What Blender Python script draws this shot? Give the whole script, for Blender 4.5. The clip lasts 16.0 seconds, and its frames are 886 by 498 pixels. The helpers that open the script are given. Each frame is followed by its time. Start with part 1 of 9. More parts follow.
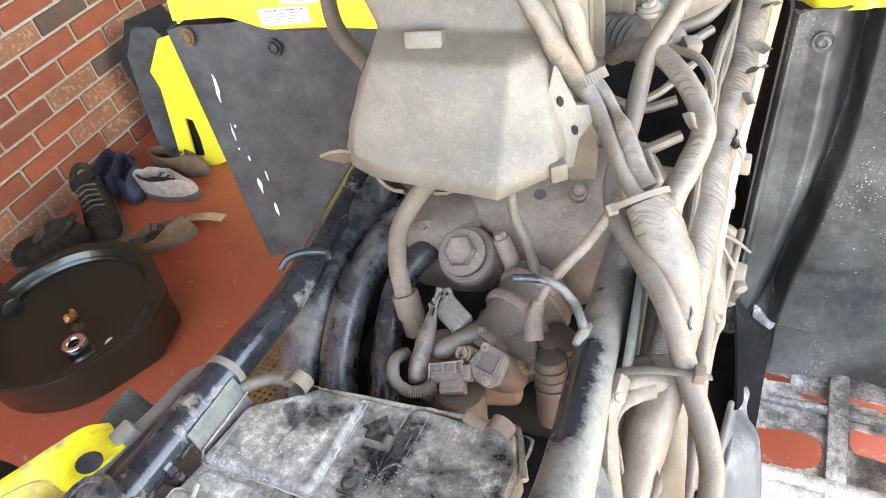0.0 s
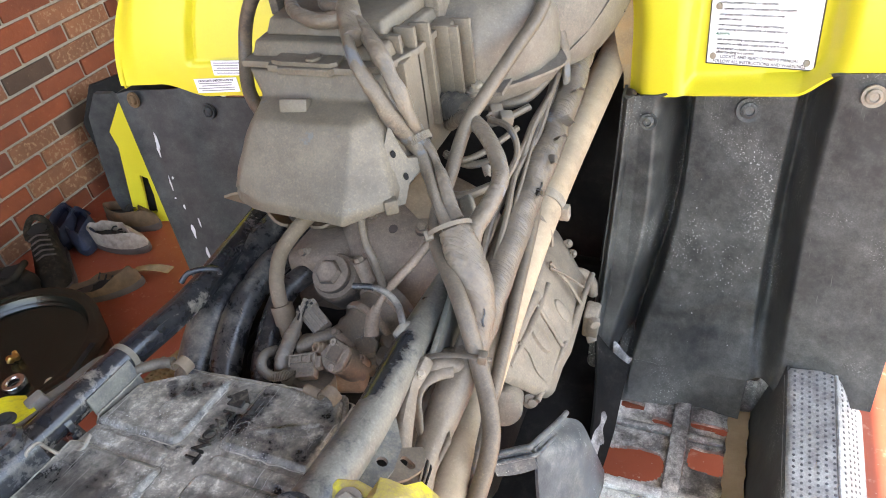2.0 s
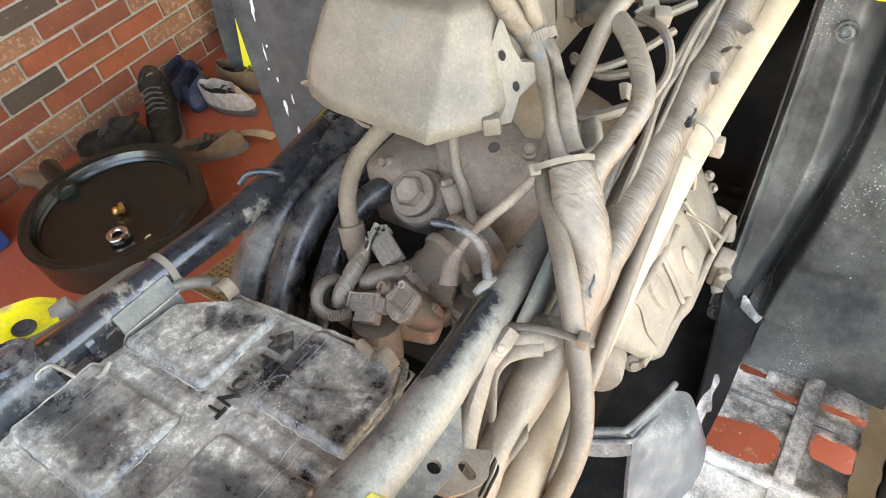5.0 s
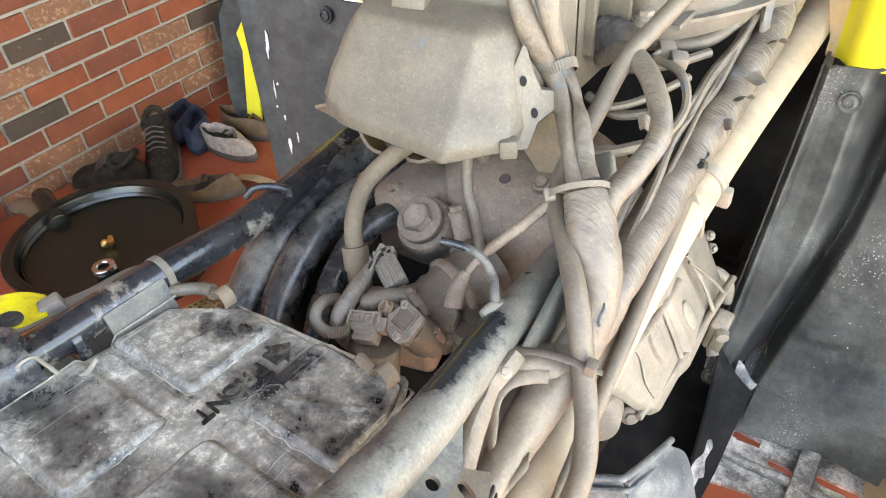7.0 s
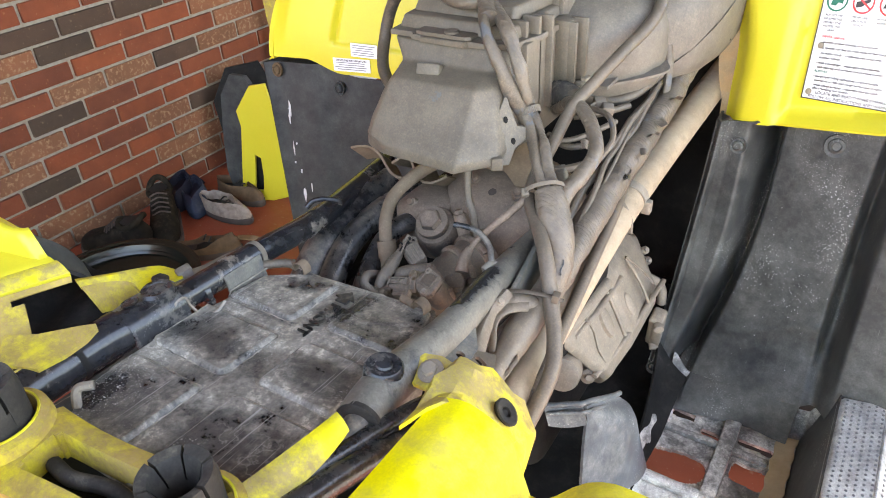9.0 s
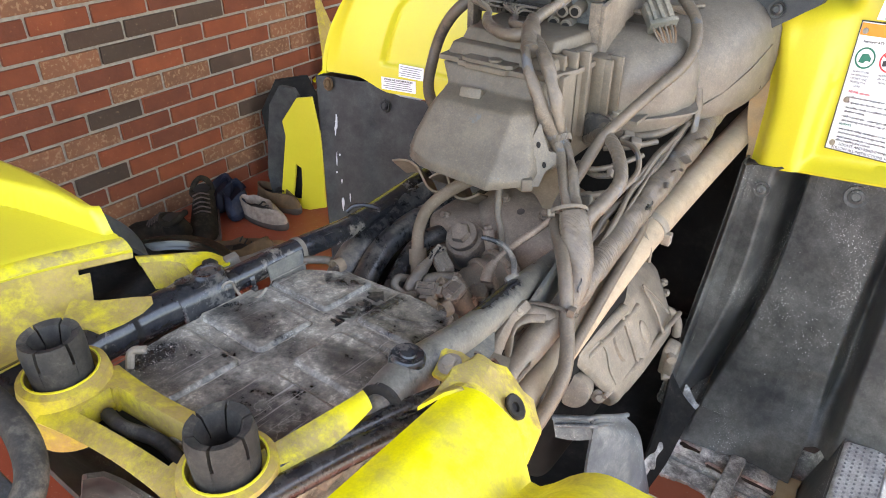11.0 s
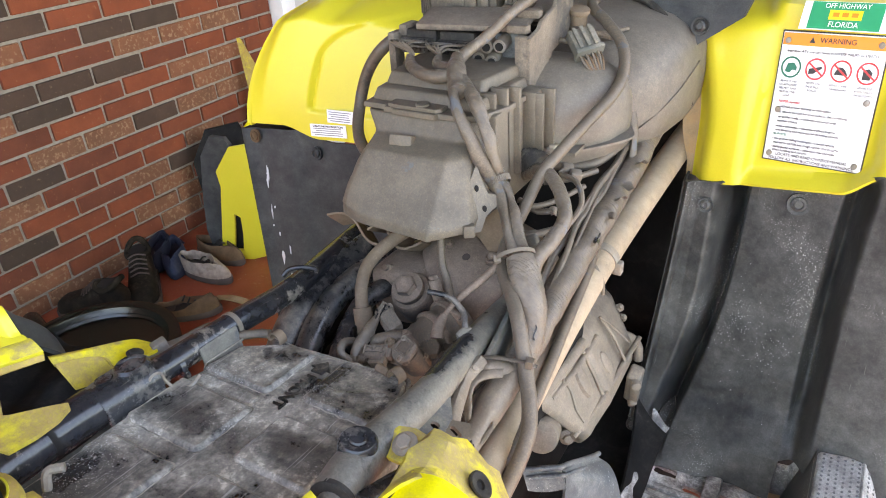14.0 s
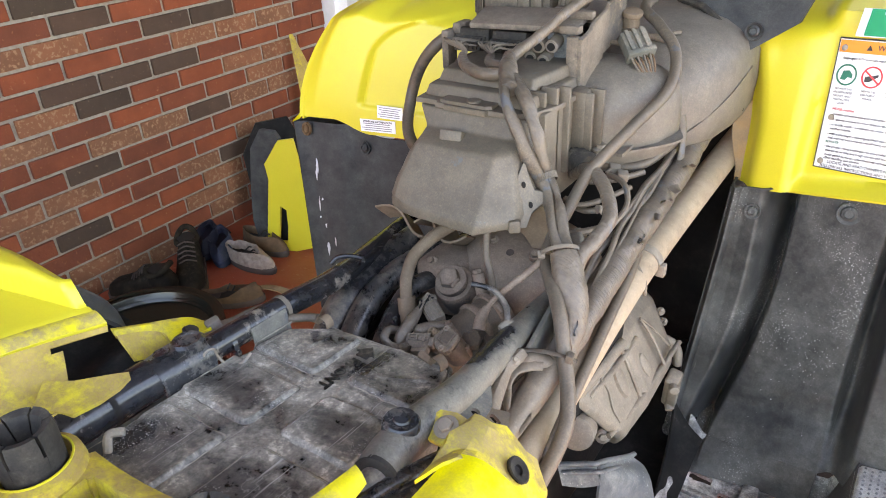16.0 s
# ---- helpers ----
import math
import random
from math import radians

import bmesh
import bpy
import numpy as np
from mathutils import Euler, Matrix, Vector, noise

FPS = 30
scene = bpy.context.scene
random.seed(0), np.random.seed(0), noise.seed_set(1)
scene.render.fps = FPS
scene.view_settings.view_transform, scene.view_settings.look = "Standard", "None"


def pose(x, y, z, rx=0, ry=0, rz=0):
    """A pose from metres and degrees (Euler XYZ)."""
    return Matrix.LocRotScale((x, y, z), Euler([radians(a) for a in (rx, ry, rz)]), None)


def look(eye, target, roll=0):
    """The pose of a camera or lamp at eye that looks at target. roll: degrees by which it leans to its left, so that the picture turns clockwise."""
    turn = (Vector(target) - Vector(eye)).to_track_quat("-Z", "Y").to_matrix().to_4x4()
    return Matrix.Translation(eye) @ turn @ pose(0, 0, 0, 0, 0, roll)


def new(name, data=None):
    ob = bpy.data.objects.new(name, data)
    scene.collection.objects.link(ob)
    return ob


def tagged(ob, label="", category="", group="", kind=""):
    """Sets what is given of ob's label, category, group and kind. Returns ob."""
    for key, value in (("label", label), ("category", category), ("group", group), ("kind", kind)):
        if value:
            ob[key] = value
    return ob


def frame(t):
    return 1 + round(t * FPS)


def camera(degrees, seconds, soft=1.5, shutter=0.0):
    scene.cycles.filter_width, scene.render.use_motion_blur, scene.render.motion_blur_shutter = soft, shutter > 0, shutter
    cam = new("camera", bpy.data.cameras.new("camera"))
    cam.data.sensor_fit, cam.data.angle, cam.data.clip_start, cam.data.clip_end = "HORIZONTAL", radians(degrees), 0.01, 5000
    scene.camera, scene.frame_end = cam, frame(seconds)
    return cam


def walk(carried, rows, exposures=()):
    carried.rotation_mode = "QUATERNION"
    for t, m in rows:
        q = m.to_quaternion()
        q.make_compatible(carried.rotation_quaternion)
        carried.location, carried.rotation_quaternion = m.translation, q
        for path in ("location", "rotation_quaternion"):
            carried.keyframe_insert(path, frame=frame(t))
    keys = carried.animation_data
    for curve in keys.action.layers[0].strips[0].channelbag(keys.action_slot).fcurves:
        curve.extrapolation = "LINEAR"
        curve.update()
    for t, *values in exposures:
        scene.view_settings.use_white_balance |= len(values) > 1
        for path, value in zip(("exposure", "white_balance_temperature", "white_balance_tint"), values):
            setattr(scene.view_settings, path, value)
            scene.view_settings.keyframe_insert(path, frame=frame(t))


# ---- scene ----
cam = camera(64.9, 16.0, soft=1.0)
PATH = [
    (0, (0.206, -0.082, 1.276), (-0.571, 1.153, -0.092), -13.4),
    (0.5, (0.267, -0.15, 1.307), (-0.531, 1.163, 0.027), -8.4),
    (1, (0.327, -0.2, 1.324), (-0.456, 1.141, 0.063), -9.9),
    (1.5, (0.362, -0.215, 1.332), (-0.36, 1.184, 0.099), -9.3),
    (2, (0.363, -0.17, 1.326), (-0.358, 1.233, 0.097), -8.8),
    (2.5, (0.339, -0.099, 1.297), (-0.475, 1.15, -0.036), -8.8),
    (3, (0.333, -0.054, 1.289), (-0.618, 1.004, -0.117), -14.9),
    (3.2, (0.332, -0.041, 1.285), (-0.625, 1.001, -0.129), -15.7),
    (5.3, (0.306, -0.048, 1.269), (-0.606, 0.997, -0.172), -10.9),
    (5.5, (0.306, -0.047, 1.269), (-0.643, 1.079, -0.084), -10.5),
    (6, (0.304, -0.052, 1.265), (-0.656, 1.121, -0.039), -9.0),
    (6.5, (0.303, -0.066, 1.253), (-0.648, 1.12, -0.048), -6.7),
    (7, (0.301, -0.074, 1.239), (-0.642, 1.115, -0.063), -5.2),
    (7.5, (0.302, -0.07, 1.234), (-0.62, 1.125, -0.078), -5.6),
    (8, (0.311, -0.078, 1.231), (-0.602, 1.116, -0.088), -4.8),
    (8.5, (0.343, -0.17, 1.261), (-0.551, 1.115, 0.016), -4.6),
    (9, (0.405, -0.299, 1.314), (-0.527, 1.068, 0.19), -3.5),
    (11.3, (0.436, -0.346, 1.336), (-0.586, 1.007, 0.275), 0.1),
    (11.5, (0.435, -0.333, 1.352), (-0.609, 1.019, 0.312), -4.0),
    (12, (0.406, -0.322, 1.36), (-0.633, 1.071, 0.37), -8.1),
    (12.5, (0.411, -0.291, 1.358), (-0.533, 1.17, 0.371), -6.4),
    (13, (0.408, -0.273, 1.352), (-0.487, 1.207, 0.349), -5.9),
    (13.5, (0.411, -0.269, 1.345), (-0.468, 1.221, 0.341), -5.2),
    (14, (0.414, -0.294, 1.335), (-0.51, 1.168, 0.331), -3.6),
    (14.5, (0.413, -0.298, 1.338), (-0.579, 1.124, 0.34), -4.5),
    (15, (0.413, -0.303, 1.338), (-0.575, 1.118, 0.337), -3.6),
    (15.5, (0.414, -0.312, 1.334), (-0.589, 1.099, 0.333), -2.7),
    (16, (0.418, -0.315, 1.336), (-0.6, 1.09, 0.341), -3.1),
]
EXPOSURES = [(0, 4.36, 8400, 11), (0.5, 4.16, 8400, 11), (1, 3.81, 8400, 12), (1.5, 3.46, 8400, 13), (2, 3.43, 8400, 13), (2.5, 3.84, 9000, 10), (3.2, 4.06, 9000, 9), (5.5, 4.08, 9000, 9), (8, 4.08, 8700, 9), (8.5, 4.18, 8700, 10), (9, 3.41, 8400, 13), (12.5, 3.25, 8400, 14), (16, 3.22, 8400, 15)]
walk(cam, [(t, look(eye, target, roll)) for t, eye, target, roll in PATH], EXPOSURES)

# ---- world and light: open carport, overcast daylight from the open sides ----
world = bpy.data.worlds.new("sky")
scene.world = world
world.use_nodes = True
wn = world.node_tree
sky = wn.nodes.new("ShaderNodeTexSky")
sky.sky_type, sky.sun_disc = "NISHITA", False
sky.sun_elevation, sky.sun_rotation = radians(74), radians(90)
wn.links.new(sky.outputs[0], wn.nodes["Background"].inputs[0])
wn.nodes["Background"].inputs[1].default_value = 0.15
sun_data = bpy.data.lights.new("sun", "SUN")
sun_data.energy, sun_data.angle, sun_data.color = 2.4, radians(0.6), (1.0, 0.95, 0.88)
sun = new("sun", sun_data)
sun.matrix_world = look((2.76, 0.0, 9.61), (0, 0, 0))


# ---- mesh helpers ----
def V(*a):
    return Vector(a)


def smooth(a, b, t):
    t = max(0.0, min(1.0, (t - a) / (b - a)))
    return t * t * (3 - 2 * t)


def finish(name, bm, mat, sharp=38):
    bmesh.ops.remove_doubles(bm, verts=bm.verts, dist=1e-6)
    bmesh.ops.recalc_face_normals(bm, faces=bm.faces)
    lim = radians(sharp)
    for f in bm.faces:
        f.smooth = True
    for e in bm.edges:
        if len(e.link_faces) == 2 and e.calc_face_angle(0) > lim:
            e.smooth = False
    me = bpy.data.meshes.new(name)
    bm.to_mesh(me)
    bm.free()
    if mat:
        me.materials.append(mat)
    return me


def part(name, bm, mat, parent, label="", sharp=38):
    ob = new(name, finish(name, bm, mat, sharp))
    ob.parent = parent
    if label:
        tagged(ob, label)
    return ob


def thing(name, label, category, at=(0, 0, 0), group="", kind=""):
    ob = new(name)
    ob.empty_display_size = 0.05
    ob.location = at
    return tagged(ob, label, category, group, kind)


def solid(name, bm, mat, label, category, kind="", group=""):
    return tagged(new(name, finish(name, bm, mat)), label, category, group, kind)


def box(bm, c, s, rot=(0, 0, 0), bev=0.0, seg=2, m=None):
    mat = (m or Matrix()) @ pose(*c, *rot) @ Matrix.Diagonal((*s, 1))
    r = bmesh.ops.create_cube(bm, size=1, matrix=mat)
    if bev:
        es = list({e for v in r["verts"] for e in v.link_edges})
        bmesh.ops.bevel(bm, geom=es, offset=bev, segments=seg, profile=0.5, affect="EDGES", clamp_overlap=True)
    return bm


def frame_axes(d):
    d = d.normalized()
    a = V(0, 0, 1) if abs(d.z) < 0.9 else V(1, 0, 0)
    x = d.cross(a).normalized()
    return x, d.cross(x).normalized()


def loft(bm, rings, cap=True, closed=True):
    rows = [[bm.verts.new(p) for p in ring] for ring in rings]
    n = len(rows[0])
    for a, b in zip(rows, rows[1:]):
        for i in range(n if closed else n - 1):
            k = (i + 1) % n
            bm.faces.new((a[i], a[k], b[k], b[i]))
    if cap and closed:
        bm.faces.new(rows[0][::-1])
        bm.faces.new(rows[-1])
    return rows


def cyl(bm, p, q, r, r2=None, n=18, bev=0.0):
    p, q = Vector(p), Vector(q)
    r2 = r if r2 is None else r2
    x, y = frame_axes(q - p)
    d = (q - p)
    ts = [(0, r, r2)]
    prof = [(0.0, r), (1.0, r2)]
    if bev:
        k = min(0.45, bev / max(d.length, 1e-6))
        prof = [(0, r - bev), (k * 0.3, r - bev * 0.3), (k, r), (1 - k, r2), (1 - k * 0.3, r2 - bev * 0.3), (1, r2 - bev)]
    loft(bm, [[p + d * t + (x * math.cos(a) + y * math.sin(a)) * rr for a in [2 * math.pi * i / n for i in range(n)]] for t, rr in prof])
    return bm


def spline(pts, per=6):
    P = [Vector(p) for p in pts]
    P = [P[0] * 2 - P[1]] + P + [P[-1] * 2 - P[-2]]
    out = []
    for i in range(1, len(P) - 2):
        a, b, c, d = P[i - 1:i + 3]
        for k in range(per):
            t = k / per
            out.append(0.5 * ((2 * b) + (c - a) * t + (2 * a - 5 * b + 4 * c - d) * t * t + (3 * b - a - 3 * c + d) * t ** 3))
    out.append(P[-2])
    return out


def tube(bm, pts, r, n=12, per=6, wob=0.0, flat=1.0, seed=0, ridge=0.0, tape=0.0, turns=60.0, crump=0.0, wrink=0.0, twist=0.0):
    """A swept hose: r is a radius or a list along the path; wob gives an uneven surface, ridge a corrugated one, tape a spiral wrap, crump dents, wrink fine folds round it."""
    run = 0.0
    path = spline(pts, per) if len(pts) > 2 else [Vector(pts[0]).lerp(Vector(pts[1]), i / per) for i in range(per + 1)]
    m = len(path)
    rs = r if isinstance(r, (list, tuple)) else [r, r]
    x = None
    rings = []
    for i, p in enumerate(path):
        d = (path[min(i + 1, m - 1)] - path[max(i - 1, 0)]).normalized()
        x = frame_axes(d)[0] if x is None else (x - d * x.dot(d)).normalized()
        y = d.cross(x)
        u = i / (m - 1) * (len(rs) - 1)
        k = min(int(u), len(rs) - 2)
        rr = rs[k] + (rs[k + 1] - rs[k]) * (u - k)
        if ridge:
            rr *= 1 + ridge * (1 if i % 2 else -1)
        ring = []
        run += (p - path[max(i - 1, 0)]).length
        for j in range(n):
            a = 2 * math.pi * j / n
            q = rr
            ta = twist * run + seed
            if tape:
                w = (run * turns + a / (2 * math.pi) + 0.35 * noise.noise(p * 60 + V(seed, a, 0))) % 1.0
                q *= 1 + tape * (w if w < 0.85 else (1 - w) * 5.6)
            if wob:
                q *= 1 + wob * noise.noise(p * 90 + V(math.cos(a) * 1.6 + seed, math.sin(a) * 1.6, seed))
            if crump:
                w = p + (x * math.cos(a) + y * math.sin(a)) * rr
                q *= 1 - crump * max(0.0, -0.05 - noise.noise(w * 30 + V(seed * 7, 0, 0)))
                q *= 1 + crump * 0.10 * noise.noise(w * 110)
            if wrink:
                f = noise.noise(V(run * 210 + 1.4 * math.sin(a + seed), 1.3 * math.cos(a) + seed * 3, run * 30))
                q *= 1 + wrink * max(0.0, 0.25 + 1.3 * noise.noise(V(run * 26 + seed, math.sin(a), math.cos(a)))) * (0.5 - max(0.0, 1 - abs(f) * 4.0))
            if twist:
                ex, ey = x * math.cos(ta) + y * math.sin(ta), y * math.cos(ta) - x * math.sin(ta)
                ring.append(p + ex * math.cos(a) * q + ey * math.sin(a) * q * flat)
                continue
            ring.append(p + x * math.cos(a) * q + y * math.sin(a) * q * flat)
        rings.append(ring)
    loft(bm, rings)
    return bm


def lathe(bm, prof, m=None, n=28, cap=True):
    m = m or Matrix()
    loft(bm, [[m @ V(r * math.cos(a), r * math.sin(a), z) for a in [2 * math.pi * i / n for i in range(n)]] for r, z in prof], cap)
    return bm


def prism(bm, poly, h, m=None, bev=0.0):
    m = m or Matrix()
    if bev:
        cx = sum(p[0] for p in poly) / len(poly)
        cy = sum(p[1] for p in poly) / len(poly)
        inn = []
        for x, y in poly:
            d = V(x - cx, y - cy, 0)
            d = d * max(0.0, 1 - bev / max(d.length, 1e-6))
            inn.append((cx + d.x, cy + d.y))
        rings = [[m @ V(x, y, 0) for x, y in poly], [m @ V(x, y, h - bev) for x, y in poly], [m @ V(x, y, h) for x, y in inn]]
    else:
        rings = [[m @ V(x, y, 0) for x, y in poly], [m @ V(x, y, h) for x, y in poly]]
    loft(bm, rings)
    return bm


def sheet(bm, fn, nu, nv, thick, hole=None):
    """A shell with thickness over fn(u, v), u and v from 0 to 1; hole(u, v) true leaves a cell open."""
    g = [[Vector(fn(i / nu, j / nv)) for j in range(nv + 1)] for i in range(nu + 1)]

    def nrm(i, j):
        a = g[min(i + 1, nu)][j] - g[max(i - 1, 0)][j]
        b = g[i][min(j + 1, nv)] - g[i][max(j - 1, 0)]
        return a.cross(b).normalized()
    top = [[bm.verts.new(g[i][j]) for j in range(nv + 1)] for i in range(nu + 1)]
    low = [[bm.verts.new(g[i][j] - nrm(i, j) * thick) for j in range(nv + 1)] for i in range(nu + 1)]
    keep = {(i, j) for i in range(nu) for j in range(nv) if not (hole and hole((i + 0.5) / nu, (j + 0.5) / nv))}
    for i, j in keep:
        bm.faces.new((top[i][j], top[i + 1][j], top[i + 1][j + 1], top[i][j + 1]))
        bm.faces.new((low[i][j], low[i][j + 1], low[i + 1][j + 1], low[i + 1][j]))
        for (a, b), (di, dj) in ((((i, j), (i + 1, j)), (0, -1)), (((i + 1, j), (i + 1, j + 1)), (1, 0)),
                                 (((i + 1, j + 1), (i, j + 1)), (0, 1)), (((i, j + 1), (i, j)), (-1, 0))):
            if (i + di, j + dj) not in keep:
                bm.faces.new((top[b[0]][b[1]], top[a[0]][a[1]], low[a[0]][a[1]], low[b[0]][b[1]]))
    loose = [v for v in bm.verts if not v.link_faces]
    bmesh.ops.delete(bm, geom=loose, context="VERTS")
    return bm


def plate(poly, hole, th, m, bev=0.006):
    """A flat moulding with one hole cut through it."""
    bm = bmesh.new()
    top = [bm.verts.new((x, y, th)) for x, y in poly]
    if hole:
        hv = [bm.verts.new((x, y, th)) for x, y in hole]
        es = [bm.edges.new((top[i], top[(i + 1) % len(top)])) for i in range(len(top))] + [bm.edges.new((hv[i], hv[(i + 1) % len(hv)])) for i in range(len(hv))]
        bmesh.ops.triangle_fill(bm, edges=es, use_beauty=True)
    else:
        bm.faces.new(top)
    r = bmesh.ops.extrude_face_region(bm, geom=list(bm.faces))
    bmesh.ops.translate(bm, vec=(0, 0, -th), verts=[g for g in r["geom"] if isinstance(g, bmesh.types.BMVert)])
    bmesh.ops.transform(bm, matrix=m, verts=bm.verts)
    return bm


def towards(p, axis):
    """A frame at p whose z looks along axis."""
    return Matrix.Translation(p) @ Vector(axis).to_track_quat("Z", "Y").to_matrix().to_4x4()


def bolt(bm, p, axis, r=0.007, h=0.005, flange=True):
    m = towards(p, axis)
    if flange:
        lathe(bm, [(r * 1.55, 0), (r * 1.55, h * 0.25), (r * 1.3, h * 0.4), (r * 0.9, h * 0.45)], m, 20)
    prism(bm, [(r * math.cos(k * math.pi / 3), r * math.sin(k * math.pi / 3)) for k in range(6)], h, m, r * 0.12)
    return bm


def lettering(text, size, m, mat, parent, name="lettering", depth=0.0004, align="CENTER", label=""):
    cu = bpy.data.curves.new(name, "FONT")
    cu.body, cu.size, cu.extrude, cu.align_x, cu.align_y = text, size, depth, align, "CENTER"
    tmp = bpy.data.objects.new(name, cu)
    scene.collection.objects.link(tmp)
    me = bpy.data.meshes.new_from_object(tmp)
    bpy.data.objects.remove(tmp)
    bpy.data.curves.remove(cu)
    me.transform(m)
    me.materials.append(mat)
    ob = new(name, me)
    ob.parent = parent
    if label:
        tagged(ob, label)
    return ob

# ---- materials ----
DUST = (0.235, 0.19, 0.15)


def nodes_of(name):
    m = bpy.data.materials.new(name)
    m.use_nodes = True
    nt = m.node_tree
    return m, nt, nt.nodes["Principled BSDF"]


def noise_tex(nt, scale, detail=6.0, rough=0.6, vec=None):
    n = nt.nodes.new("ShaderNodeTexNoise")
    n.inputs["Scale"].default_value, n.inputs["Detail"].default_value, n.inputs["Roughness"].default_value = scale, detail, rough
    if vec:
        nt.links.new(vec, n.inputs["Vector"])
    return n.outputs[0]


def ramp(nt, fac, lo, hi, a=(0, 0, 0, 1), b=(1, 1, 1, 1)):
    n = nt.nodes.new("ShaderNodeValToRGB")
    n.color_ramp.elements[0].position, n.color_ramp.elements[1].position = lo, hi
    n.color_ramp.elements[0].color, n.color_ramp.elements[1].color = a, b
    nt.links.new(fac, n.inputs[0])
    return n.outputs[0]


def mixc(nt, fac, a, b):
    n = nt.nodes.new("ShaderNodeMix")
    n.data_type = "RGBA"
    for sock, val in ((n.inputs[0], fac), (n.inputs[6], a), (n.inputs[7], b)):
        if isinstance(val, (int, float)):
            sock.default_value = val
        elif isinstance(val, tuple):
            sock.default_value = (*val[:3], 1)
        else:
            nt.links.new(val, sock)
    return n.outputs[2]


def mathn(nt, op, a, b=0.0, clamp=False):
    n = nt.nodes.new("ShaderNodeMath")
    n.operation, n.use_clamp = op, clamp
    for sock, val in ((n.inputs[0], a), (n.inputs[1], b)):
        if isinstance(val, (int, float)):
            sock.default_value = val
        else:
            nt.links.new(val, sock)
    return n.outputs[0]


def coords(nt, kind="Object"):
    return nt.nodes.new("ShaderNodeTexCoord").outputs[kind]


def set_bump(nt, bsdf, height, strength=0.3, dist=0.002):
    b = nt.nodes.new("ShaderNodeBump")
    b.inputs["Strength"].default_value, b.inputs["Distance"].default_value = strength, dist
    nt.links.new(height, b.inputs["Height"])
    nt.links.new(b.outputs[0], bsdf.inputs["Normal"])


def stroke(nt, co, a, b, r):
    """0 inside a rounded stroke from a to b, where the dust has been rubbed off, 1 outside."""
    a, b = Vector(a), Vector(b)
    ab = b - a

    def vm(op, x, y):
        n = nt.nodes.new("ShaderNodeVectorMath")
        n.operation = op
        for k, q in enumerate((x, y)):
            if isinstance(q, Vector):
                n.inputs[k].default_value = q
            elif q is not None:
                nt.links.new(q, n.inputs[k])
        return n
    pa = vm("SUBTRACT", co, a).outputs[0]
    h = mathn(nt, "DIVIDE", vm("DOT_PRODUCT", pa, ab).outputs["Value"], ab.dot(ab), True)
    sc = vm("SCALE", ab, None)
    nt.links.new(h, sc.inputs["Scale"])
    d = vm("LENGTH", vm("SUBTRACT", pa, sc.outputs[0]).outputs[0], None).outputs["Value"]
    d = mathn(nt, "ADD", d, mathn(nt, "MULTIPLY", mathn(nt, "SUBTRACT", noise_tex(nt, 1.1 / r, 7, 0.7, co), 0.5), r * 2.6))
    d = mathn(nt, "ADD", d, mathn(nt, "MULTIPLY", h, 0.004))
    return ramp(nt, mathn(nt, "DIVIDE", d, r * 2), 0.34, 0.62)


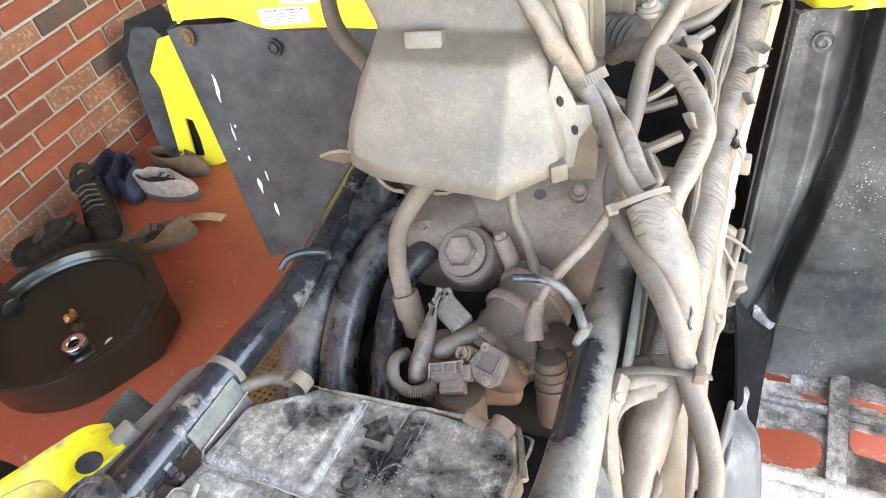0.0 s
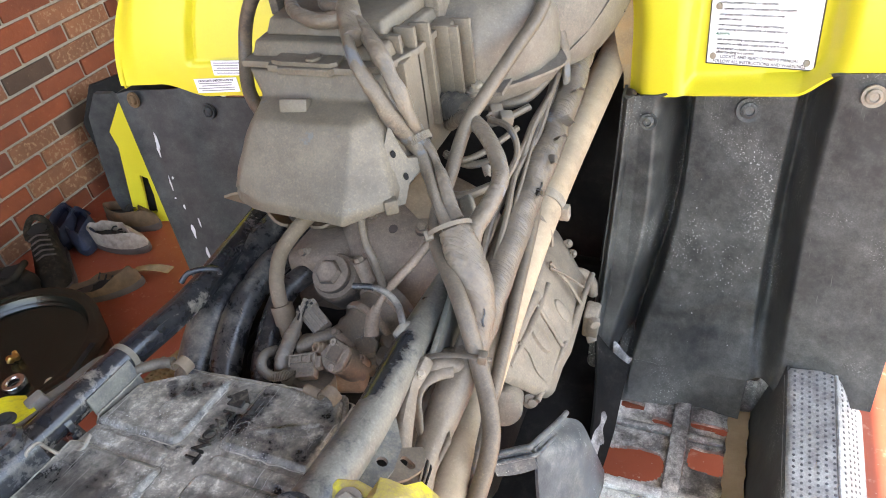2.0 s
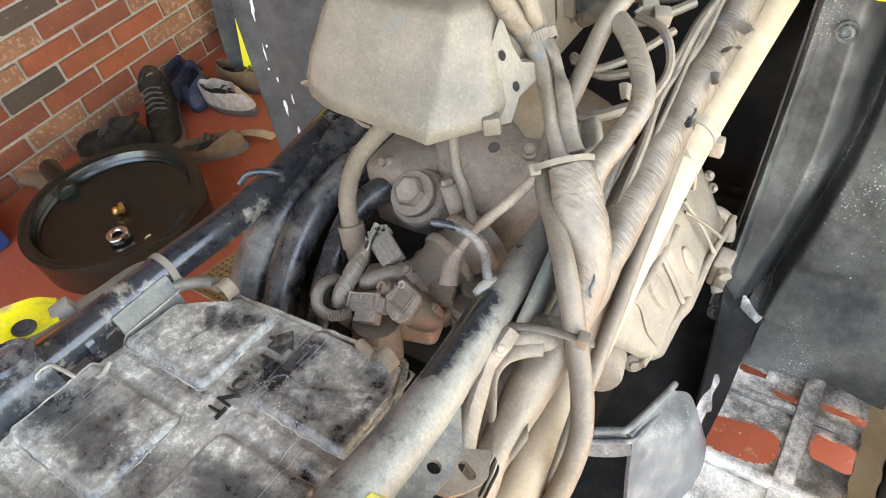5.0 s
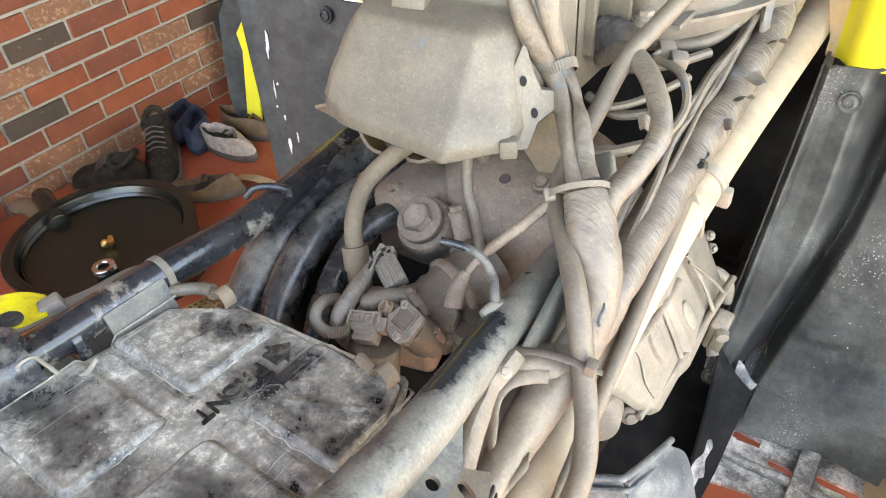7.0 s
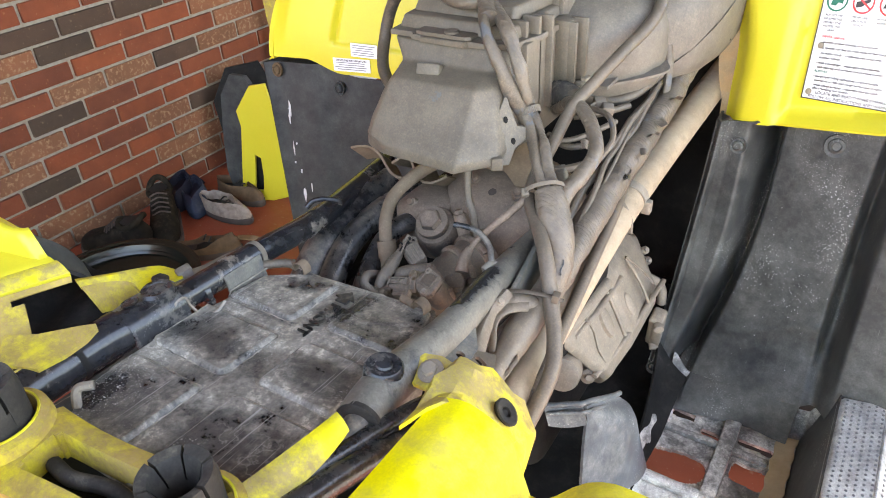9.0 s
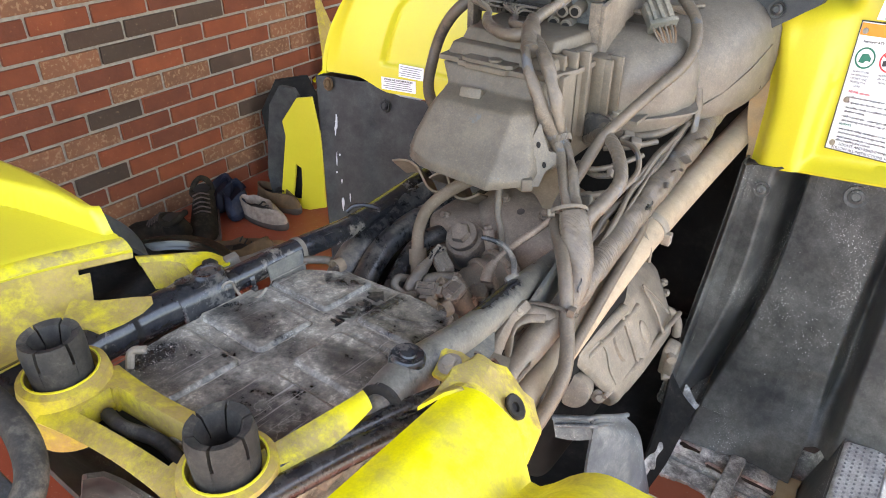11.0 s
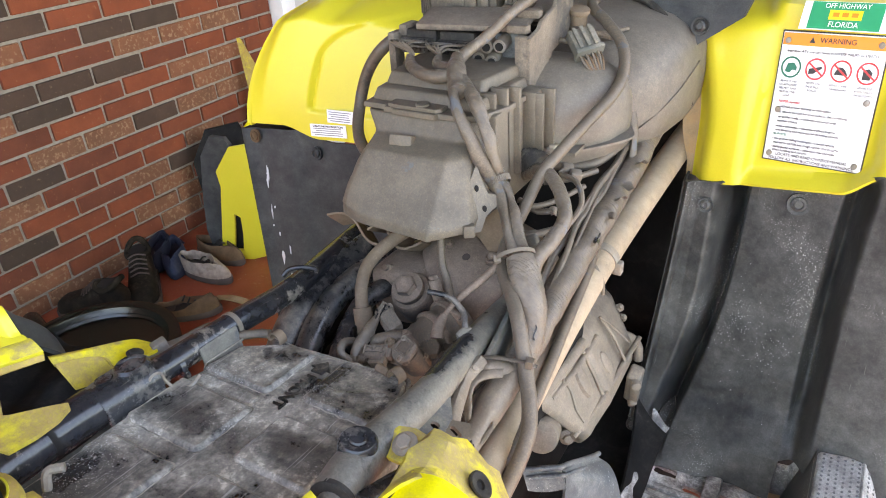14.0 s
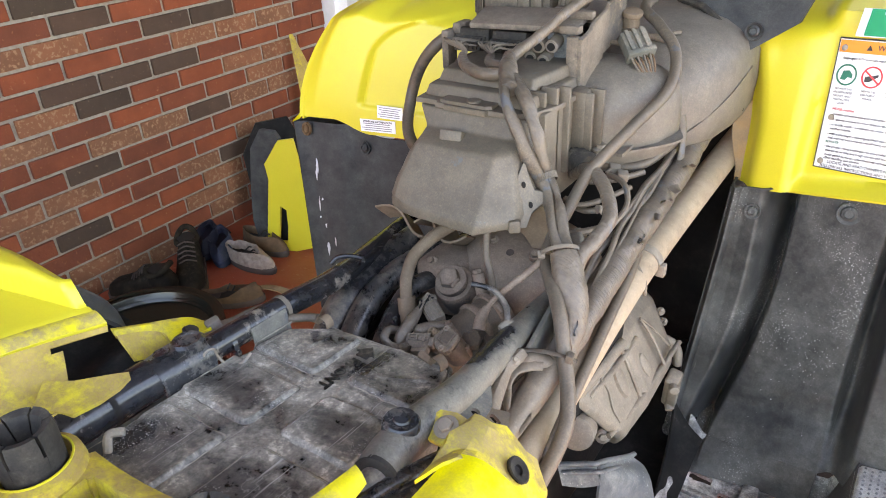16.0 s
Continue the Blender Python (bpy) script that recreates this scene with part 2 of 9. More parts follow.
def surface(name, c1, c2, rough=0.6, metal=0.0, scale=18.0, dust=0.0, up=0.25, dust_col=DUST, dust_scale=9.0, bump=0.25, chips=0.0, chip_col=(0.05, 0.06, 0.08), specks=0.0, grain=480.0, soft=0.03, haze=0.25, scratch=0.0, spec=0.22, bare=None, wrinkle=0.0, dust_rough=0.80):
    """A worn surface: two tones, a coat of dust that gathers on what faces up and, left thin below, also stands in for
    shaded undersides, bare chips, pale specks, and a fine grain.
    """
    m, nt, bs = nodes_of(name)
    co = coords(nt)
    dust_col = (dust_col[0], dust_col[1], dust_col[2] * 0.96)
    fine = noise_tex(nt, grain, 3, 0.7, co)
    mid = noise_tex(nt, scale, 7, 0.62, co)
    col = mixc(nt, ramp(nt, mid, 0.35, 0.68), c1, c2)
    rgh = rough
    if dust > 0:
        geo = nt.nodes.new("ShaderNodeNewGeometry")
        sep = nt.nodes.new("ShaderNodeSeparateXYZ")
        nt.links.new(geo.outputs["Normal"], sep.inputs[0])
        d1 = noise_tex(nt, dust_scale, 10, 0.66, co)
        d2 = noise_tex(nt, dust_scale * 5.0, 8, 0.74, co)
        v = mathn(nt, "ADD", mathn(nt, "MULTIPLY", d1, 0.6), mathn(nt, "MULTIPLY", d2, 0.4))
        # less dust on down-facing sides: settled dust, and underside shade put into the colour
        v = mathn(nt, "ADD", v, mathn(nt, "MULTIPLY", sep.outputs[2], up * 0.3))
        thr = 0.5 + (0.5 - dust) * 0.5
        thick = ramp(nt, v, thr - soft, thr + soft)
        film = mathn(nt, "MULTIPLY", ramp(nt, mathn(nt, "ADD", mathn(nt, "MULTIPLY", d2, 0.3), mathn(nt, "MULTIPLY", v, 0.7)), thr - 0.16, thr + 0.02), haze)
        fac = mathn(nt, "MAXIMUM", thick, film)
        speckle = mathn(nt, "ADD", mathn(nt, "MULTIPLY", noise_tex(nt, 170, 7, 0.75, co), 0.6), mathn(nt, "MULTIPLY", fine, 0.4))
        fac = mathn(nt, "MULTIPLY", fac, ramp(nt, speckle, 0.33, 0.56, (0.62, 0.62, 0.62, 1), (1, 1, 1, 1)))
        if bare:
            for mark in bare:
                fac = mathn(nt, "MULTIPLY", fac, stroke(nt, co, *mark))
        dn = mathn(nt, "ADD", mathn(nt, "MULTIPLY", noise_tex(nt, 34, 8, 0.7, co), 0.6), mathn(nt, "MULTIPLY", noise_tex(nt, 7, 4, 0.6, co), 0.4))
        dc = mixc(nt, ramp(nt, dn, 0.36, 0.64), tuple(x * 0.68 for x in dust_col), tuple(min(1, x * 1.24) for x in dust_col))
        dc = mixc(nt, ramp(nt, speckle, 0.55, 0.68, (0, 0, 0, 1), (0.45, 0.45, 0.45, 1)), dc, tuple(min(1, x * 1.6) for x in dust_col))
        col = mixc(nt, mathn(nt, "MULTIPLY", fac, 0.95), col, dc)
        r = nt.nodes.new("ShaderNodeMapRange")
        r.inputs[3].default_value, r.inputs[4].default_value = rough, dust_rough
        nt.links.new(fac, r.inputs[0])
        nt.links.new(r.outputs[0], bs.inputs["Roughness"])
        if metal:
            mt = mathn(nt, "MULTIPLY", mathn(nt, "SUBTRACT", 1.0, fac), metal)
            nt.links.new(mt, bs.inputs["Metallic"])
    else:
        r = nt.nodes.new("ShaderNodeMapRange")
        r.inputs[3].default_value, r.inputs[4].default_value = rough * 0.8, min(1.0, rough * 1.15)
        nt.links.new(mid, r.inputs[0])
        nt.links.new(r.outputs[0], bs.inputs["Roughness"])
        bs.inputs["Metallic"].default_value = metal
    if chips:
        cn = noise_tex(nt, 26, 5, 0.66, co)
        k = ramp(nt, cn, 0.60 - chips * 0.4, 0.64 - chips * 0.4)
        col = mixc(nt, mathn(nt, "MULTIPLY", k, 0.8), col, chip_col)
    if scratch:
        mp2 = nt.nodes.new("ShaderNodeMapping")
        mp2.inputs["Rotation"].default_value = (0.1, 0.2, 0.9)
        mp2.inputs["Scale"].default_value = (420, 9, 30)
        nt.links.new(co, mp2.inputs[0])
        ln2 = ramp(nt, noise_tex(nt, 1.0, 2, 0.5, mp2.outputs[0]), 0.70, 0.74)
        col = mixc(nt, mathn(nt, "MULTIPLY", ln2, scratch), col, tuple(x * 1.15 for x in dust_col))
    if specks:
        area = ramp(nt, noise_tex(nt, 7, 2, 0.5, co), 0.52, 0.66)
        sp = ramp(nt, noise_tex(nt, 420, 2, 0.6, co), 0.70 - specks * 0.05, 0.72 - specks * 0.05)
        col = mixc(nt, mathn(nt, "MULTIPLY", area, sp), col, (0.55, 0.55, 0.54))
    bs.inputs["Specular IOR Level"].default_value = spec
    lo_t, hi_t = (0.90, 1.08) if dust > 0 else (0.96, 1.03)
    tint = mixc(nt, ramp(nt, fine, 0.3, 0.7), (lo_t, lo_t, lo_t), (hi_t, hi_t, hi_t))
    mul = nt.nodes.new("ShaderNodeMix")
    mul.data_type, mul.blend_type = "RGBA", "MULTIPLY"
    mul.inputs[0].default_value = 1.0
    nt.links.new(col, mul.inputs[6])
    nt.links.new(tint, mul.inputs[7])
    nt.links.new(mul.outputs[2], bs.inputs["Base Color"])
    if wrinkle:
        mp3 = nt.nodes.new("ShaderNodeMapping")
        mp3.inputs["Rotation"].default_value = (0.35, 0.0, 0.15)
        mp3.inputs["Scale"].default_value = (45, 330, 70)
        nt.links.new(co, mp3.inputs[0])
        wr = noise_tex(nt, 1.0, 3, 0.55, mp3.outputs[0])
        hs = mathn(nt, "ADD", mathn(nt, "MULTIPLY", wr, wrinkle), mathn(nt, "ADD", mathn(nt, "MULTIPLY", fine, 0.15), mathn(nt, "MULTIPLY", mid, 0.5)))
        set_bump(nt, bs, hs, bump, 0.003)
    elif bump:
        set_bump(nt, bs, mathn(nt, "ADD", mathn(nt, "MULTIPLY", fine, 0.25), mathn(nt, "ADD", mid, mathn(nt, "MULTIPLY", noise_tex(nt, 75, 4, 0.6, co), 0.4))), bump, 0.0025)
    return m


def plain(name, c, rough=0.5, metal=0.0):
    m, nt, bs = nodes_of(name)
    co = coords(nt)
    n = noise_tex(nt, 60, 5, 0.6, co)
    nt.links.new(mixc(nt, n, tuple(x * 0.88 for x in c), tuple(min(1, x * 1.08) for x in c)), bs.inputs["Base Color"])
    bs.inputs["Roughness"].default_value, bs.inputs["Metallic"].default_value = rough, metal
    set_bump(nt, bs, n, 0.08, 0.001)
    return m


M_BOX = surface("dusty_grey_plastic", (0.05, 0.05, 0.052), (0.09, 0.085, 0.08), 0.6, dust=0.84, up=0.25, bump=0.10, dust_col=(0.130, 0.106, 0.081), dust_scale=9, soft=0.05, chips=-0.10, chip_col=(0.10, 0.11, 0.115), scratch=0.25, spec=0.45, dust_rough=0.52)
M_TANK = surface("dusty_tank_plastic", (0.06, 0.06, 0.06), (0.10, 0.095, 0.09), 0.6, dust=0.86, up=0.35, bump=0.06, dust_col=(0.150, 0.128, 0.107), soft=0.06, spec=0.4, dust_rough=0.55)
M_TRAY = surface("dusty_dark_plastic_tray", (0.03, 0.03, 0.031), (0.06, 0.057, 0.054), 0.55, dust=0.62, up=0.45, bump=0.1, dust_col=(0.185, 0.152, 0.124), dust_scale=11, soft=0.07, haze=0.4)
M_ENGINE = surface("dusty_cast_metal", (0.06, 0.052, 0.046), (0.09, 0.08, 0.07), 0.55, 0.2, dust=0.70, up=0.9, bump=0.35, dust_col=(0.212, 0.157, 0.122), dust_rough=0.7, spec=0.25)
M_CASE = surface("pale_dusty_alloy", (0.15, 0.14, 0.128), (0.20, 0.187, 0.172), 0.5, 0.3, dust=0.80, up=0.4, bump=0.2, dust_col=(0.245, 0.203, 0.165), dust_rough=0.6, spec=0.3)
M_RAIL = surface("chipped_black_enamel", (0.006, 0.007, 0.009), (0.016, 0.019, 0.025), 0.16, dust=0.345, up=-0.06, dust_scale=16, bump=0.12, dust_col=(0.27, 0.23, 0.19), soft=0.04, haze=0.1, scratch=0.5, spec=0.5)
M_SADDLE = surface("blue_black_enamel_clamp", (0.010, 0.012, 0.015), (0.028, 0.032, 0.040), 0.22, dust=0.36, up=0.0, dust_scale=20, bump=0.1, dust_col=(0.2, 0.175, 0.15), soft=0.07, haze=0.15, scratch=0.4, spec=0.5)
M_RAIL_DUST = surface("dusty_worn_enamel", (0.016, 0.020, 0.028), (0.05, 0.065, 0.085), 0.3, dust=0.6, up=0.02, dust_scale=18, bump=0.2, dust_col=(0.215, 0.185, 0.15), soft=0.06, haze=0.35, scratch=0.5, spec=0.5)
M_RAIL_RUB = surface("rubbed_dusty_enamel", (0.008, 0.009, 0.011), (0.02, 0.024, 0.03), 0.22, dust=0.60, up=0.06, dust_scale=22, bump=0.15, dust_col=(0.170, 0.158, 0.136), soft=0.05, haze=0.4, scratch=0.6, spec=0.5, chips=-0.02, chip_col=(0.008, 0.009, 0.011), dust_rough=0.5, bare=[((0.1245, 0.190, 0.901), (0.1285, 0.120, 0.911), 0.0135), ((0.118, 0.253, 0.890), (0.122, 0.247, 0.889), 0.003), ((0.1275, 0.230, 0.886), (0.129, 0.215, 0.888), 0.0035)])
M_GUSSET = surface("scuffed_grey_blue_plate", (0.036, 0.042, 0.050), (0.08, 0.088, 0.098), 0.45, dust=0.6, up=0.0, dust_scale=16, bump=0.15, dust_col=(0.185, 0.172, 0.148), soft=0.06, haze=0.5, scratch=0.5, specks=0.8)
M_TUBE = surface("tan_dusty_tube", (0.33, 0.25, 0.17), (0.44, 0.35, 0.25), 0.55, dust=0.55, up=0.1, bump=0.15, dust_col=(0.32, 0.255, 0.192))
LID_RUBS = [
    ((-0.036, 0.098, 0.885), (-0.020, 0.112, 0.884), 0.009),
    ((-0.060, 0.100, 0.885), (-0.048, 0.086, 0.886), 0.006),
    ((0.024, 0.082, 0.886), (0.034, 0.116, 0.883), 0.011),
    ((0.094, 0.068, 0.888), (0.098, 0.090, 0.886), 0.007),
    ((-0.010, 0.045, 0.890), (-0.004, 0.052, 0.889), 0.005),
    ((-0.075, -0.098, 0.902), (-0.07, -0.128, 0.905), 0.013),
]
# the seat has rubbed the tops of the rear panels
LID_WORN = [
    ((-0.085, -0.012, 0.897), (-0.035, -0.014, 0.897), 0.022),
    ((0.046, 0.000, 0.896), (0.090, -0.004, 0.896), 0.024),
    ((-0.070, -0.110, 0.906), (-0.035, -0.115, 0.906), 0.030),
    ((0.045, -0.110, 0.906), (0.090, -0.110, 0.906), 0.036),
]


def lid_plastic():
    """Black moulded plastic: a greasy film that also carries some reflected light as colour, tan dust in drifts, dried
    tide lines, pale scratches and grit.
    """
    m, nt, bs = nodes_of("black_airbox_plastic")
    co = coords(nt)
    big, mid, small, fine = (noise_tex(nt, a, b, c, co) for a, b, c in ((19, 9, 0.66), (52, 10, 0.72), (150, 8, 0.72), (520, 4, 0.7)))
    col = mixc(nt, ramp(nt, mid, 0.35, 0.65), (0.006, 0.007, 0.008), (0.020, 0.022, 0.025))
    v = mathn(nt, "ADD", mathn(nt, "MULTIPLY", big, 0.46), mathn(nt, "ADD", mathn(nt, "MULTIPLY", mid, 0.34), mathn(nt, "MULTIPLY", small, 0.20)))
    clear = None
    for mark in LID_RUBS:
        k = stroke(nt, co, *mark)
        clear = k if clear is None else mathn(nt, "MULTIPLY", clear, k)
    # film strength includes a lift in place of reflections on the glossy lid
    film = mathn(nt, "MULTIPLY", ramp(nt, v, 0.395, 0.525), mathn(nt, "ADD", 0.27, mathn(nt, "MULTIPLY", small, 0.44)))
    drift = mathn(nt, "MULTIPLY", ramp(nt, v, 0.488, 0.562), ramp(nt, mathn(nt, "ADD", mathn(nt, "MULTIPLY", small, 0.6), mathn(nt, "MULTIPLY", fine, 0.4)), 0.36, 0.54))
    fac = mathn(nt, "MAXIMUM", film, drift)
    fac = mathn(nt, "MULTIPLY", fac, mathn(nt, "ADD", 0.14, mathn(nt, "MULTIPLY", clear, 0.86)))
    for mark in LID_WORN:
        fac = mathn(nt, "MULTIPLY", fac, mathn(nt, "ADD", 0.36, mathn(nt, "MULTIPLY", stroke(nt, co, *mark), 0.64)))
    tone = mixc(nt, ramp(nt, noise_tex(nt, 24, 8, 0.7, co), 0.38, 0.62), (0.30, 0.265, 0.21), (0.58, 0.53, 0.44))
    col = mixc(nt, fac, col, tone)
    tide = mathn(nt, "ABSOLUTE", mathn(nt, "SUBTRACT", noise_tex(nt, 21, 7, 0.6, co), 0.5))
    tide = mathn(nt, "MULTIPLY", ramp(nt, tide, 0.002, 0.009, (1, 1, 1, 1), (0, 0, 0, 1)), ramp(nt, noise_tex(nt, 13, 3, 0.5, co), 0.52, 0.62))
    col = mixc(nt, mathn(nt, "MULTIPLY", tide, 0.32), col, (0.52, 0.50, 0.46))
    for turn, size in ((0.9, (420, 9, 30)), (-0.5, (380, 14, 30)), (2.1, (520, 11, 40))):
        mp = nt.nodes.new("ShaderNodeMapping")
        mp.inputs["Rotation"].default_value = (0.1, 0.05, turn)
        mp.inputs["Scale"].default_value = size
        nt.links.new(co, mp.inputs[0])
        col = mixc(nt, mathn(nt, "MULTIPLY", ramp(nt, noise_tex(nt, 1.0, 2, 0.5, mp.outputs[0]), 0.70, 0.75), 0.55), col, (0.45, 0.43, 0.40))
    grit = mathn(nt, "MULTIPLY", ramp(nt, noise_tex(nt, 15, 3, 0.5, co), 0.50, 0.62), ramp(nt, noise_tex(nt, 640, 2, 0.6, co), 0.63, 0.67))
    col = mixc(nt, grit, col, (0.58, 0.56, 0.52))
    nt.links.new(col, bs.inputs["Base Color"])
    r = nt.nodes.new("ShaderNodeMapRange")
    r.inputs[3].default_value, r.inputs[4].default_value = 0.26, 0.55
    nt.links.new(fac, r.inputs[0])
    nt.links.new(r.outputs[0], bs.inputs["Roughness"])
    bs.inputs["Specular IOR Level"].default_value = 0.5
    set_bump(nt, bs, mathn(nt, "ADD", mathn(nt, "MULTIPLY", small, 0.8), mathn(nt, "ADD", mathn(nt, "MULTIPLY", fine, 0.35), mid)), 0.35, 0.002)
    return m


M_LID = lid_plastic()
M_LIDRIM = surface("dust_in_moulded_grooves", (0.012, 0.012, 0.013), (0.03, 0.03, 0.03), 0.5, dust=0.60, up=0.02, dust_scale=20, bump=0.2, dust_col=(0.36, 0.325, 0.275), soft=0.08, haze=0.4)
M_SLEEVE = surface("tan_dusty_tape_sleeve", (0.06, 0.056, 0.052), (0.11, 0.10, 0.09), 0.4, dust=0.80, up=0.4, dust_scale=24, bump=0.35, dust_col=(0.172, 0.138, 0.107), soft=0.06, spec=0.4, haze=0.5, dust_rough=0.5)
M_PLUG = surface("dusty_grey_connector", (0.035, 0.034, 0.034), (0.07, 0.066, 0.062), 0.5, dust=0.66, up=0.5, dust_scale=40, bump=0.3, dust_col=(0.205, 0.166, 0.134), soft=0.06, haze=0.5, dust_rough=0.6)
M_HOSE = surface("dusty_rubber_hose", (0.03, 0.031, 0.034), (0.06, 0.058, 0.056), 0.45, dust=0.67, up=0.6, dust_scale=17, bump=0.16, dust_col=(0.126, 0.099, 0.075), soft=0.05, spec=0.45, haze=0.45, scratch=0.25, chips=-0.02, chip_col=(0.085, 0.095, 0.11), dust_rough=0.52)
M_WRAP = surface("dusty_tape_wrap", (0.03, 0.035, 0.045), (0.085, 0.09, 0.10), 0.30, dust=0.72, up=0.45, dust_scale=20, bump=0.55, dust_col=(0.132, 0.103, 0.077), grain=150, scale=70, soft=0.05, spec=0.5, haze=0.5, wrinkle=1.1, chips=-0.02, chip_col=(0.11, 0.125, 0.145), dust_rough=0.46)
M_CREAM = surface("dusty_cream_hose", (0.13, 0.10, 0.075), (0.19, 0.145, 0.105), 0.6, dust=0.80, up=0.4, bump=0.2, dust_col=(0.20, 0.145, 0.103))
M_DUCT = surface("black_rubber_duct", (0.008, 0.009, 0.011), (0.018, 0.02, 0.023), 0.22, dust=0.33, up=0.05, dust_scale=10, bump=0.10, dust_col=(0.17, 0.15, 0.13), soft=0.05, spec=0.5)
M_YELLOW = surface("yellow_moulded_plastic", (0.60, 0.515, 0.034), (0.64, 0.55, 0.042), 0.30, bump=0.05, scale=6, dust=0, up=0.05, dust_col=(0.5, 0.45, 0.25), spec=0.45)
M_YDUST = surface("dusty_yellow_plastic", (0.62, 0.50, 0.010), (0.72, 0.60, 0.02), 0.45, bump=0.2, dust=0.62, up=0.06, dust_scale=14, dust_col=(0.30, 0.20, 0.085), soft=0.08, scratch=0.15, haze=0.5)
M_YWORN = surface("scuffed_yellow_plastic", (0.78, 0.66, 0.006), (0.82, 0.74, 0.02), 0.40, bump=0.15, dust=0.3, up=0.05, dust_scale=7, dust_col=(0.31, 0.23, 0.11), scratch=0.2, soft=0.1, haze=0.15)
M_YHALF = surface("half_dusty_yellow_plastic", (0.74, 0.62, 0.008), (0.80, 0.70, 0.015), 0.4, bump=0.15, dust=0.52, up=0.05, dust_scale=9, dust_col=(0.31, 0.225, 0.115), soft=0.06, haze=0.3, scratch=0.3)
M_LETTER = surface("bare_black_moulding", (0.005, 0.005, 0.005), (0.012, 0.012, 0.012), 0.30, dust=0.40, up=0.0, dust_scale=30, bump=0.05, dust_col=(0.20, 0.175, 0.145), soft=0.08, haze=0.2)
M_GUARD = surface("black_mudguard_plastic", (0.010, 0.0108, 0.012), (0.022, 0.0238, 0.026), 0.40, dust=0.44, up=0.2, dust_scale=7, bump=0.12, dust_col=(0.128, 0.130, 0.124), specks=1.4, scratch=0.35, soft=0.13, haze=0.24, spec=0.4)
M_GUARDL = surface("grey_black_mudguard_plastic", (0.016, 0.017, 0.019), (0.036, 0.038, 0.041), 0.5, dust=0.4, up=0.3, dust_scale=4, bump=0.12, dust_col=(0.08, 0.082, 0.082), soft=0.1, haze=0.1, spec=0.22)
M_FOOT = surface("muddy_black_footwell", (0.02, 0.02, 0.021), (0.05, 0.05, 0.052), 0.35, dust=0.51, up=0.1, dust_scale=6, bump=0.25, dust_col=(0.74, 0.73, 0.71), specks=1.0, soft=0.06, haze=0.30, spec=0.5)
M_TREAD = surface("worn_grey_tread_plastic", (0.06, 0.06, 0.062), (0.12, 0.12, 0.125), 0.5, dust=0.56, up=0.1, dust_scale=8, bump=0.2, dust_col=(0.46, 0.47, 0.475), soft=0.1)
M_BRACKET = surface("blue_grey_plastic_bracket", (0.04, 0.047, 0.056), (0.08, 0.09, 0.102), 0.36, dust=0.40, up=0.1, dust_scale=12, bump=0.12, dust_col=(0.265, 0.267, 0.262), specks=0.9, scratch=0.4, soft=0.1, spec=0.4)
M_STEEL = surface("dull_zinc_steel", (0.26, 0.25, 0.23), (0.40, 0.38, 0.35), 0.36, 0.7, dust=0.58, up=0.1, bump=0.2, dust_col=(0.26, 0.215, 0.17))
# near-black for grimy parts, and for shade put in as colour in gaps and holes
M_DARK = surface("grimy_black_and_shade", (0.006, 0.006, 0.006), (0.014, 0.0135, 0.013), 0.8, dust=0.12, up=0.2, bump=0.3, dust_col=(0.10, 0.09, 0.08))
M_RUBBER = surface("dusty_black_rubber", (0.018, 0.017, 0.016), (0.04, 0.036, 0.032), 0.75, dust=0.25, up=0.2, dust_scale=18, bump=0.25, dust_col=(0.15, 0.13, 0.105), soft=0.08)
M_TANFLAP = surface("tan_heat_shield", (0.30, 0.19, 0.09), (0.40, 0.27, 0.14), 0.6, dust=0.5, up=0.1, bump=0.2, dust_col=(0.30, 0.22, 0.14))
M_TIE = surface("dusty_nylon_tie", (0.15, 0.14, 0.13), (0.22, 0.2, 0.18), 0.5, dust=0.6, up=0.1, bump=0.1, dust_col=(0.16, 0.132, 0.105))
M_PLATE = surface("greenish_grey_enamel", (0.085, 0.09, 0.08), (0.115, 0.118, 0.105), 0.6, dust=0.45, up=0.1, bump=0.1, dust_col=(0.2, 0.175, 0.145))
M_MUD = surface("dried_tan_mud", (0.34, 0.25, 0.15), (0.42, 0.32, 0.2), 0.9, bump=0.5, scale=40)
M_TREADD = surface("dark_tread_studs", (0.09, 0.092, 0.097), (0.15, 0.152, 0.16), 0.5, bump=0.1)
M_WHITE = plain("white_label_vinyl", (0.80, 0.80, 0.82), 0.35)
M_INK = plain("black_ink", (0.03, 0.03, 0.035), 0.5)
M_GREYINK = plain("grey_ink", (0.22, 0.22, 0.24), 0.5)
M_RED = plain("red_ink", (0.62, 0.05, 0.06), 0.5)
M_ORANGE = plain("orange_ink", (0.85, 0.25, 0.02), 0.4)
M_GREEN = plain("green_ink", (0.0, 0.30, 0.13), 0.4)
M_DGREEN = plain("dark_green_ink", (0.0, 0.14, 0.09), 0.45)
M_DECALY = plain("yellow_decal_ink", (0.75, 0.6, 0.03), 0.4)
M_CHROME = plain("bright_zinc", (0.65, 0.65, 0.63), 0.25, 1.0)
M_BRASS = plain("brass", (0.62, 0.40, 0.14), 0.35, 1.0)
M_BONE = plain("cream_nylon", (0.55, 0.48, 0.33), 0.5)
M_PAN = surface("oily_black_drain_pan", (0.005, 0.0065, 0.0045), (0.010, 0.012, 0.008), 0.24, dust=0.0, up=0.1, bump=0.03, dust_col=(0.1, 0.09, 0.07), spec=0.5)
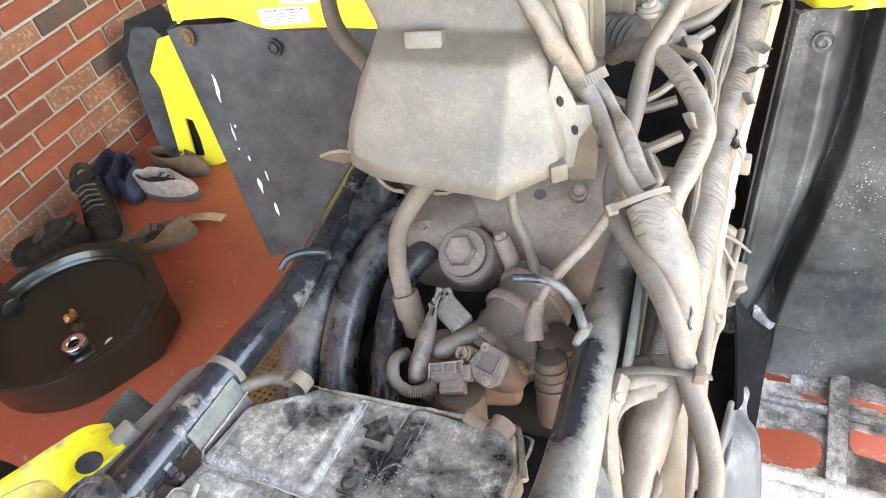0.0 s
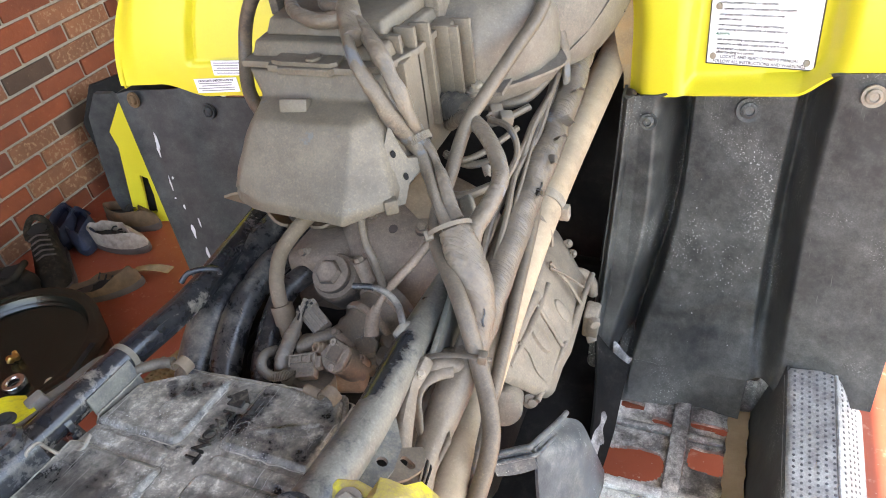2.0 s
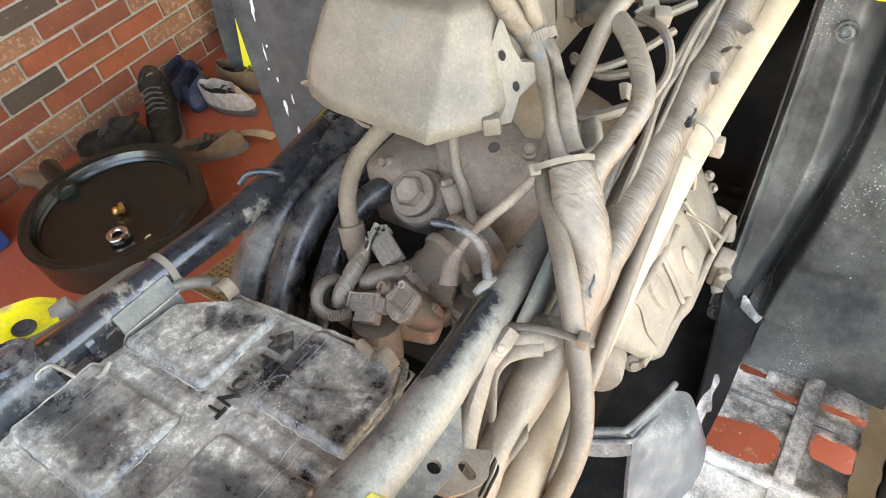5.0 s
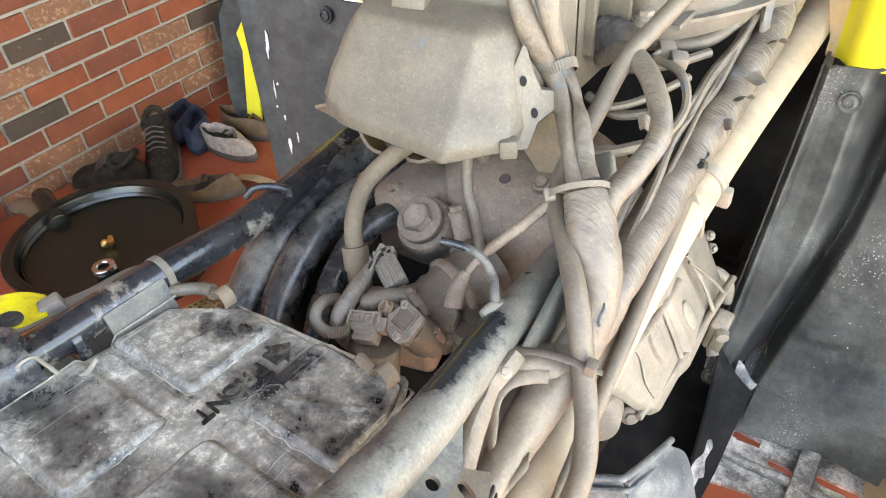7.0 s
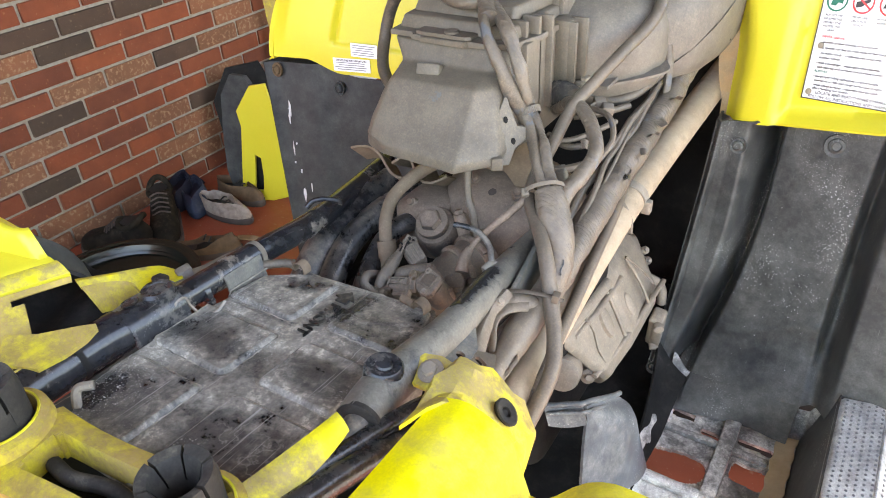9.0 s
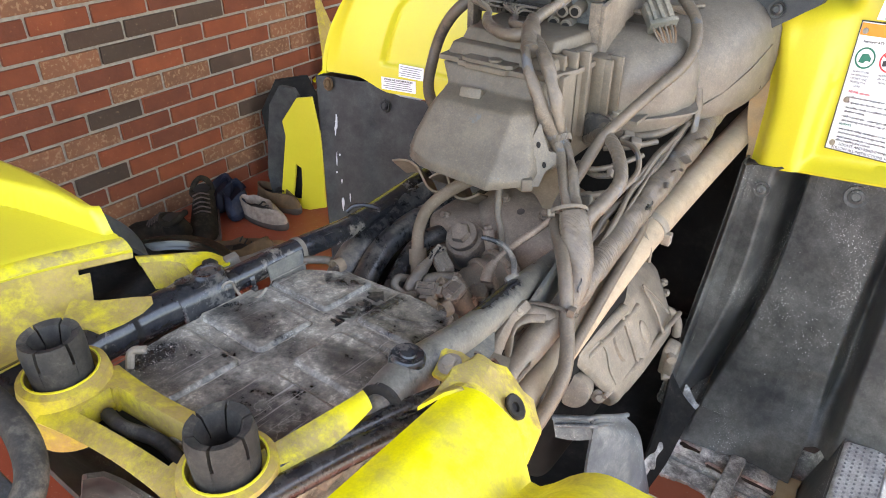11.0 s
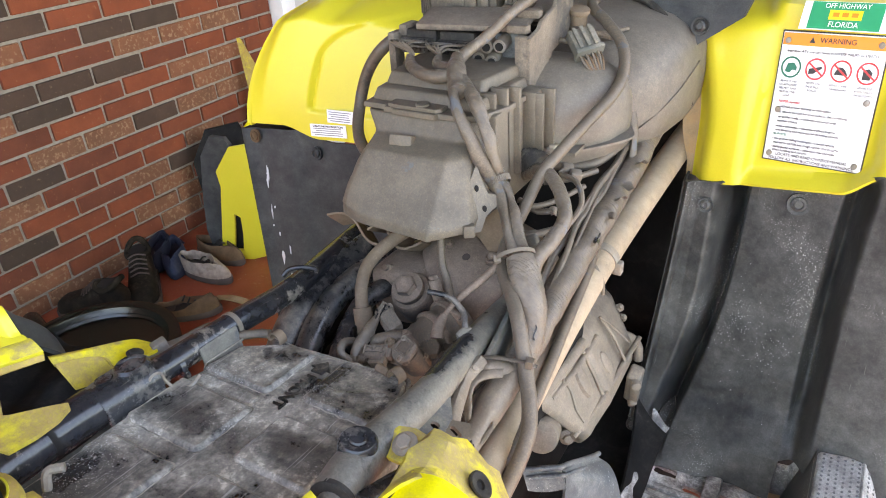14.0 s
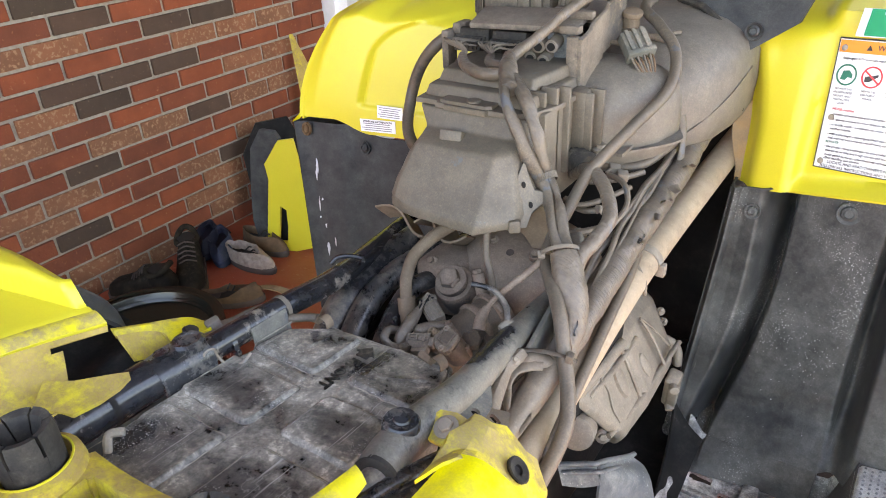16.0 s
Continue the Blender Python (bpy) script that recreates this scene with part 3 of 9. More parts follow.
M_NAVY = surface("navy_foam", (0.020, 0.026, 0.044), (0.034, 0.042, 0.064), 0.65, bump=0.1, dust=0.15, up=0.1)
M_NAVYD = surface("black_navy_foam", (0.012, 0.014, 0.024), (0.02, 0.022, 0.035), 0.65, bump=0.1)
M_SHOE = surface("dusty_beige_canvas", (0.20, 0.155, 0.12), (0.36, 0.29, 0.235), 0.8, bump=0.35, scale=40)
M_SOLE = surface("dark_rubber_sole", (0.06, 0.045, 0.04), (0.09, 0.07, 0.06), 0.7, bump=0.15)
M_BOOT = surface("worn_dark_leather", (0.010, 0.008, 0.006), (0.028, 0.022, 0.015), 0.8, dust=0.12, up=0.1, bump=0.35, scale=25, spec=0.08)
M_BOOTIN = surface("shadowed_shoe_lining", (0.02, 0.018, 0.015), (0.03, 0.026, 0.022), 0.9, bump=0.2)
M_SUEDE = surface("brown_suede", (0.085, 0.052, 0.028), (0.15, 0.095, 0.052), 0.85, bump=0.3, scale=30)
M_PAINT = surface("white_trim_paint", (0.70, 0.71, 0.72), (0.78, 0.79, 0.80), 0.5, bump=0.06)
M_PANEL = surface("pale_grey_door_paint", (0.50, 0.52, 0.53), (0.58, 0.59, 0.60), 0.5, bump=0.05, scale=4)
# dark so that black plastics below pick up little reflection
M_CEIL = surface("dark_ceiling_board", (0.068, 0.065, 0.056), (0.10, 0.095, 0.082), 0.8, bump=0.1)
M_MORTAR = surface("grey_mortar", (0.24, 0.215, 0.175), (0.33, 0.30, 0.25), 0.95, bump=0.6, scale=60, grain=500)
M_WICKER = surface("tan_dusty_tread", (0.20, 0.145, 0.07), (0.30, 0.22, 0.11), 0.8, bump=0.5, scale=60)
M_BLUE = plain("blue_plastic", (0.02, 0.06, 0.22), 0.45)
M_OCHRE = plain("ochre_leather", (0.13, 0.075, 0.04), 0.7)
M_DRIVE = surface("pale_concrete", (0.42, 0.41, 0.39), (0.52, 0.50, 0.47), 0.9, bump=0.2)


def floor_paint():
    m, nt, bs = nodes_of("worn_red_floor_paint")
    co = coords(nt)
    a = noise_tex(nt, 3.0, 8, 0.65, co)
    b = noise_tex(nt, 30.0, 6, 0.65, co)
    col = mixc(nt, ramp(nt, a, 0.35, 0.7), (0.235, 0.044, 0.020), (0.31, 0.070, 0.032))
    col = mixc(nt, ramp(nt, b, 0.60, 0.74), col, (0.40, 0.22, 0.16))
    col = mixc(nt, ramp(nt, noise_tex(nt, 140, 3, 0.6, co), 0.68, 0.74), col, (0.42, 0.36, 0.30))
    nt.links.new(col, bs.inputs["Base Color"])
    nt.links.new(ramp(nt, b, 0.3, 0.8, (0.32, 0.32, 0.32, 1), (0.62, 0.62, 0.62, 1)), bs.inputs["Roughness"])
    set_bump(nt, bs, b, 0.15, 0.002)
    return m


def brick_mat(name, base, alt, speck, amount):
    m, nt, bs = nodes_of(name)
    co = coords(nt)
    info = nt.nodes.new("ShaderNodeObjectInfo")
    isl = nt.nodes.new("ShaderNodeNewGeometry")
    off = nt.nodes.new("ShaderNodeVectorMath")
    off.operation = "ADD"
    comb = nt.nodes.new("ShaderNodeCombineXYZ")
    rnd = mathn(nt, "MULTIPLY", mathn(nt, "ADD", info.outputs["Random"], isl.outputs["Random Per Island"]), 13.0)
    for k in range(3):
        nt.links.new(rnd, comb.inputs[k])
    nt.links.new(co, off.inputs[0])
    nt.links.new(comb.outputs[0], off.inputs[1])
    vec = off.outputs[0]
    shade = mathn(nt, "FRACT", mathn(nt, "MULTIPLY", rnd, 1.37))
    col = mixc(nt, shade, base, alt)
    n1 = noise_tex(nt, 9, 5, 0.6, vec)
    dark = nt.nodes.new("ShaderNodeMix")
    dark.data_type, dark.blend_type = "RGBA", "MULTIPLY"
    dark.inputs[0].default_value = 1.0
    nt.links.new(col, dark.inputs[6])
    nt.links.new(ramp(nt, n1, 0.3, 0.75, (0.72, 0.70, 0.68, 1), (1.12, 1.1, 1.08, 1)), dark.inputs[7])
    col = dark.outputs[2]
    n2 = noise_tex(nt, 70, 4, 0.65, vec)
    col = mixc(nt, ramp(nt, n2, 0.66 - amount, 0.76 - amount), col, speck)
    nt.links.new(col, bs.inputs["Base Color"])
    bs.inputs["Roughness"].default_value = 0.88
    set_bump(nt, bs, mathn(nt, "ADD", n1, n2), 0.5, 0.004)
    return m


M_FLOOR = floor_paint()
M_BRICK = [brick_mat("red_fired_brick", (0.235, 0.055, 0.018), (0.14, 0.038, 0.017), (0.28, 0.11, 0.045), 0.03),
           brick_mat("dark_brown_brick", (0.052, 0.034, 0.022), (0.075, 0.042, 0.026), (0.15, 0.10, 0.06), 0.03),
           brick_mat("tan_textured_brick", (0.225, 0.088, 0.040), (0.19, 0.085, 0.042), (0.295, 0.165, 0.09), 0.13)]

# ---- setting: carport ----
WX, BL, BH, Y0, K0 = -1.84, 0.2032, 0.0677, 1.11, 14.55
bm = bmesh.new()
box(bm, (-0.25, 0.15, -0.1), (3.7, 6.3, 0.2))
solid("floor", bm, M_FLOOR, "worn red painted concrete carport floor", "floor", "structure")
bm = bmesh.new()
box(bm, (0, 0, -0.07), (400, 400, 0.1))
solid("ground", bm, M_DRIVE, "pale concrete ground around the carport", "ground", "structure")
bm = bmesh.new()
box(bm, (WX - 0.1075, -0.6, 1.225), (0.2, 5.2, 2.45))
wall_left = solid("wall_left", bm, M_MORTAR, "red and brown brick wall with grey mortar joints", "wall", "structure")
# added across the whole front, mostly unseen, to hold back sky light
bm = bmesh.new()
box(bm, (0.35, 3.3, 1.225), (5.0, 0.15, 2.45))
solid("wall_front", bm, M_PANEL, "pale grey wall at the carport end, widened unseen to block sky light", "wall", "structure")
# unseen roof, added and sized so light enters from the right and rear
bm = bmesh.new()
box(bm, (-0.33, 1.15, 2.55), (3.54, 4.3, 0.2))
solid("ceiling", bm, M_CEIL, "unseen dark brown carport ceiling that shapes the light from above", "ceiling", "structure")
bm = bmesh.new()
box(bm, (WX + 0.0, 2.045, 1.225), (0.14, 0.085, 2.45), bev=0.006)
solid("trim", bm, M_PAINT, "white painted corner trim beside the brick wall", "trim", "structure")
bm = bmesh.new()
box(bm, (WX - 0.06, 2.66, 1.225), (0.1, 1.14, 2.45), bev=0.004)
solid("wall_side", bm, M_PANEL, "pale grey painted panel beside the brick wall", "wall", "structure")

# ---- the quad bike ----
quad = thing("quad_bike", "yellow and black quad bike stripped of its seat, dusty engine exposed", "quad bike")


def rounded(x0, x1, y0, y1, r, n=6):
    out = []
    for cx, cy, a0 in ((x1 - r, y1 - r, 0), (x0 + r, y1 - r, 90), (x0 + r, y0 + r, 180), (x1 - r, y0 + r, 270)):
        out += [(cx + r * math.cos(math.radians(a0 + 90 * i / n)), cy + r * math.sin(math.radians(a0 + 90 * i / n))) for i in range(n + 1)]
    return out


# airbox with its lid
airbox = part("airbox", box(bmesh.new(), (0.0, -0.015, 0.825), (0.185, 0.26, 0.10), bev=0.012), M_LID, quad, "black plastic airbox under the seat")
bm = bmesh.new()
LT = pose(0, 0, 0.890 - 0.012, -5.1, 0, 0)
prism(bm, [(-0.045, 0.122), (0.092, 0.134), (0.108, 0.10), (0.108, -0.17), (-0.05, -0.17), (-0.085, -0.135), (-0.103, -0.09), (-0.106, 0.0), (-0.098, 0.05)], 0.012, LT, 0.004)
lip = bmesh.new()
tube(lip, [LT @ V(x, y, 0.0085) for x, y in ((-0.062, 0.112), (-0.045, 0.1235), (0.02, 0.1295), (0.085, 0.1352), (0.0935, 0.1335), (0.1085, 0.102))], 0.0026, 10, 8)
lid = part("airbox_lid", bm, M_LID, airbox, "scuffed black plastic lid with moulded panels")
part("lid_lip", lip, M_LIDRIM, airbox, "dusty raised lip")
PADS = ((-0.102, -0.0140, 0.047, 0.121), (0.022, 0.114, 0.057, 0.128), (-0.114, -0.009, -0.044, 0.022), (0.024, 0.114, -0.034, 0.030), (-0.094, -0.012, -0.158, -0.066), (0.022, 0.114, -0.166, -0.056))


def pad_edge(x, y):
    """Distance to the nearest moulded panel, below zero inside it."""
    best = 1.0
    for x0, x1, y0, y1 in PADS:
        r = 0.007
        qx, qy = abs(x - (x0 + x1) / 2) - (x1 - x0) / 2 + r, abs(y - (y0 + y1) / 2) - (y1 - y0) / 2 + r
        best = min(best, math.hypot(max(qx, 0), max(qy, 0)) + min(max(qx, qy), 0) - r)
    return best


def crease(x, y, a, b, w):
    p, q = V(x - a[0], y - a[1], 0), V(b[0] - a[0], b[1] - a[1], 0)
    t = max(0.0, min(1.0, p.dot(q) / q.dot(q)))
    return math.exp(-((p - q * t).length / w) ** 2)


LID_L = ((-0.17, -0.050), (-0.135, -0.085), (-0.09, -0.103), (0.0, -0.106), (0.05, -0.100), (0.09, -0.096), (0.122, -0.050), (0.131, 0.060))
LID_R = ((-0.17, 0.107), (0.10, 0.107), (0.131, 0.093))


def side(table, y):
    for (y0, x0), (y1, x1) in zip(table, table[1:]):
        if y <= y1:
            return x0 + (x1 - x0) * (y - y0) / (y1 - y0)
    return table[-1][1]


def lid_h(x, y):
    d = pad_edge(x, y)
    h = 0.0122 + 0.0033 * max(0.0, min(1.0, (0.0018 - d) / 0.0034)) - 0.0008 * math.exp(-((d - 0.0032) / 0.0011) ** 2) + 0.0004 * math.exp(-((d + 0.0030) / 0.0012) ** 2)
    h += 0.0011 * crease(x, y, (-0.050, 0.072), (-0.043, 0.102), 0.0018) + 0.0010 * crease(x, y, (0.040, 0.074), (0.088, 0.098), 0.0022)
    for a, b in (((-0.085, 0.0345), (-0.020, 0.0345)), ((0.030, 0.0435), (0.100, 0.0435))):
        h += 0.0013 * smooth(0.55, 0.75, crease(x, y, a, b, 0.0085))
    return h + 0.0007 * noise.noise(V(x * 22, y * 22, 1)) + 0.0003 * noise.noise(V(x * 90, y * 90, 5))


def lid_top(u, v):
    y = -0.168 + 0.297 * v
    xl, xr = side(LID_L, y) + 0.0015, side(LID_R, y) - 0.0015
    x = xl + (xr - xl) * u
    y += 0.004 * smooth(0.9, 1.0, v) * (x / 0.09)
    e = min(u, 1 - u, v, 1 - v)
    return LT @ V(x, y, lid_h(x, y) - 0.004 * smooth(0.02, 0.0, e))


bm = bmesh.new()
sheet(bm, lid_top, 190, 250, 0.003)
part("lid_top", bm, M_LID, airbox, "black moulded top with six raised panels under dust", sharp=50)
for x0, x1, y0, y1 in PADS:
    ring = rounded(max(x0, -0.097), min(x1, 0.104), y0, y1, 0.007, 8)
    fine = []
    for (ax, ay), (bx, by) in zip(ring, ring[1:] + ring[:1]):
        n = max(1, int(math.hypot(bx - ax, by - ay) / 0.003))
        fine += [(ax + (bx - ax) * k / n, ay + (by - ay) * k / n) for k in range(n)]
    mx, my = (x0 + x1) / 2, (y0 + y1) / 2
    bm = bmesh.new()
    rings = []
    for ins, up in ((0.0036, -0.0004), (0.0030, 0.00045), (0.0022, 0.0005), (0.0016, -0.0004)):
        row = []
        for px, py in fine:
            w = ins * (1 + 0.5 * noise.noise(V(px * 120, py * 120, 3))) + 0.0006 * noise.noise(V(px * 60, py * 60, 8))
            qx, qy = px + w * max(-1, min(1, (px - mx) / (x1 - x0) * 2.6)), py + w * max(-1, min(1, (py - my) / (y1 - y0) * 2.6))
            row.append(LT @ V(qx, qy, lid_h(qx, qy) + up + 0.0003 * noise.noise(V(px * 45, py * 45, 2))))
        rings.append(row)
    loft(bm, rings, cap=False)
    part("dust_line", bm, M_LIDRIM, airbox, "pale dust along the moulded edge", sharp=60)
for k, ch in enumerate("FRONT"):
    lettering(ch, 0.017, LT @ pose(0.0075, 0.0865 - k * 0.0118, 0.0125, 0, 0, -90), M_LETTER, airbox, "raised_letter", 0.0022)
bm = bmesh.new()
prism(bm, [(0.002, 0.092), (0.016, 0.092), (0.016, 0.099), (0.021, 0.099), (0.009, 0.112), (-0.003, 0.099), (0.002, 0.099)], 0.0026, LT @ pose(-0.002, 0.004, 0.0118), 0.0006)
part("raised_arrow", bm, M_LETTER, airbox)


def lid_clip(p, yaw):
    bm = bmesh.new()
    M = pose(*p, 0, 0, yaw)
    tube(bm, [M @ V(-0.014, -0.003, 0.0035), M @ V(0.002, -0.003, 0.0035)], 0.0042, 12)
    pts = [M @ V(0.010 + 0.0085 * math.cos(a), 0.0, 0.003 + 0.0085 * math.sin(a)) for a in [math.pi * (1.15 - 1.3 * i / 8) for i in range(9)]]
    w = V(0, 0.0052, 0)
    R = M.to_3x3()
    loft(bm, [[q - R @ w, q + R @ w, q + R @ w + (M.translation + R @ V(0.010, 0, 0.003) - q) * 0.14, q - R @ w + (M.translation + R @ V(0.010, 0, 0.003) - q) * 0.14] for q in pts])
    part("lid_clip", bm, M_CREAM, airbox, "dusty sprung steel clip")


lid_clip((-0.075, 0.122, 0.882), -6)
lid_clip((0.076, 0.128, 0.884), -12)
bm = bmesh.new()
tube(bm, [(-0.108, -0.012, 0.895), (-0.104, -0.008, 0.912), (-0.103, 0.002, 0.912), (-0.104, 0.006, 0.9), (-0.095, 0.01, 0.889), (-0.082, 0.018, 0.893), (-0.079, 0.028, 0.9)], 0.0016, 6)
part("wire_clip", bm, M_STEEL, airbox)
bm = bmesh.new()
tube(bm, [(-0.075, -0.135, 0.905), (-0.078, -0.128, 0.918), (-0.07, -0.118, 0.918)], 0.004, 8)
part("wire_clip", bm, M_STEEL, airbox)

# frame: left rail
rail = part("left_frame_rail", tube(bmesh.new(), [(-0.128, -0.30, 0.908), (-0.126, -0.10, 0.905), (-0.121, 0.02, 0.899), (-0.119, 0.11, 0.893), (-0.123, 0.20, 0.880), (-0.140, 0.30, 0.870), (-0.158, 0.40, 0.862)], 0.0142, 20), M_RAIL, quad, "black enamelled frame tube with chipped paint")
bm = bmesh.new()
tube(bm, [(-0.131, -0.30, 0.908), (-0.128, -0.10, 0.9065), (-0.1265, -0.055, 0.9045)], 0.0205, 22)
part("sleeve", bm, M_RAIL, rail)
bm = bmesh.new()
cyl(bm, (-0.1285, -0.104, 0.9066), (-0.1283, -0.0985, 0.9065), 0.0214, n=26)
part("sleeve_seam", bm, M_DARK, rail)
# saddle that wraps the tube and hangs down on its inner side
bm = bmesh.new()
rings = []
for i in range(9):
    u = i / 8
    y = -0.056 + 0.058 * u
    c = V(-0.1245 + 0.004 * u, y, 0.9035 - 0.003 * u)
    prof = [(math.radians(a), 0.0205) for a in (200, 170, 140, 110, 85, 60, 35, 10)]
    ring = [c + V(math.cos(a) * r, 0, math.sin(a) * r) for a, r in prof]
    ring += [c + V(0.0205, 0, -0.008), c + V(0.0225, -0.002, -0.020 - 0.006 * math.sin(math.pi * u))]
    inner = [p + (c - p).normalized() * 0.003 for p in ring]
    rings.append(ring + inner[::-1])
loft(bm, rings)
part("rail_saddle", bm, M_SADDLE, rail)
bm = bmesh.new()
rings = []
for i in range(6):
    u = i / 5
    y = 0.052 + 0.050 * u
    c = V(-0.1195, y, 0.8965 - 0.003 * u)
    ring = [c + V(math.cos(math.radians(a)) * 0.0165, 0, math.sin(math.radians(a)) * 0.0165) for a in (28, 14, 0)]
    ring += [c + V(0.0180, 0.0, -0.012), c + V(0.0215, -0.004 + 0.004 * u, -0.030)]
    rings.append(ring + [p - V(0.0025, 0, 0.0012) for p in ring][::-1])
loft(bm, rings)
# paler material than the saddle: light from the right is put into its colour
part("rail_plate", bm, M_GUSSET, rail, "scuffed grey-blue plate hanging from the tube, paler for the light on it")
bm = bmesh.new()
lathe(bm, [(0.0175, -0.004), (0.0175, 0.003), (0.0145, 0.006), (0.011, 0.0055), (0.0105, 0.0045), (0.0075, 0.006), (0.003, 0.0068)], pose(-0.124, -0.010, 0.919, 0, -4, 0), 26)
part("rail_boss", bm, M_SADDLE, rail)
bm = bmesh.new()
lathe(bm, [(0.0082, 0.0), (0.0088, 0.0008), (0.0078, 0.0012), (0.0072, 0.0006), (0.002, 0.0006)], pose(-0.1285, -0.037, 0.9235, 0, -8, 0), 22)
part("cast_ring", bm, M_SADDLE, rail)
for y, sl in ((0.108, 0), (0.03, 0)):
    bm = bmesh.new()
    cyl(bm, (-0.1192, y - 0.003, 0.893), (-0.1192, y + 0.003, 0.8925), 0.0153, n=26)
    box(bm, (-0.1065, y, 0.884), (0.006, 0.009, 0.011), bev=0.001)
    part("cable_tie", bm, M_TIE if y > 0.05 else M_RAIL, rail, "grey nylon cable tie")
bm = bmesh.new()
tube(bm, [(-0.138, 0.212, 0.892), (-0.132, 0.219, 0.899), (-0.118, 0.226, 0.902), (-0.101, 0.231, 0.901), (-0.097, 0.226, 0.898)], 0.0031, 10)
part("rail_tab", bm, M_RAIL, rail)
bm = bmesh.new()
tube(bm, [(-0.105, 0.104, 0.886), (-0.09, 0.116, 0.886), (-0.075, 0.12, 0.888)], 0.005, 10)
part("vent_hose", bm, M_HOSE, rail)

bm = bmesh.new()
tube(bm, [(-0.138, 0.115, 0.884), (-0.150, 0.101, 0.886), (-0.152, 0.068, 0.890), (-0.151, 0.044, 0.897), (-0.151, 0.020, 0.900), (-0.150, -0.015, 0.908), (-0.151, -0.053, 0.905)], [0.005, 0.0055, 0.005, 0.0045, 0.005], 10, 8, flat=0.6)
box(bm, (-0.152, 0.040, 0.901), (0.012, 0.016, 0.012), (10, 0, -20), bev=0.002)
part("breather_tube", bm, M_TIE, rail, "dusty grey tube with a clip")

# frame: right rail
rrail = part("right_frame_rail", tube(bmesh.new(), [(0.146, -0.045, 0.921), (0.139, 0.0, 0.917), (0.137, 0.10, 0.900), (0.1275, 0.20, 0.886), (0.122, 0.30, 0.870), (0.119, 0.40, 0.854)], [0.019, 0.0185, 0.0155, 0.0148, 0.0145], 22, 8), M_RAIL_RUB, quad, "worn grey-blue frame tube under dust")
bm = bmesh.new()
tube(bm, [(0.152, -0.125, 0.912), (0.149, -0.07, 0.918), (0.146, -0.03, 0.92)], 0.0125, 18)
part("inner_tube", bm, M_RAIL_DUST, rrail)
bm = bmesh.new()
cyl(bm, (0.1475, -0.0465, 0.9213), (0.1468, -0.042, 0.9208), 0.0192, n=24)
part("rubber_ring", bm, M_RUBBER, rrail)
bm = bmesh.new()
lathe(bm, [(0.0165, -0.006), (0.0160, 0.002), (0.0140, 0.0045), (0.011, 0.0048), (0.0075, 0.0042), (0.0065, 0.0058), (0.003, 0.006)], pose(0.137, 0.002, 0.9335, -5, 6, 0), 26)
part("rail_boss", bm, M_SADDLE, rrail)
bm = bmesh.new()
tube(bm, [(0.065, 0.222, 0.922), (0.077, 0.2262, 0.9205), (0.0895, 0.228, 0.9180), (0.099, 0.2275, 0.9120), (0.108, 0.2225, 0.907), (0.1145, 0.2135, 0.904), (0.119, 0.207, 0.897)], [0.0029, 0.0030, 0.0031, 0.0032, 0.0032, 0.0033, 0.0036], 14, 8)
hook = part("cable_hook", bm, M_SADDLE, rrail, "bent steel rod hook with worn black paint")
bm = bmesh.new()
tube(bm, [(0.1160, 0.1950, 0.8975), (0.1180, 0.2030, 0.8985), (0.1200, 0.2110, 0.8960), (0.1205, 0.2190, 0.8920)], [0.003, 0.0048, 0.0046, 0.0025], 14, 7, wob=0.25, crump=0.5, seed=3)
part("weld", bm, M_RAIL_DUST, hook, "rough weld bead under dust")
GP = towards((0.160, 0.078, 0.8965), (0.338, 0.199, 0.920))
GI = GP.inverted()


def ring_at(p, r, n=16, stretch=1.0, turn=0.0):
    """A round or drawn-out hole in the plane of the gusset."""
    c = GI @ V(*p)
    out = []
    for k in range(n):
        a = 2 * math.pi * k / n
        x, y = r * math.cos(a) + (stretch - 1) * r * (1 if math.cos(a) > 0 else -1), r * math.sin(a)
        out.append((c.x + x * math.cos(turn) - y * math.sin(turn), c.y + x * math.sin(turn) + y * math.cos(turn)))
    return out


outer = [tuple((GI @ V(*p))[:2]) for p in ((0.136, 0.128, 0.895), (0.1440, 0.1245, 0.8915), (0.1485, 0.1215, 0.8905), (0.1500, 0.1180, 0.891), (0.1663, 0.0930, 0.8902), (0.1700, 0.0720, 0.893), (0.1690, 0.0535, 0.8978), (0.158, 0.030, 0.907), (0.140, 0.020, 0.914), (0.136, 0.070, 0.906))]
bm = plate(outer, ring_at((0.1605, 0.0735, 0.8965), 0.0044), 0.0035, GP)
part("gusset_plate", bm, M_GUSSET, rrail, "grey-blue steel gusset with a round hole", sharp=30)
lug = [tuple((GI @ V(*p))[:2]) for p in ((0.1635, 0.0935, 0.8915), (0.1680, 0.0975, 0.889), (0.1780, 0.1050, 0.8835), (0.1805, 0.1040, 0.8830), (0.1865, 0.0905, 0.8835), (0.1860, 0.0850, 0.8845), (0.1810, 0.0735, 0.8885), (0.1760, 0.0665, 0.8920), (0.1690, 0.0640, 0.8950))]
bm = plate(lug, ring_at((0.1755, 0.0860, 0.8890), 0.0034, 20, 1.9, 0.75), 0.0035, GP @ pose(0, 0, -0.0042))
part("gusset_lug", bm, M_HOSE, rrail, "dusty steel lug with a slot", sharp=30)
bm = bmesh.new()
tube(bm, [(0.1395, 0.1300, 0.8985), (0.1465, 0.100, 0.9005), (0.1500, 0.070, 0.9040), (0.1545, 0.035, 0.9085)], 0.0014, 8, 6, wob=0.4)
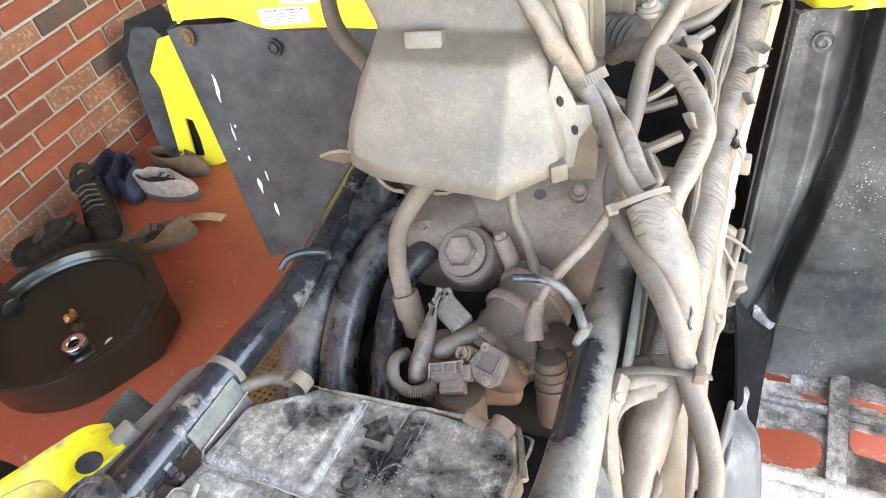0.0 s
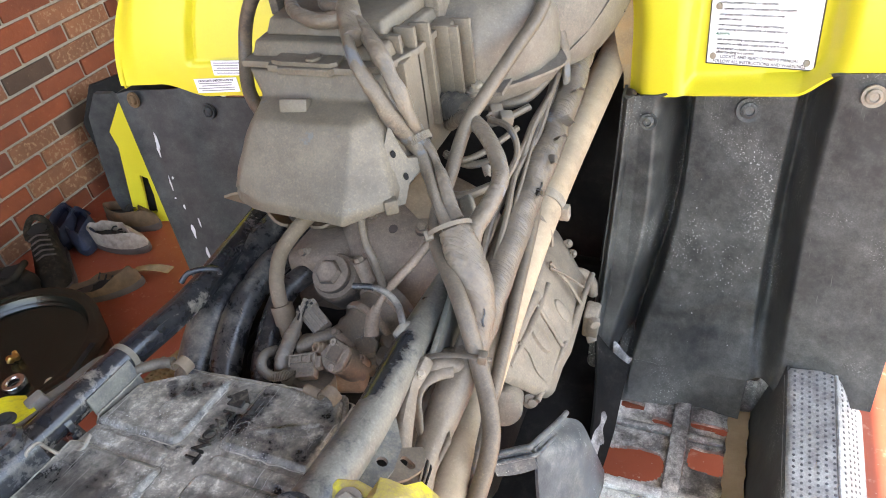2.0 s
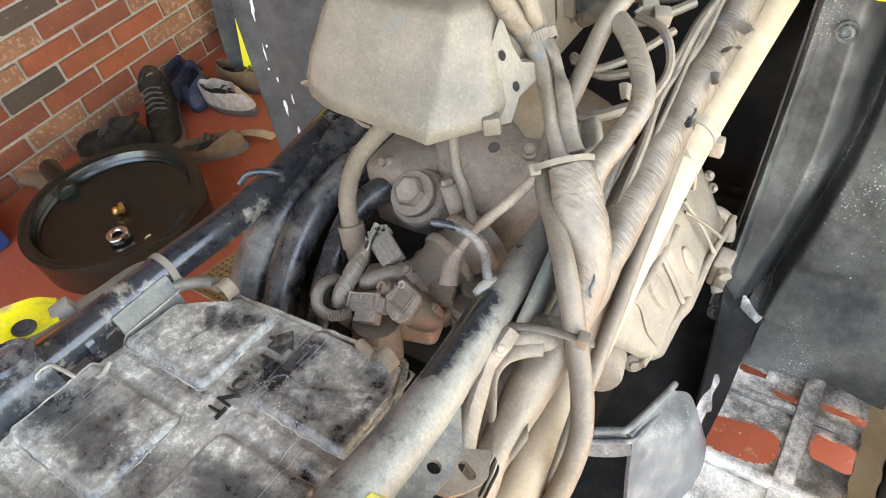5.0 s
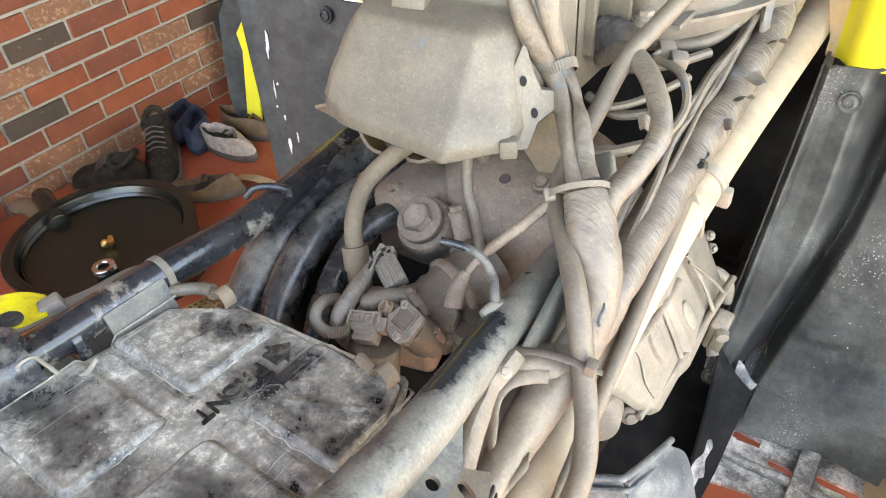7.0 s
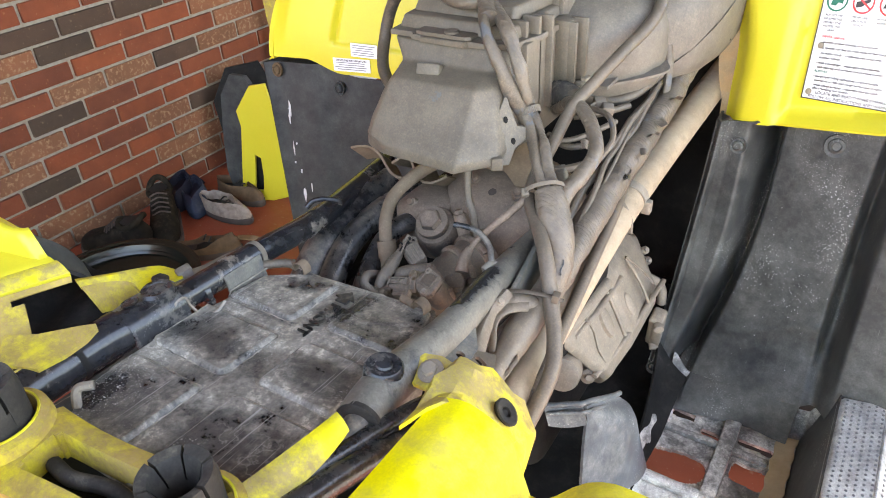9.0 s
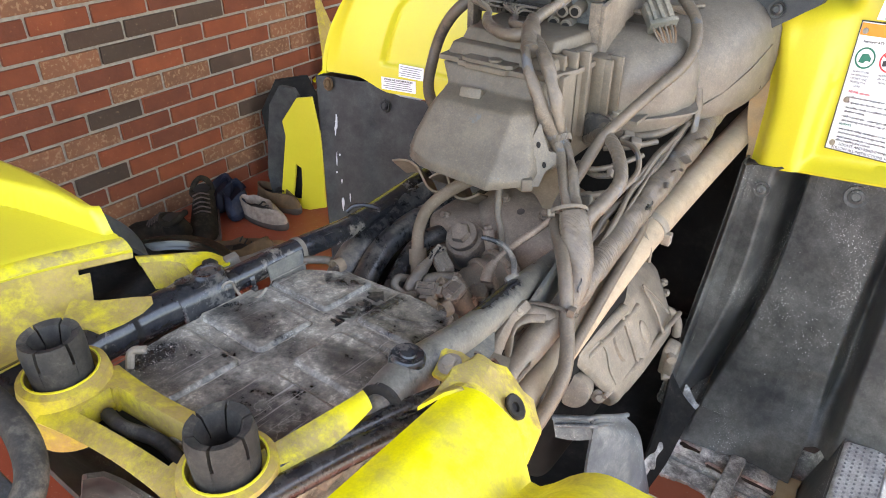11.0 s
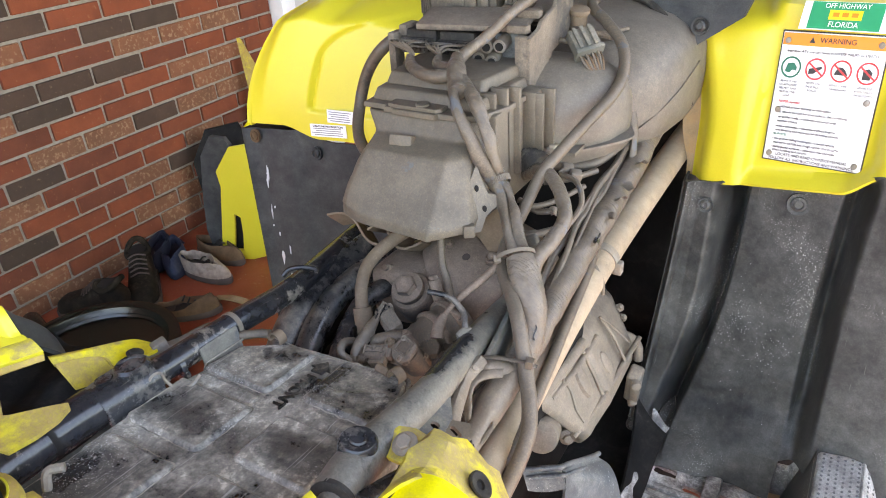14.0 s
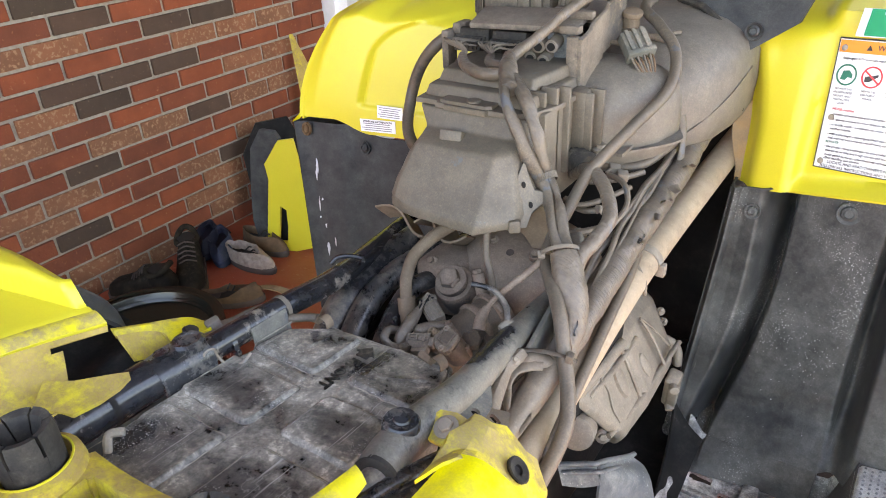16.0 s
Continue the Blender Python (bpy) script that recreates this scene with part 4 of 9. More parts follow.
part("weld", bm, M_GUSSET, rrail, "weld seam along the tube")
# notched strip bracket standing beside the tube
BRK = ((0.1478, 0.1850, 0.8900, 0.0052), (0.1478, 0.1740, 0.8895, 0.0058), (0.1462, 0.1650, 0.8880, 0.0060), (0.1462, 0.1560, 0.8870, 0.0045), (0.1485, 0.1475, 0.8860, 0.0040), (0.1500, 0.1380, 0.8850, 0.0060), (0.1535, 0.1240, 0.8840, 0.0066), (0.1585, 0.1080, 0.8830, 0.0070), (0.1625, 0.0980, 0.8815, 0.0070))


def bracket(u, v):
    k = min(int(v * 8), 7)
    f = v * 8 - k
    a, b = BRK[k], BRK[k + 1]
    x, y, z, w = (a[n] + (b[n] - a[n]) * f for n in range(4))
    d = (u - 0.5) * 2
    return V(x + w * d * 0.80, y + w * d * 0.35, z - 0.004 * d * d - 0.003 * max(0, d))


bm = bmesh.new()
sheet(bm, bracket, 8, 40, 0.0022)
part("cable_bracket", bm, M_SLEEVE, rrail, "pale dusty notched steel strip")
bm = bmesh.new()
bolt(bm, (0.1500, 0.1680, 0.8880), (0.4, -0.2, 0.9), 0.0030, 0.003)
part("bracket_bolt", bm, M_STEEL, rrail)

# right side main tube, tan with dust
GT = [(0.186, -0.05, 0.792), (0.184, 0.16, 0.814), (0.1745, 0.33, 0.830), (0.1735, 0.49, 0.855), (0.185, 0.75, 0.888), (0.192, 0.95, 0.904)]
mtube = part("main_tube", tube(bmesh.new(), GT, [0.0165, 0.0165, 0.0185, 0.0210, 0.0212, 0.0212], 24, 6), M_TUBE, quad, "tan dusty main frame tube")
bm = bmesh.new()
cyl(bm, (0.1730, 0.470, 0.8525), (0.1740, 0.482, 0.8542), 0.0225, n=28)
box(bm, (0.196, 0.474, 0.846), (0.012, 0.012, 0.018), bev=0.002)
part("hose_clamp", bm, M_STEEL, mtube, "steel band clamp")
bm = bmesh.new()
box(bm, (0.163, 0.455, 0.868), (0.012, 0.012, 0.012), (20, 30, 10), bev=0.002)
tube(bm, [(0.165, 0.45, 0.868), (0.176, 0.435, 0.868), (0.19, 0.43, 0.85), (0.192, 0.43, 0.83)], 0.0028, 6)
part("cable_tie", bm, M_TIE, mtube)

# electrical box: a snout in front, a stepped body behind, ribs on its side
bm = bmesh.new()
loft(bm, [[V(-0.083, 0.268, 0.962), V(-0.074, 0.262, 0.960), V(0.046, 0.255, 0.960), V(0.080, 0.288, 0.962), V(0.086, 0.36, 0.966), V(-0.098, 0.36, 0.966)],
          [V(-0.086, 0.270, 0.974), V(-0.076, 0.263, 0.974), V(0.048, 0.257, 0.972), V(0.081, 0.290, 0.972), V(0.088, 0.36, 0.974), V(-0.100, 0.36, 0.974)],
          [V(-0.070, 0.302, 1.026), V(-0.063, 0.298, 1.028), V(0.046, 0.300, 1.028), V(0.062, 0.316, 1.026), V(0.072, 0.36, 1.026), V(-0.075, 0.36, 1.026)],
          [V(-0.066, 0.307, 1.034), V(-0.060, 0.304, 1.036), V(0.044, 0.306, 1.036), V(0.058, 0.320, 1.034), V(0.068, 0.36, 1.036), V(-0.072, 0.36, 1.036)],
          [V(-0.070, 0.338, 1.044), V(-0.064, 0.336, 1.045), V(0.042, 0.338, 1.045), V(0.056, 0.346, 1.044), V(0.066, 0.372, 1.045), V(-0.076, 0.372, 1.045)],
          [V(-0.086, 0.350, 1.066), V(-0.080, 0.348, 1.067), V(0.044, 0.348, 1.067), V(0.060, 0.356, 1.066), V(0.072, 0.40, 1.067), V(-0.092, 0.40, 1.067)]])
bmesh.ops.bevel(bm, geom=list(bm.edges), offset=0.0034, segments=3, profile=0.5, affect="EDGES", clamp_overlap=True)
bmesh.ops.subdivide_edges(bm, edges=[e for e in bm.edges if e.calc_length() > 0.012], cuts=7, use_grid_fill=True)
for v in bm.verts:
    n = v.co - V(-0.01, 0.38, 1.0)
    k = 0.0012 * noise.noise(v.co * 30) + 0.0005 * noise.noise(v.co * 90)
    c = math.exp(-((v.co - V(-0.082, 0.268, 0.966)).length / 0.020) ** 2)
    k -= c * (0.006 + 0.006 * noise.noise(v.co * 130))
    k -= 0.0028 * math.exp(-((v.co - V(0.052, 0.268, 1.0)).length / 0.014) ** 2) + 0.002 * math.exp(-((v.co - V(-0.066, 0.29, 1.005)).length / 0.012) ** 2)
    v.co += n.normalized() * k
ebox = part("electrical_box", bm, M_BOX, quad, "dust-coated moulded plastic electrical box", sharp=50)
bm = bmesh.new()
box(bm, (-0.024, 0.3285, 1.0415), (0.029, 0.020, 0.013), (-24, 0, 8), bev=0.0022)
part("moulded_lug", bm, M_BOX, ebox)
# latch flange with stepped front edge
bm = bmesh.new()
prism(bm, [(-0.094, 0.352), (-0.062, 0.352), (-0.060, 0.345), (-0.048, 0.345), (-0.046, 0.341), (0.012, 0.341), (0.014, 0.346), (0.040, 0.346), (0.043, 0.352), (0.062, 0.354), (0.078, 0.40), (0.080, 0.52), (-0.102, 0.52)], 0.006, pose(0, 0, 1.0665), 0.0012)
part("lid_flange", bm, M_BOX, ebox)
bm = bmesh.new()
prism(bm, [(-0.056, 0.349), (-0.044, 0.346), (0.010, 0.346), (0.016, 0.351), (0.016, 0.366), (-0.056, 0.366)], 0.004, pose(0, 0, 1.0726), 0.001)
lathe(bm, [(0.0085, 0.004), (0.0085, 0.0062), (0.007, 0.007), (0.004, 0.0062)], pose(-0.012, 0.356, 1.0726), 18)
part("latch", bm, M_BOX, ebox)
for z0, z1, y0, y1, a, b in ((1.072, 1.0865, 0.364, 0.371, -0.090, 0.060), (1.0862, 1.101, 0.384, 0.392, -0.082, 0.050)):
    bm = bmesh.new()
    loft(bm, [[V(a, y0, z0), V(b, y0, z0), V(b + 0.016, 0.52, z0), V(a - 0.01, 0.52, z0)], [V(a + 0.004, y1, z1), V(b - 0.003, y1, z1), V(b + 0.013, 0.52, z1), V(a - 0.006, 0.52, z1)]])
    bmesh.ops.bevel(bm, geom=list(bm.edges), offset=0.003, segments=3, profile=0.5, affect="EDGES", clamp_overlap=True)
    part("lid_step", bm, M_BOX, ebox)
bm = bmesh.new()
box(bm, (0.0, 0.45, 1.01), (0.15, 0.16, 0.12), bev=0.004)
part("box_body", bm, M_BOX, ebox)
for x, y, z0, z1, d in ((0.050, 0.386, 0.99, 1.090, 0.006), (0.058, 0.402, 0.985, 1.092, 0.006), (0.066, 0.418, 0.982, 1.090, 0.006), (0.083, 0.446, 1.004, 1.076, 0.006), (0.090, 0.462, 1.004, 1.078, 0.006)):
    bm = bmesh.new()
    box(bm, (x + 0.006, y, (z1 + z0) / 2), (0.022, d, z1 - z0), bev=0.0016)
    part("side_rib", bm, M_BOX, ebox)
bm = bmesh.new()
box(bm, (0.080, 0.456, 1.04), (0.022, 0.028, 0.074), bev=0.003)
part("rib_housing", bm, M_BOX, ebox)
bm = bmesh.new()
R0 = [V(0.070, 0.330, 1.028), V(0.080, 0.326, 1.008), V(0.084, 0.330, 0.994), V(0.098, 0.340, 0.990), V(0.096, 0.332, 0.982), V(0.088, 0.318, 0.974), V(0.0865, 0.306, 0.958), V(0.080, 0.300, 0.958), V(0.074, 0.304, 0.985), V(0.068, 0.318, 1.012)]
loft(bm, [R0, [p + V(-0.003, 0.004, 0.0) for p in R0]])
part("side_lug", bm, M_BOX, ebox)
bm = bmesh.new()
box(bm, (0.080, 0.290, 0.966), (0.013, 0.010, 0.015), (0, 0, 35), bev=0.002)
part("side_lug", bm, M_BOX, ebox)
# no cut: black discs give the shade inside the two lug holes
for p in ((0.0755, 0.3185, 1.004), (0.085, 0.3185, 0.981)):
    bm = bmesh.new()
    lathe(bm, [(0.0030, 0), (0.0030, 0.001)], towards(p, (0.7, -0.65, 0.25)) @ Matrix.Diagonal((0.8, 1.25, 1, 1)), 14)
    part("lug_hole_shade", bm, M_DARK, ebox)

# fuse tray with plugs and wires
tray = part("fuse_tray", box(bmesh.new(), (-0.028, 0.545, 1.078), (0.20, 0.12, 0.008), bev=0.002), M_TRAY, quad, "dusty plastic fuse and plug holder")
bm = bmesh.new()
loft(bm, [[V(-0.096, 0.480, 1.128), V(0.058, 0.482, 1.134), V(0.050, 0.552, 1.146), V(-0.104, 0.535, 1.142)], [V(-0.096, 0.480, 1.136), V(0.058, 0.482, 1.142), V(0.050, 0.552, 1.151), V(-0.104, 0.535, 1.147)]])
bmesh.ops.bevel(bm, geom=list(bm.edges), offset=0.0022, segments=2, profile=0.5, affect="EDGES", clamp_overlap=True)
part("top_plate", bm, M_TRAY, tray)
bm = bmesh.new()
box(bm, (-0.03, 0.55, 1.105), (0.17, 0.02, 0.05))
part("back_wall", bm, M_DARK, tray)
bm = bmesh.new()
prism(bm, [(0.465, 1.068), (0.474, 1.068), (0.50, 1.078), (0.520, 1.082), (0.522, 1.094), (0.530, 1.094), (0.532, 1.10), (0.60, 1.115), (0.60, 1.165), (0.545, 1.160), (0.540, 1.154), (0.50, 1.145), (0.492, 1.138), (0.465, 1.132)], 0.005, Matrix(((0, 0, 1, 0.068), (1, 0, 0, 0), (0, 1, 0, 0), (0, 0, 0, 1))), 0.001)
part("side_wall", bm, M_TRAY, tray)
for c, s in (((0.060, 0.470, 1.101), (0.016, 0.010, 0.066)), ((-0.130, 0.482, 1.098), (0.011, 0.022, 0.052)), ((-0.120, 0.500, 1.125), (0.012, 0.03, 0.014)), ((0.052, 0.478, 1.140), (0.026, 0.014, 0.010)), ((0.050, 0.515, 1.150), (0.030, 0.012, 0.010))):
    bm = bmesh.new()
    box(bm, c, s, bev=0.002)
    part("upright", bm, M_TRAY, tray)
for x, w in ((-0.097, 0.050), (-0.041, 0.050)):
    bm = bmesh.new()
    box(bm, (x, 0.506, 1.110), (w, 0.040, 0.030), (-8, 0, 4), bev=0.003)
    box(bm, (x, 0.483, 1.108), (w * 0.9, 0.010, 0.020), (-8, 0, 4), bev=0.002)
    for k in range(7):
        box(bm, (x + (k - 3) * w * 0.125, 0.478, 1.110), (w * 0.07, 0.004, 0.015), (-8, 0, 4))
    pl = part("wire_plug", bm, M_RUBBER, tray, "dark multi-pin plug")
    e = V(-0.064, 0.415, 1.109) if x < -0.07 else V(-0.024, 0.416, 1.111)
    for i in range(14):
        bm = bmesh.new()
        xx = x + (i % 7 - 3) * w * 0.12
        tip = e + V(0.0016 * (i % 3 - 1), 0.0012 * (i % 4 - 1.5), 0.0013 * (i % 5 - 2))
        tube(bm, [(xx, 0.478, 1.108 + 0.007 * (i // 7)), (xx + 0.1 * (xx - x), 0.462, 1.112 + 0.006 * (i // 7)), (xx * 0.75 + e.x * 0.25 - 0.006, 0.444 - 0.004 * (i // 7), 1.117 + 0.0035 * (i // 7) + 0.0012 * (i % 3)), (e.x - 0.009 + 0.0016 * (i % 4), 0.428, 1.114 + 0.001 * (i % 3)), tip], 0.0012, 6, 6)
        part("wire", bm, M_TIE if i % 4 else M_HOSE, pl)
bm = bmesh.new()
tube(bm, [(-0.068, 0.421, 1.110), (-0.0600, 0.408, 1.1085), (-0.0418, 0.390, 1.106), (-0.017, 0.3810, 1.1035), (0.0034, 0.3816, 1.105), (0.018, 0.386, 1.109)], [0.0052, 0.0066, 0.0072, 0.0076, 0.0080, 0.0080], 20, 14, seed=31, tape=0.03, turns=60, wrink=0.10, crump=0.25)
part("wrapped_cable", bm, M_WRAP, tray, "taped cable run")
bm = bmesh.new()
tube(bm, [(-0.028, 0.422, 1.112), (-0.0240, 0.412, 1.110), (-0.0146, 0.4033, 1.109), (0.002, 0.396, 1.110), (0.014, 0.394, 1.110)], [0.0050, 0.0062, 0.0066, 0.0070], 18, 12, seed=33, tape=0.03, turns=60, wrink=0.10, crump=0.25)
part("wrapped_cable", bm, M_WRAP, tray, "taped cable run")
for p, q in (((0.004, 0.51, 1.121), (0.012, 0.470, 1.117)), ((0.026, 0.51, 1.124), (0.030, 0.470, 1.119)), ((0.012, 0.51, 1.106), (0.020, 0.468, 1.100)), ((-0.006, 0.51, 1.106), (0.0, 0.472, 1.101))):
    bm = bmesh.new()
    cyl(bm, p, q, 0.0085, n=18, bev=0.001)
    lathe(bm, [(0.0065, 0), (0.0065, 0.0008)], towards(Vector(q), Vector(q) - Vector(p)), 16)
    rp = part("round_plug", bm, M_TIE, tray)
    # black disc on the plug's end for the dark inside of its socket
    bm = bmesh.new()
    lathe(bm, [(0.0052, 0), (0.0052, 0.0014)], towards(Vector(q), Vector(q) - Vector(p)), 16)
    part("socket", bm, M_DARK, rp)
bm = bmesh.new()
box(bm, (0.024, 0.508, 1.110), (0.050, 0.036, 0.038), (-6, 0, 8), bev=0.003)
part("plug_housing", bm, M_BRACKET, tray, "blue-grey plug housing")
for c, s, r in (((-0.070, 0.575, 1.152), (0.096, 0.036, 0.026), (5, 0, 8)), ((0.004, 0.590, 1.156), (0.036, 0.03, 0.026), (0, 10, 6)), ((0.042, 0.60, 1.165), (0.045, 0.035, 0.02), (0, -6, 10)), ((-0.128, 0.575, 1.148), (0.016, 0.03, 0.045), (0, 0, 0))):
    bm = bmesh.new()
    box(bm, c, s, r, bev=0.003)
    rel = part("relay", bm, M_TRAY, tray)
    bm = bmesh.new()
    box(bm, (c[0], c[1], c[2] + s[2] * 0.5), (s[0] * 0.6, s[1] * 0.5, 0.004), r, bev=0.001)
    part("relay_cap", bm, M_TRAY, rel)
    for k in range(5):
        bm = bmesh.new()
        box(bm, (c[0] + (k - 2) * s[0] * 0.19, c[1] - s[1] * 0.5, c[2]), (s[0] * 0.10, 0.006, s[2] * 0.75), r, bev=0.001)
        part("terminal", bm, M_TRAY, rel)
rw = random.Random(4)
for i in range(16):
    bm = bmesh.new()
    x = rw.uniform(-0.02, 0.075)
    tube(bm, [(x, 0.578, 1.158), (x + rw.uniform(-0.02, 0.02), 0.560, 1.164 + rw.uniform(0, 0.01)), (x + rw.uniform(-0.01, 0.03), 0.575, 1.172), (x + rw.uniform(0.0, 0.05), 0.61, 1.172), (x + 0.03, 0.66, 1.155)], rw.choice((0.0014, 0.0018, 0.0028)), 6, 4)
    part("wire", bm, M_HOSE if i % 4 else M_TANFLAP, tray)
bm = bmesh.new()
tube(bm, [(0.003, 0.412, 1.113), (0.0080, 0.428, 1.121), (0.0177, 0.4431, 1.130), (0.0335, 0.4580, 1.1455), (0.047, 0.476, 1.161), (0.055, 0.53, 1.172), (0.06, 0.61, 1.18), (0.075, 0.66, 1.175)], [0.0066, 0.0072, 0.0066, 0.0064, 0.0068, 0.0072, 0.0072], 20, 14, seed=35, wob=0.06, tape=0.012, turns=40, wrink=0.05, crump=0.2)
part("wrapped_cable", bm, M_WRAP, tray, "taped cable run")

# fuel tank
bm = bmesh.new()


def tank_ring(y, xl, xr, z0, z1, n=28):
    out = []
    for i in range(n):
        a = 2 * math.pi * i / n
        c, s = math.cos(a), math.sin(a)
        e = 0.62
        out.append(V((xl + xr) / 2 + (xr - xl) / 2 * math.copysign(abs(c) ** e, c), y, (z0 + z1) / 2 + (z1 - z0) / 2 * math.copysign(abs(s) ** e, s)))
    return out


loft(bm, [tank_ring(y, *r) for y, r in ((0.560, (-0.04, 0.150, 0.955, 1.070)), (0.572, (-0.05, 0.172, 0.950, 1.082)), (0.60, (-0.07, 0.195, 0.945, 1.098)), (0.65, (-0.10, 0.211, 0.94, 1.114)),
                                         (0.70, (-0.13, 0.217, 0.935, 1.124)), (0.76, (-0.16, 0.218, 0.93, 1.128)), (0.83, (-0.18, 0.212, 0.93, 1.118)), (0.88, (-0.16, 0.19, 0.94, 1.095)), (0.90, (-0.12, 0.16, 0.96, 1.06)))])
tank = part("fuel_tank", bm, M_TANK, quad, "dust-coated grey plastic fuel tank", sharp=60)
bm = bmesh.new()
loft(bm, [tank_ring(y, *r) for y, r in ((0.448, (-0.02, 0.060, 0.985, 1.02)), (0.456, (-0.03, 0.088, 0.972, 1.048)), (0.470, (-0.04, 0.116, 0.964, 1.066)), (0.490, (-0.05, 0.143, 0.957, 1.080)), (0.512, (-0.06, 0.164, 0.953, 1.090)),
                                         (0.535, (-0.06, 0.174, 0.95, 1.095)), (0.555, (-0.06, 0.174, 0.95, 1.096)), (0.570, (-0.06, 0.166, 0.95, 1.092)), (0.582, (-0.05, 0.148, 0.955, 1.082)))])
part("tank_lobe", bm, M_TANK, tank, sharp=60)


def flange(pts, out):
    bm = bmesh.new()
    loft(bm, [[p, p + o, p + o - V(0, 0, 0.003), p - V(0, 0, 0.003)] for p, o in zip(spline(pts, 6), spline(out, 6))])
    part("seam_flange", bm, M_TANK, tank)


flange([V(0.085, 0.452, 0.998), V(0.122, 0.482, 0.999), V(0.150, 0.506, 1.002), V(0.168, 0.527, 1.007), V(0.166, 0.556, 1.007)], [V(0.008, -0.012, 0), V(0.008, -0.010, 0), V(0.010, -0.009, 0), V(0.018, -0.002, 0), V(0.008, 0.004, 0)])
flange([V(0.166, 0.575, 0.992), V(0.19, 0.61, 1.014), V(0.206, 0.655, 1.036), V(0.212, 0.72, 1.055)], [V(0.006, -0.008, 0), V(0.006, -0.007, 0), V(0.006, -0.005, 0), V(0.006, -0.003, 0)])
bm = bmesh.new()
sheet(bm, lambda u, v: (0.078 + 0.06 * u, 0.440 + 0.036 * v + 0.012 * u + 0.006 * math.sin(3 * u), 0.998 + 0.006 * u), 6, 4, 0.004)
part("mounting_tab", bm, M_TANK, tank)
bm = bmesh.new()
tube(bm, [(0.145, 0.592, 1.070), (0.158, 0.583, 1.050), (0.168, 0.576, 1.025), (0.176, 0.568, 0.995), (0.180, 0.556, 0.965)], [0.005, 0.006, 0.0065, 0.006, 0.005], 10, 10, flat=0.6, wob=0.3)
part("drain_strap", bm, M_HOSE, tank)
bm = bmesh.new()
lathe(bm, [(0.013, 0), (0.013, 0.003), (0.008, 0.0035)], pose(0.107, 0.462, 0.999), 20)
bolt(bm, (0.107, 0.462, 1.002), (0, -0.1, 1), 0.0065, 0.007)
part("tank_bolt", bm, M_STEEL, tank)
bm = bmesh.new()
pd = V(0.62, -0.50, -0.60).normalized()
pz = V(0.25, -0.45, 0.85)
pz = (pz - pd * pz.dot(pd)).normalized()
PLM = Matrix.Translation((0.110, 0.545, 1.112)) @ Matrix((pz.cross(pd), -pd, pz)).transposed().to_4x4()
box(bm, (0, 0, 0), (0.034, 0.036, 0.018), bev=0.003, m=PLM)
for k in range(3):
    box(bm, (-0.010 + 0.010 * k, 0.002, 0.011), (0.005, 0.030, 0.004), bev=0.001, m=PLM)
box(bm, (0, -0.016, 0.001), (0.037, 0.007, 0.021), bev=0.002, m=PLM)
plug = part("side_plug", bm, M_PLATE, quad, "grey ribbed wire connector")
for k in range(8):
    bm = bmesh.new()
    a = PLM @ V(-0.014 + 0.004 * k, -0.018, 0.004 - 0.004 * (k % 2))
    b = PLM @ V(-0.012 + 0.0035 * k, -0.030, 0.001)
    tube(bm, [a, b, PLM @ V(-0.006 + 0.0022 * k, -0.044, -0.006), PLM @ V(-0.002 + 0.001 * k, -0.060, -0.016)], 0.0014, 6, 4)
    part("wire", bm, M_OCHRE if k % 2 else M_HOSE, plug)
bm = bmesh.new()
cyl(bm, (0.080, 0.60, 1.10), (0.082, 0.598, 1.135), 0.011, n=16, bev=0.002)
cyl(bm, (0.082, 0.598, 1.135), (0.083, 0.597, 1.142), 0.014, n=16, bev=0.002)
part("filler_stub", bm, M_CREAM, tank)
for pts in (((0.06, 0.60, 1.115), (0.09, 0.585, 1.118), (0.115, 0.60, 1.112), (0.135, 0.64, 1.11)), ((0.09, 0.56, 1.105), (0.105, 0.59, 1.112), (0.13, 0.605, 1.105)), ((0.05, 0.57, 1.108), (0.075, 0.555, 1.11), (0.095, 0.56, 1.108))):
    bm = bmesh.new()
    tube(bm, pts, 0.0035, 8, 6)
    part("vent_line", bm, M_HOSE, tank)

# hoses and wiring looms
loom = part("wiring_loom", tube(bmesh.new(), [(0.001, 0.418, 1.118), (0.0050, 0.408, 1.114), (0.0145, 0.390, 1.109), (0.024, 0.374, 1.101), (0.032, 0.362, 1.095)], [0.0070, 0.0095, 0.0118, 0.0118, 0.0105], 24, 14, seed=3, tape=0.04, turns=45, wrink=0.12, crump=0.45), M_WRAP, quad, "dusty taped wiring looms")
bm = bmesh.new()
tube(bm, [(0.010, 0.388, 1.106), (0.018, 0.373, 1.0990), (0.041, 0.342, 1.0835), (0.060, 0.333, 1.059), (0.0735, 0.336, 1.027), (0.084, 0.345, 1.001), (0.101, 0.332, 0.979), (0.116, 0.312, 0.966), (0.130, 0.296, 0.955), (0.142, 0.284, 0.947)], [0.0088, 0.0092, 0.0092, 0.0090, 0.0092, 0.0090, 0.0094], 26, 18, seed=1, crump=0.55, flat=0.62, twist=18)
part("loom_branch", bm, M_HOSE, loom)
bm = bmesh.new()
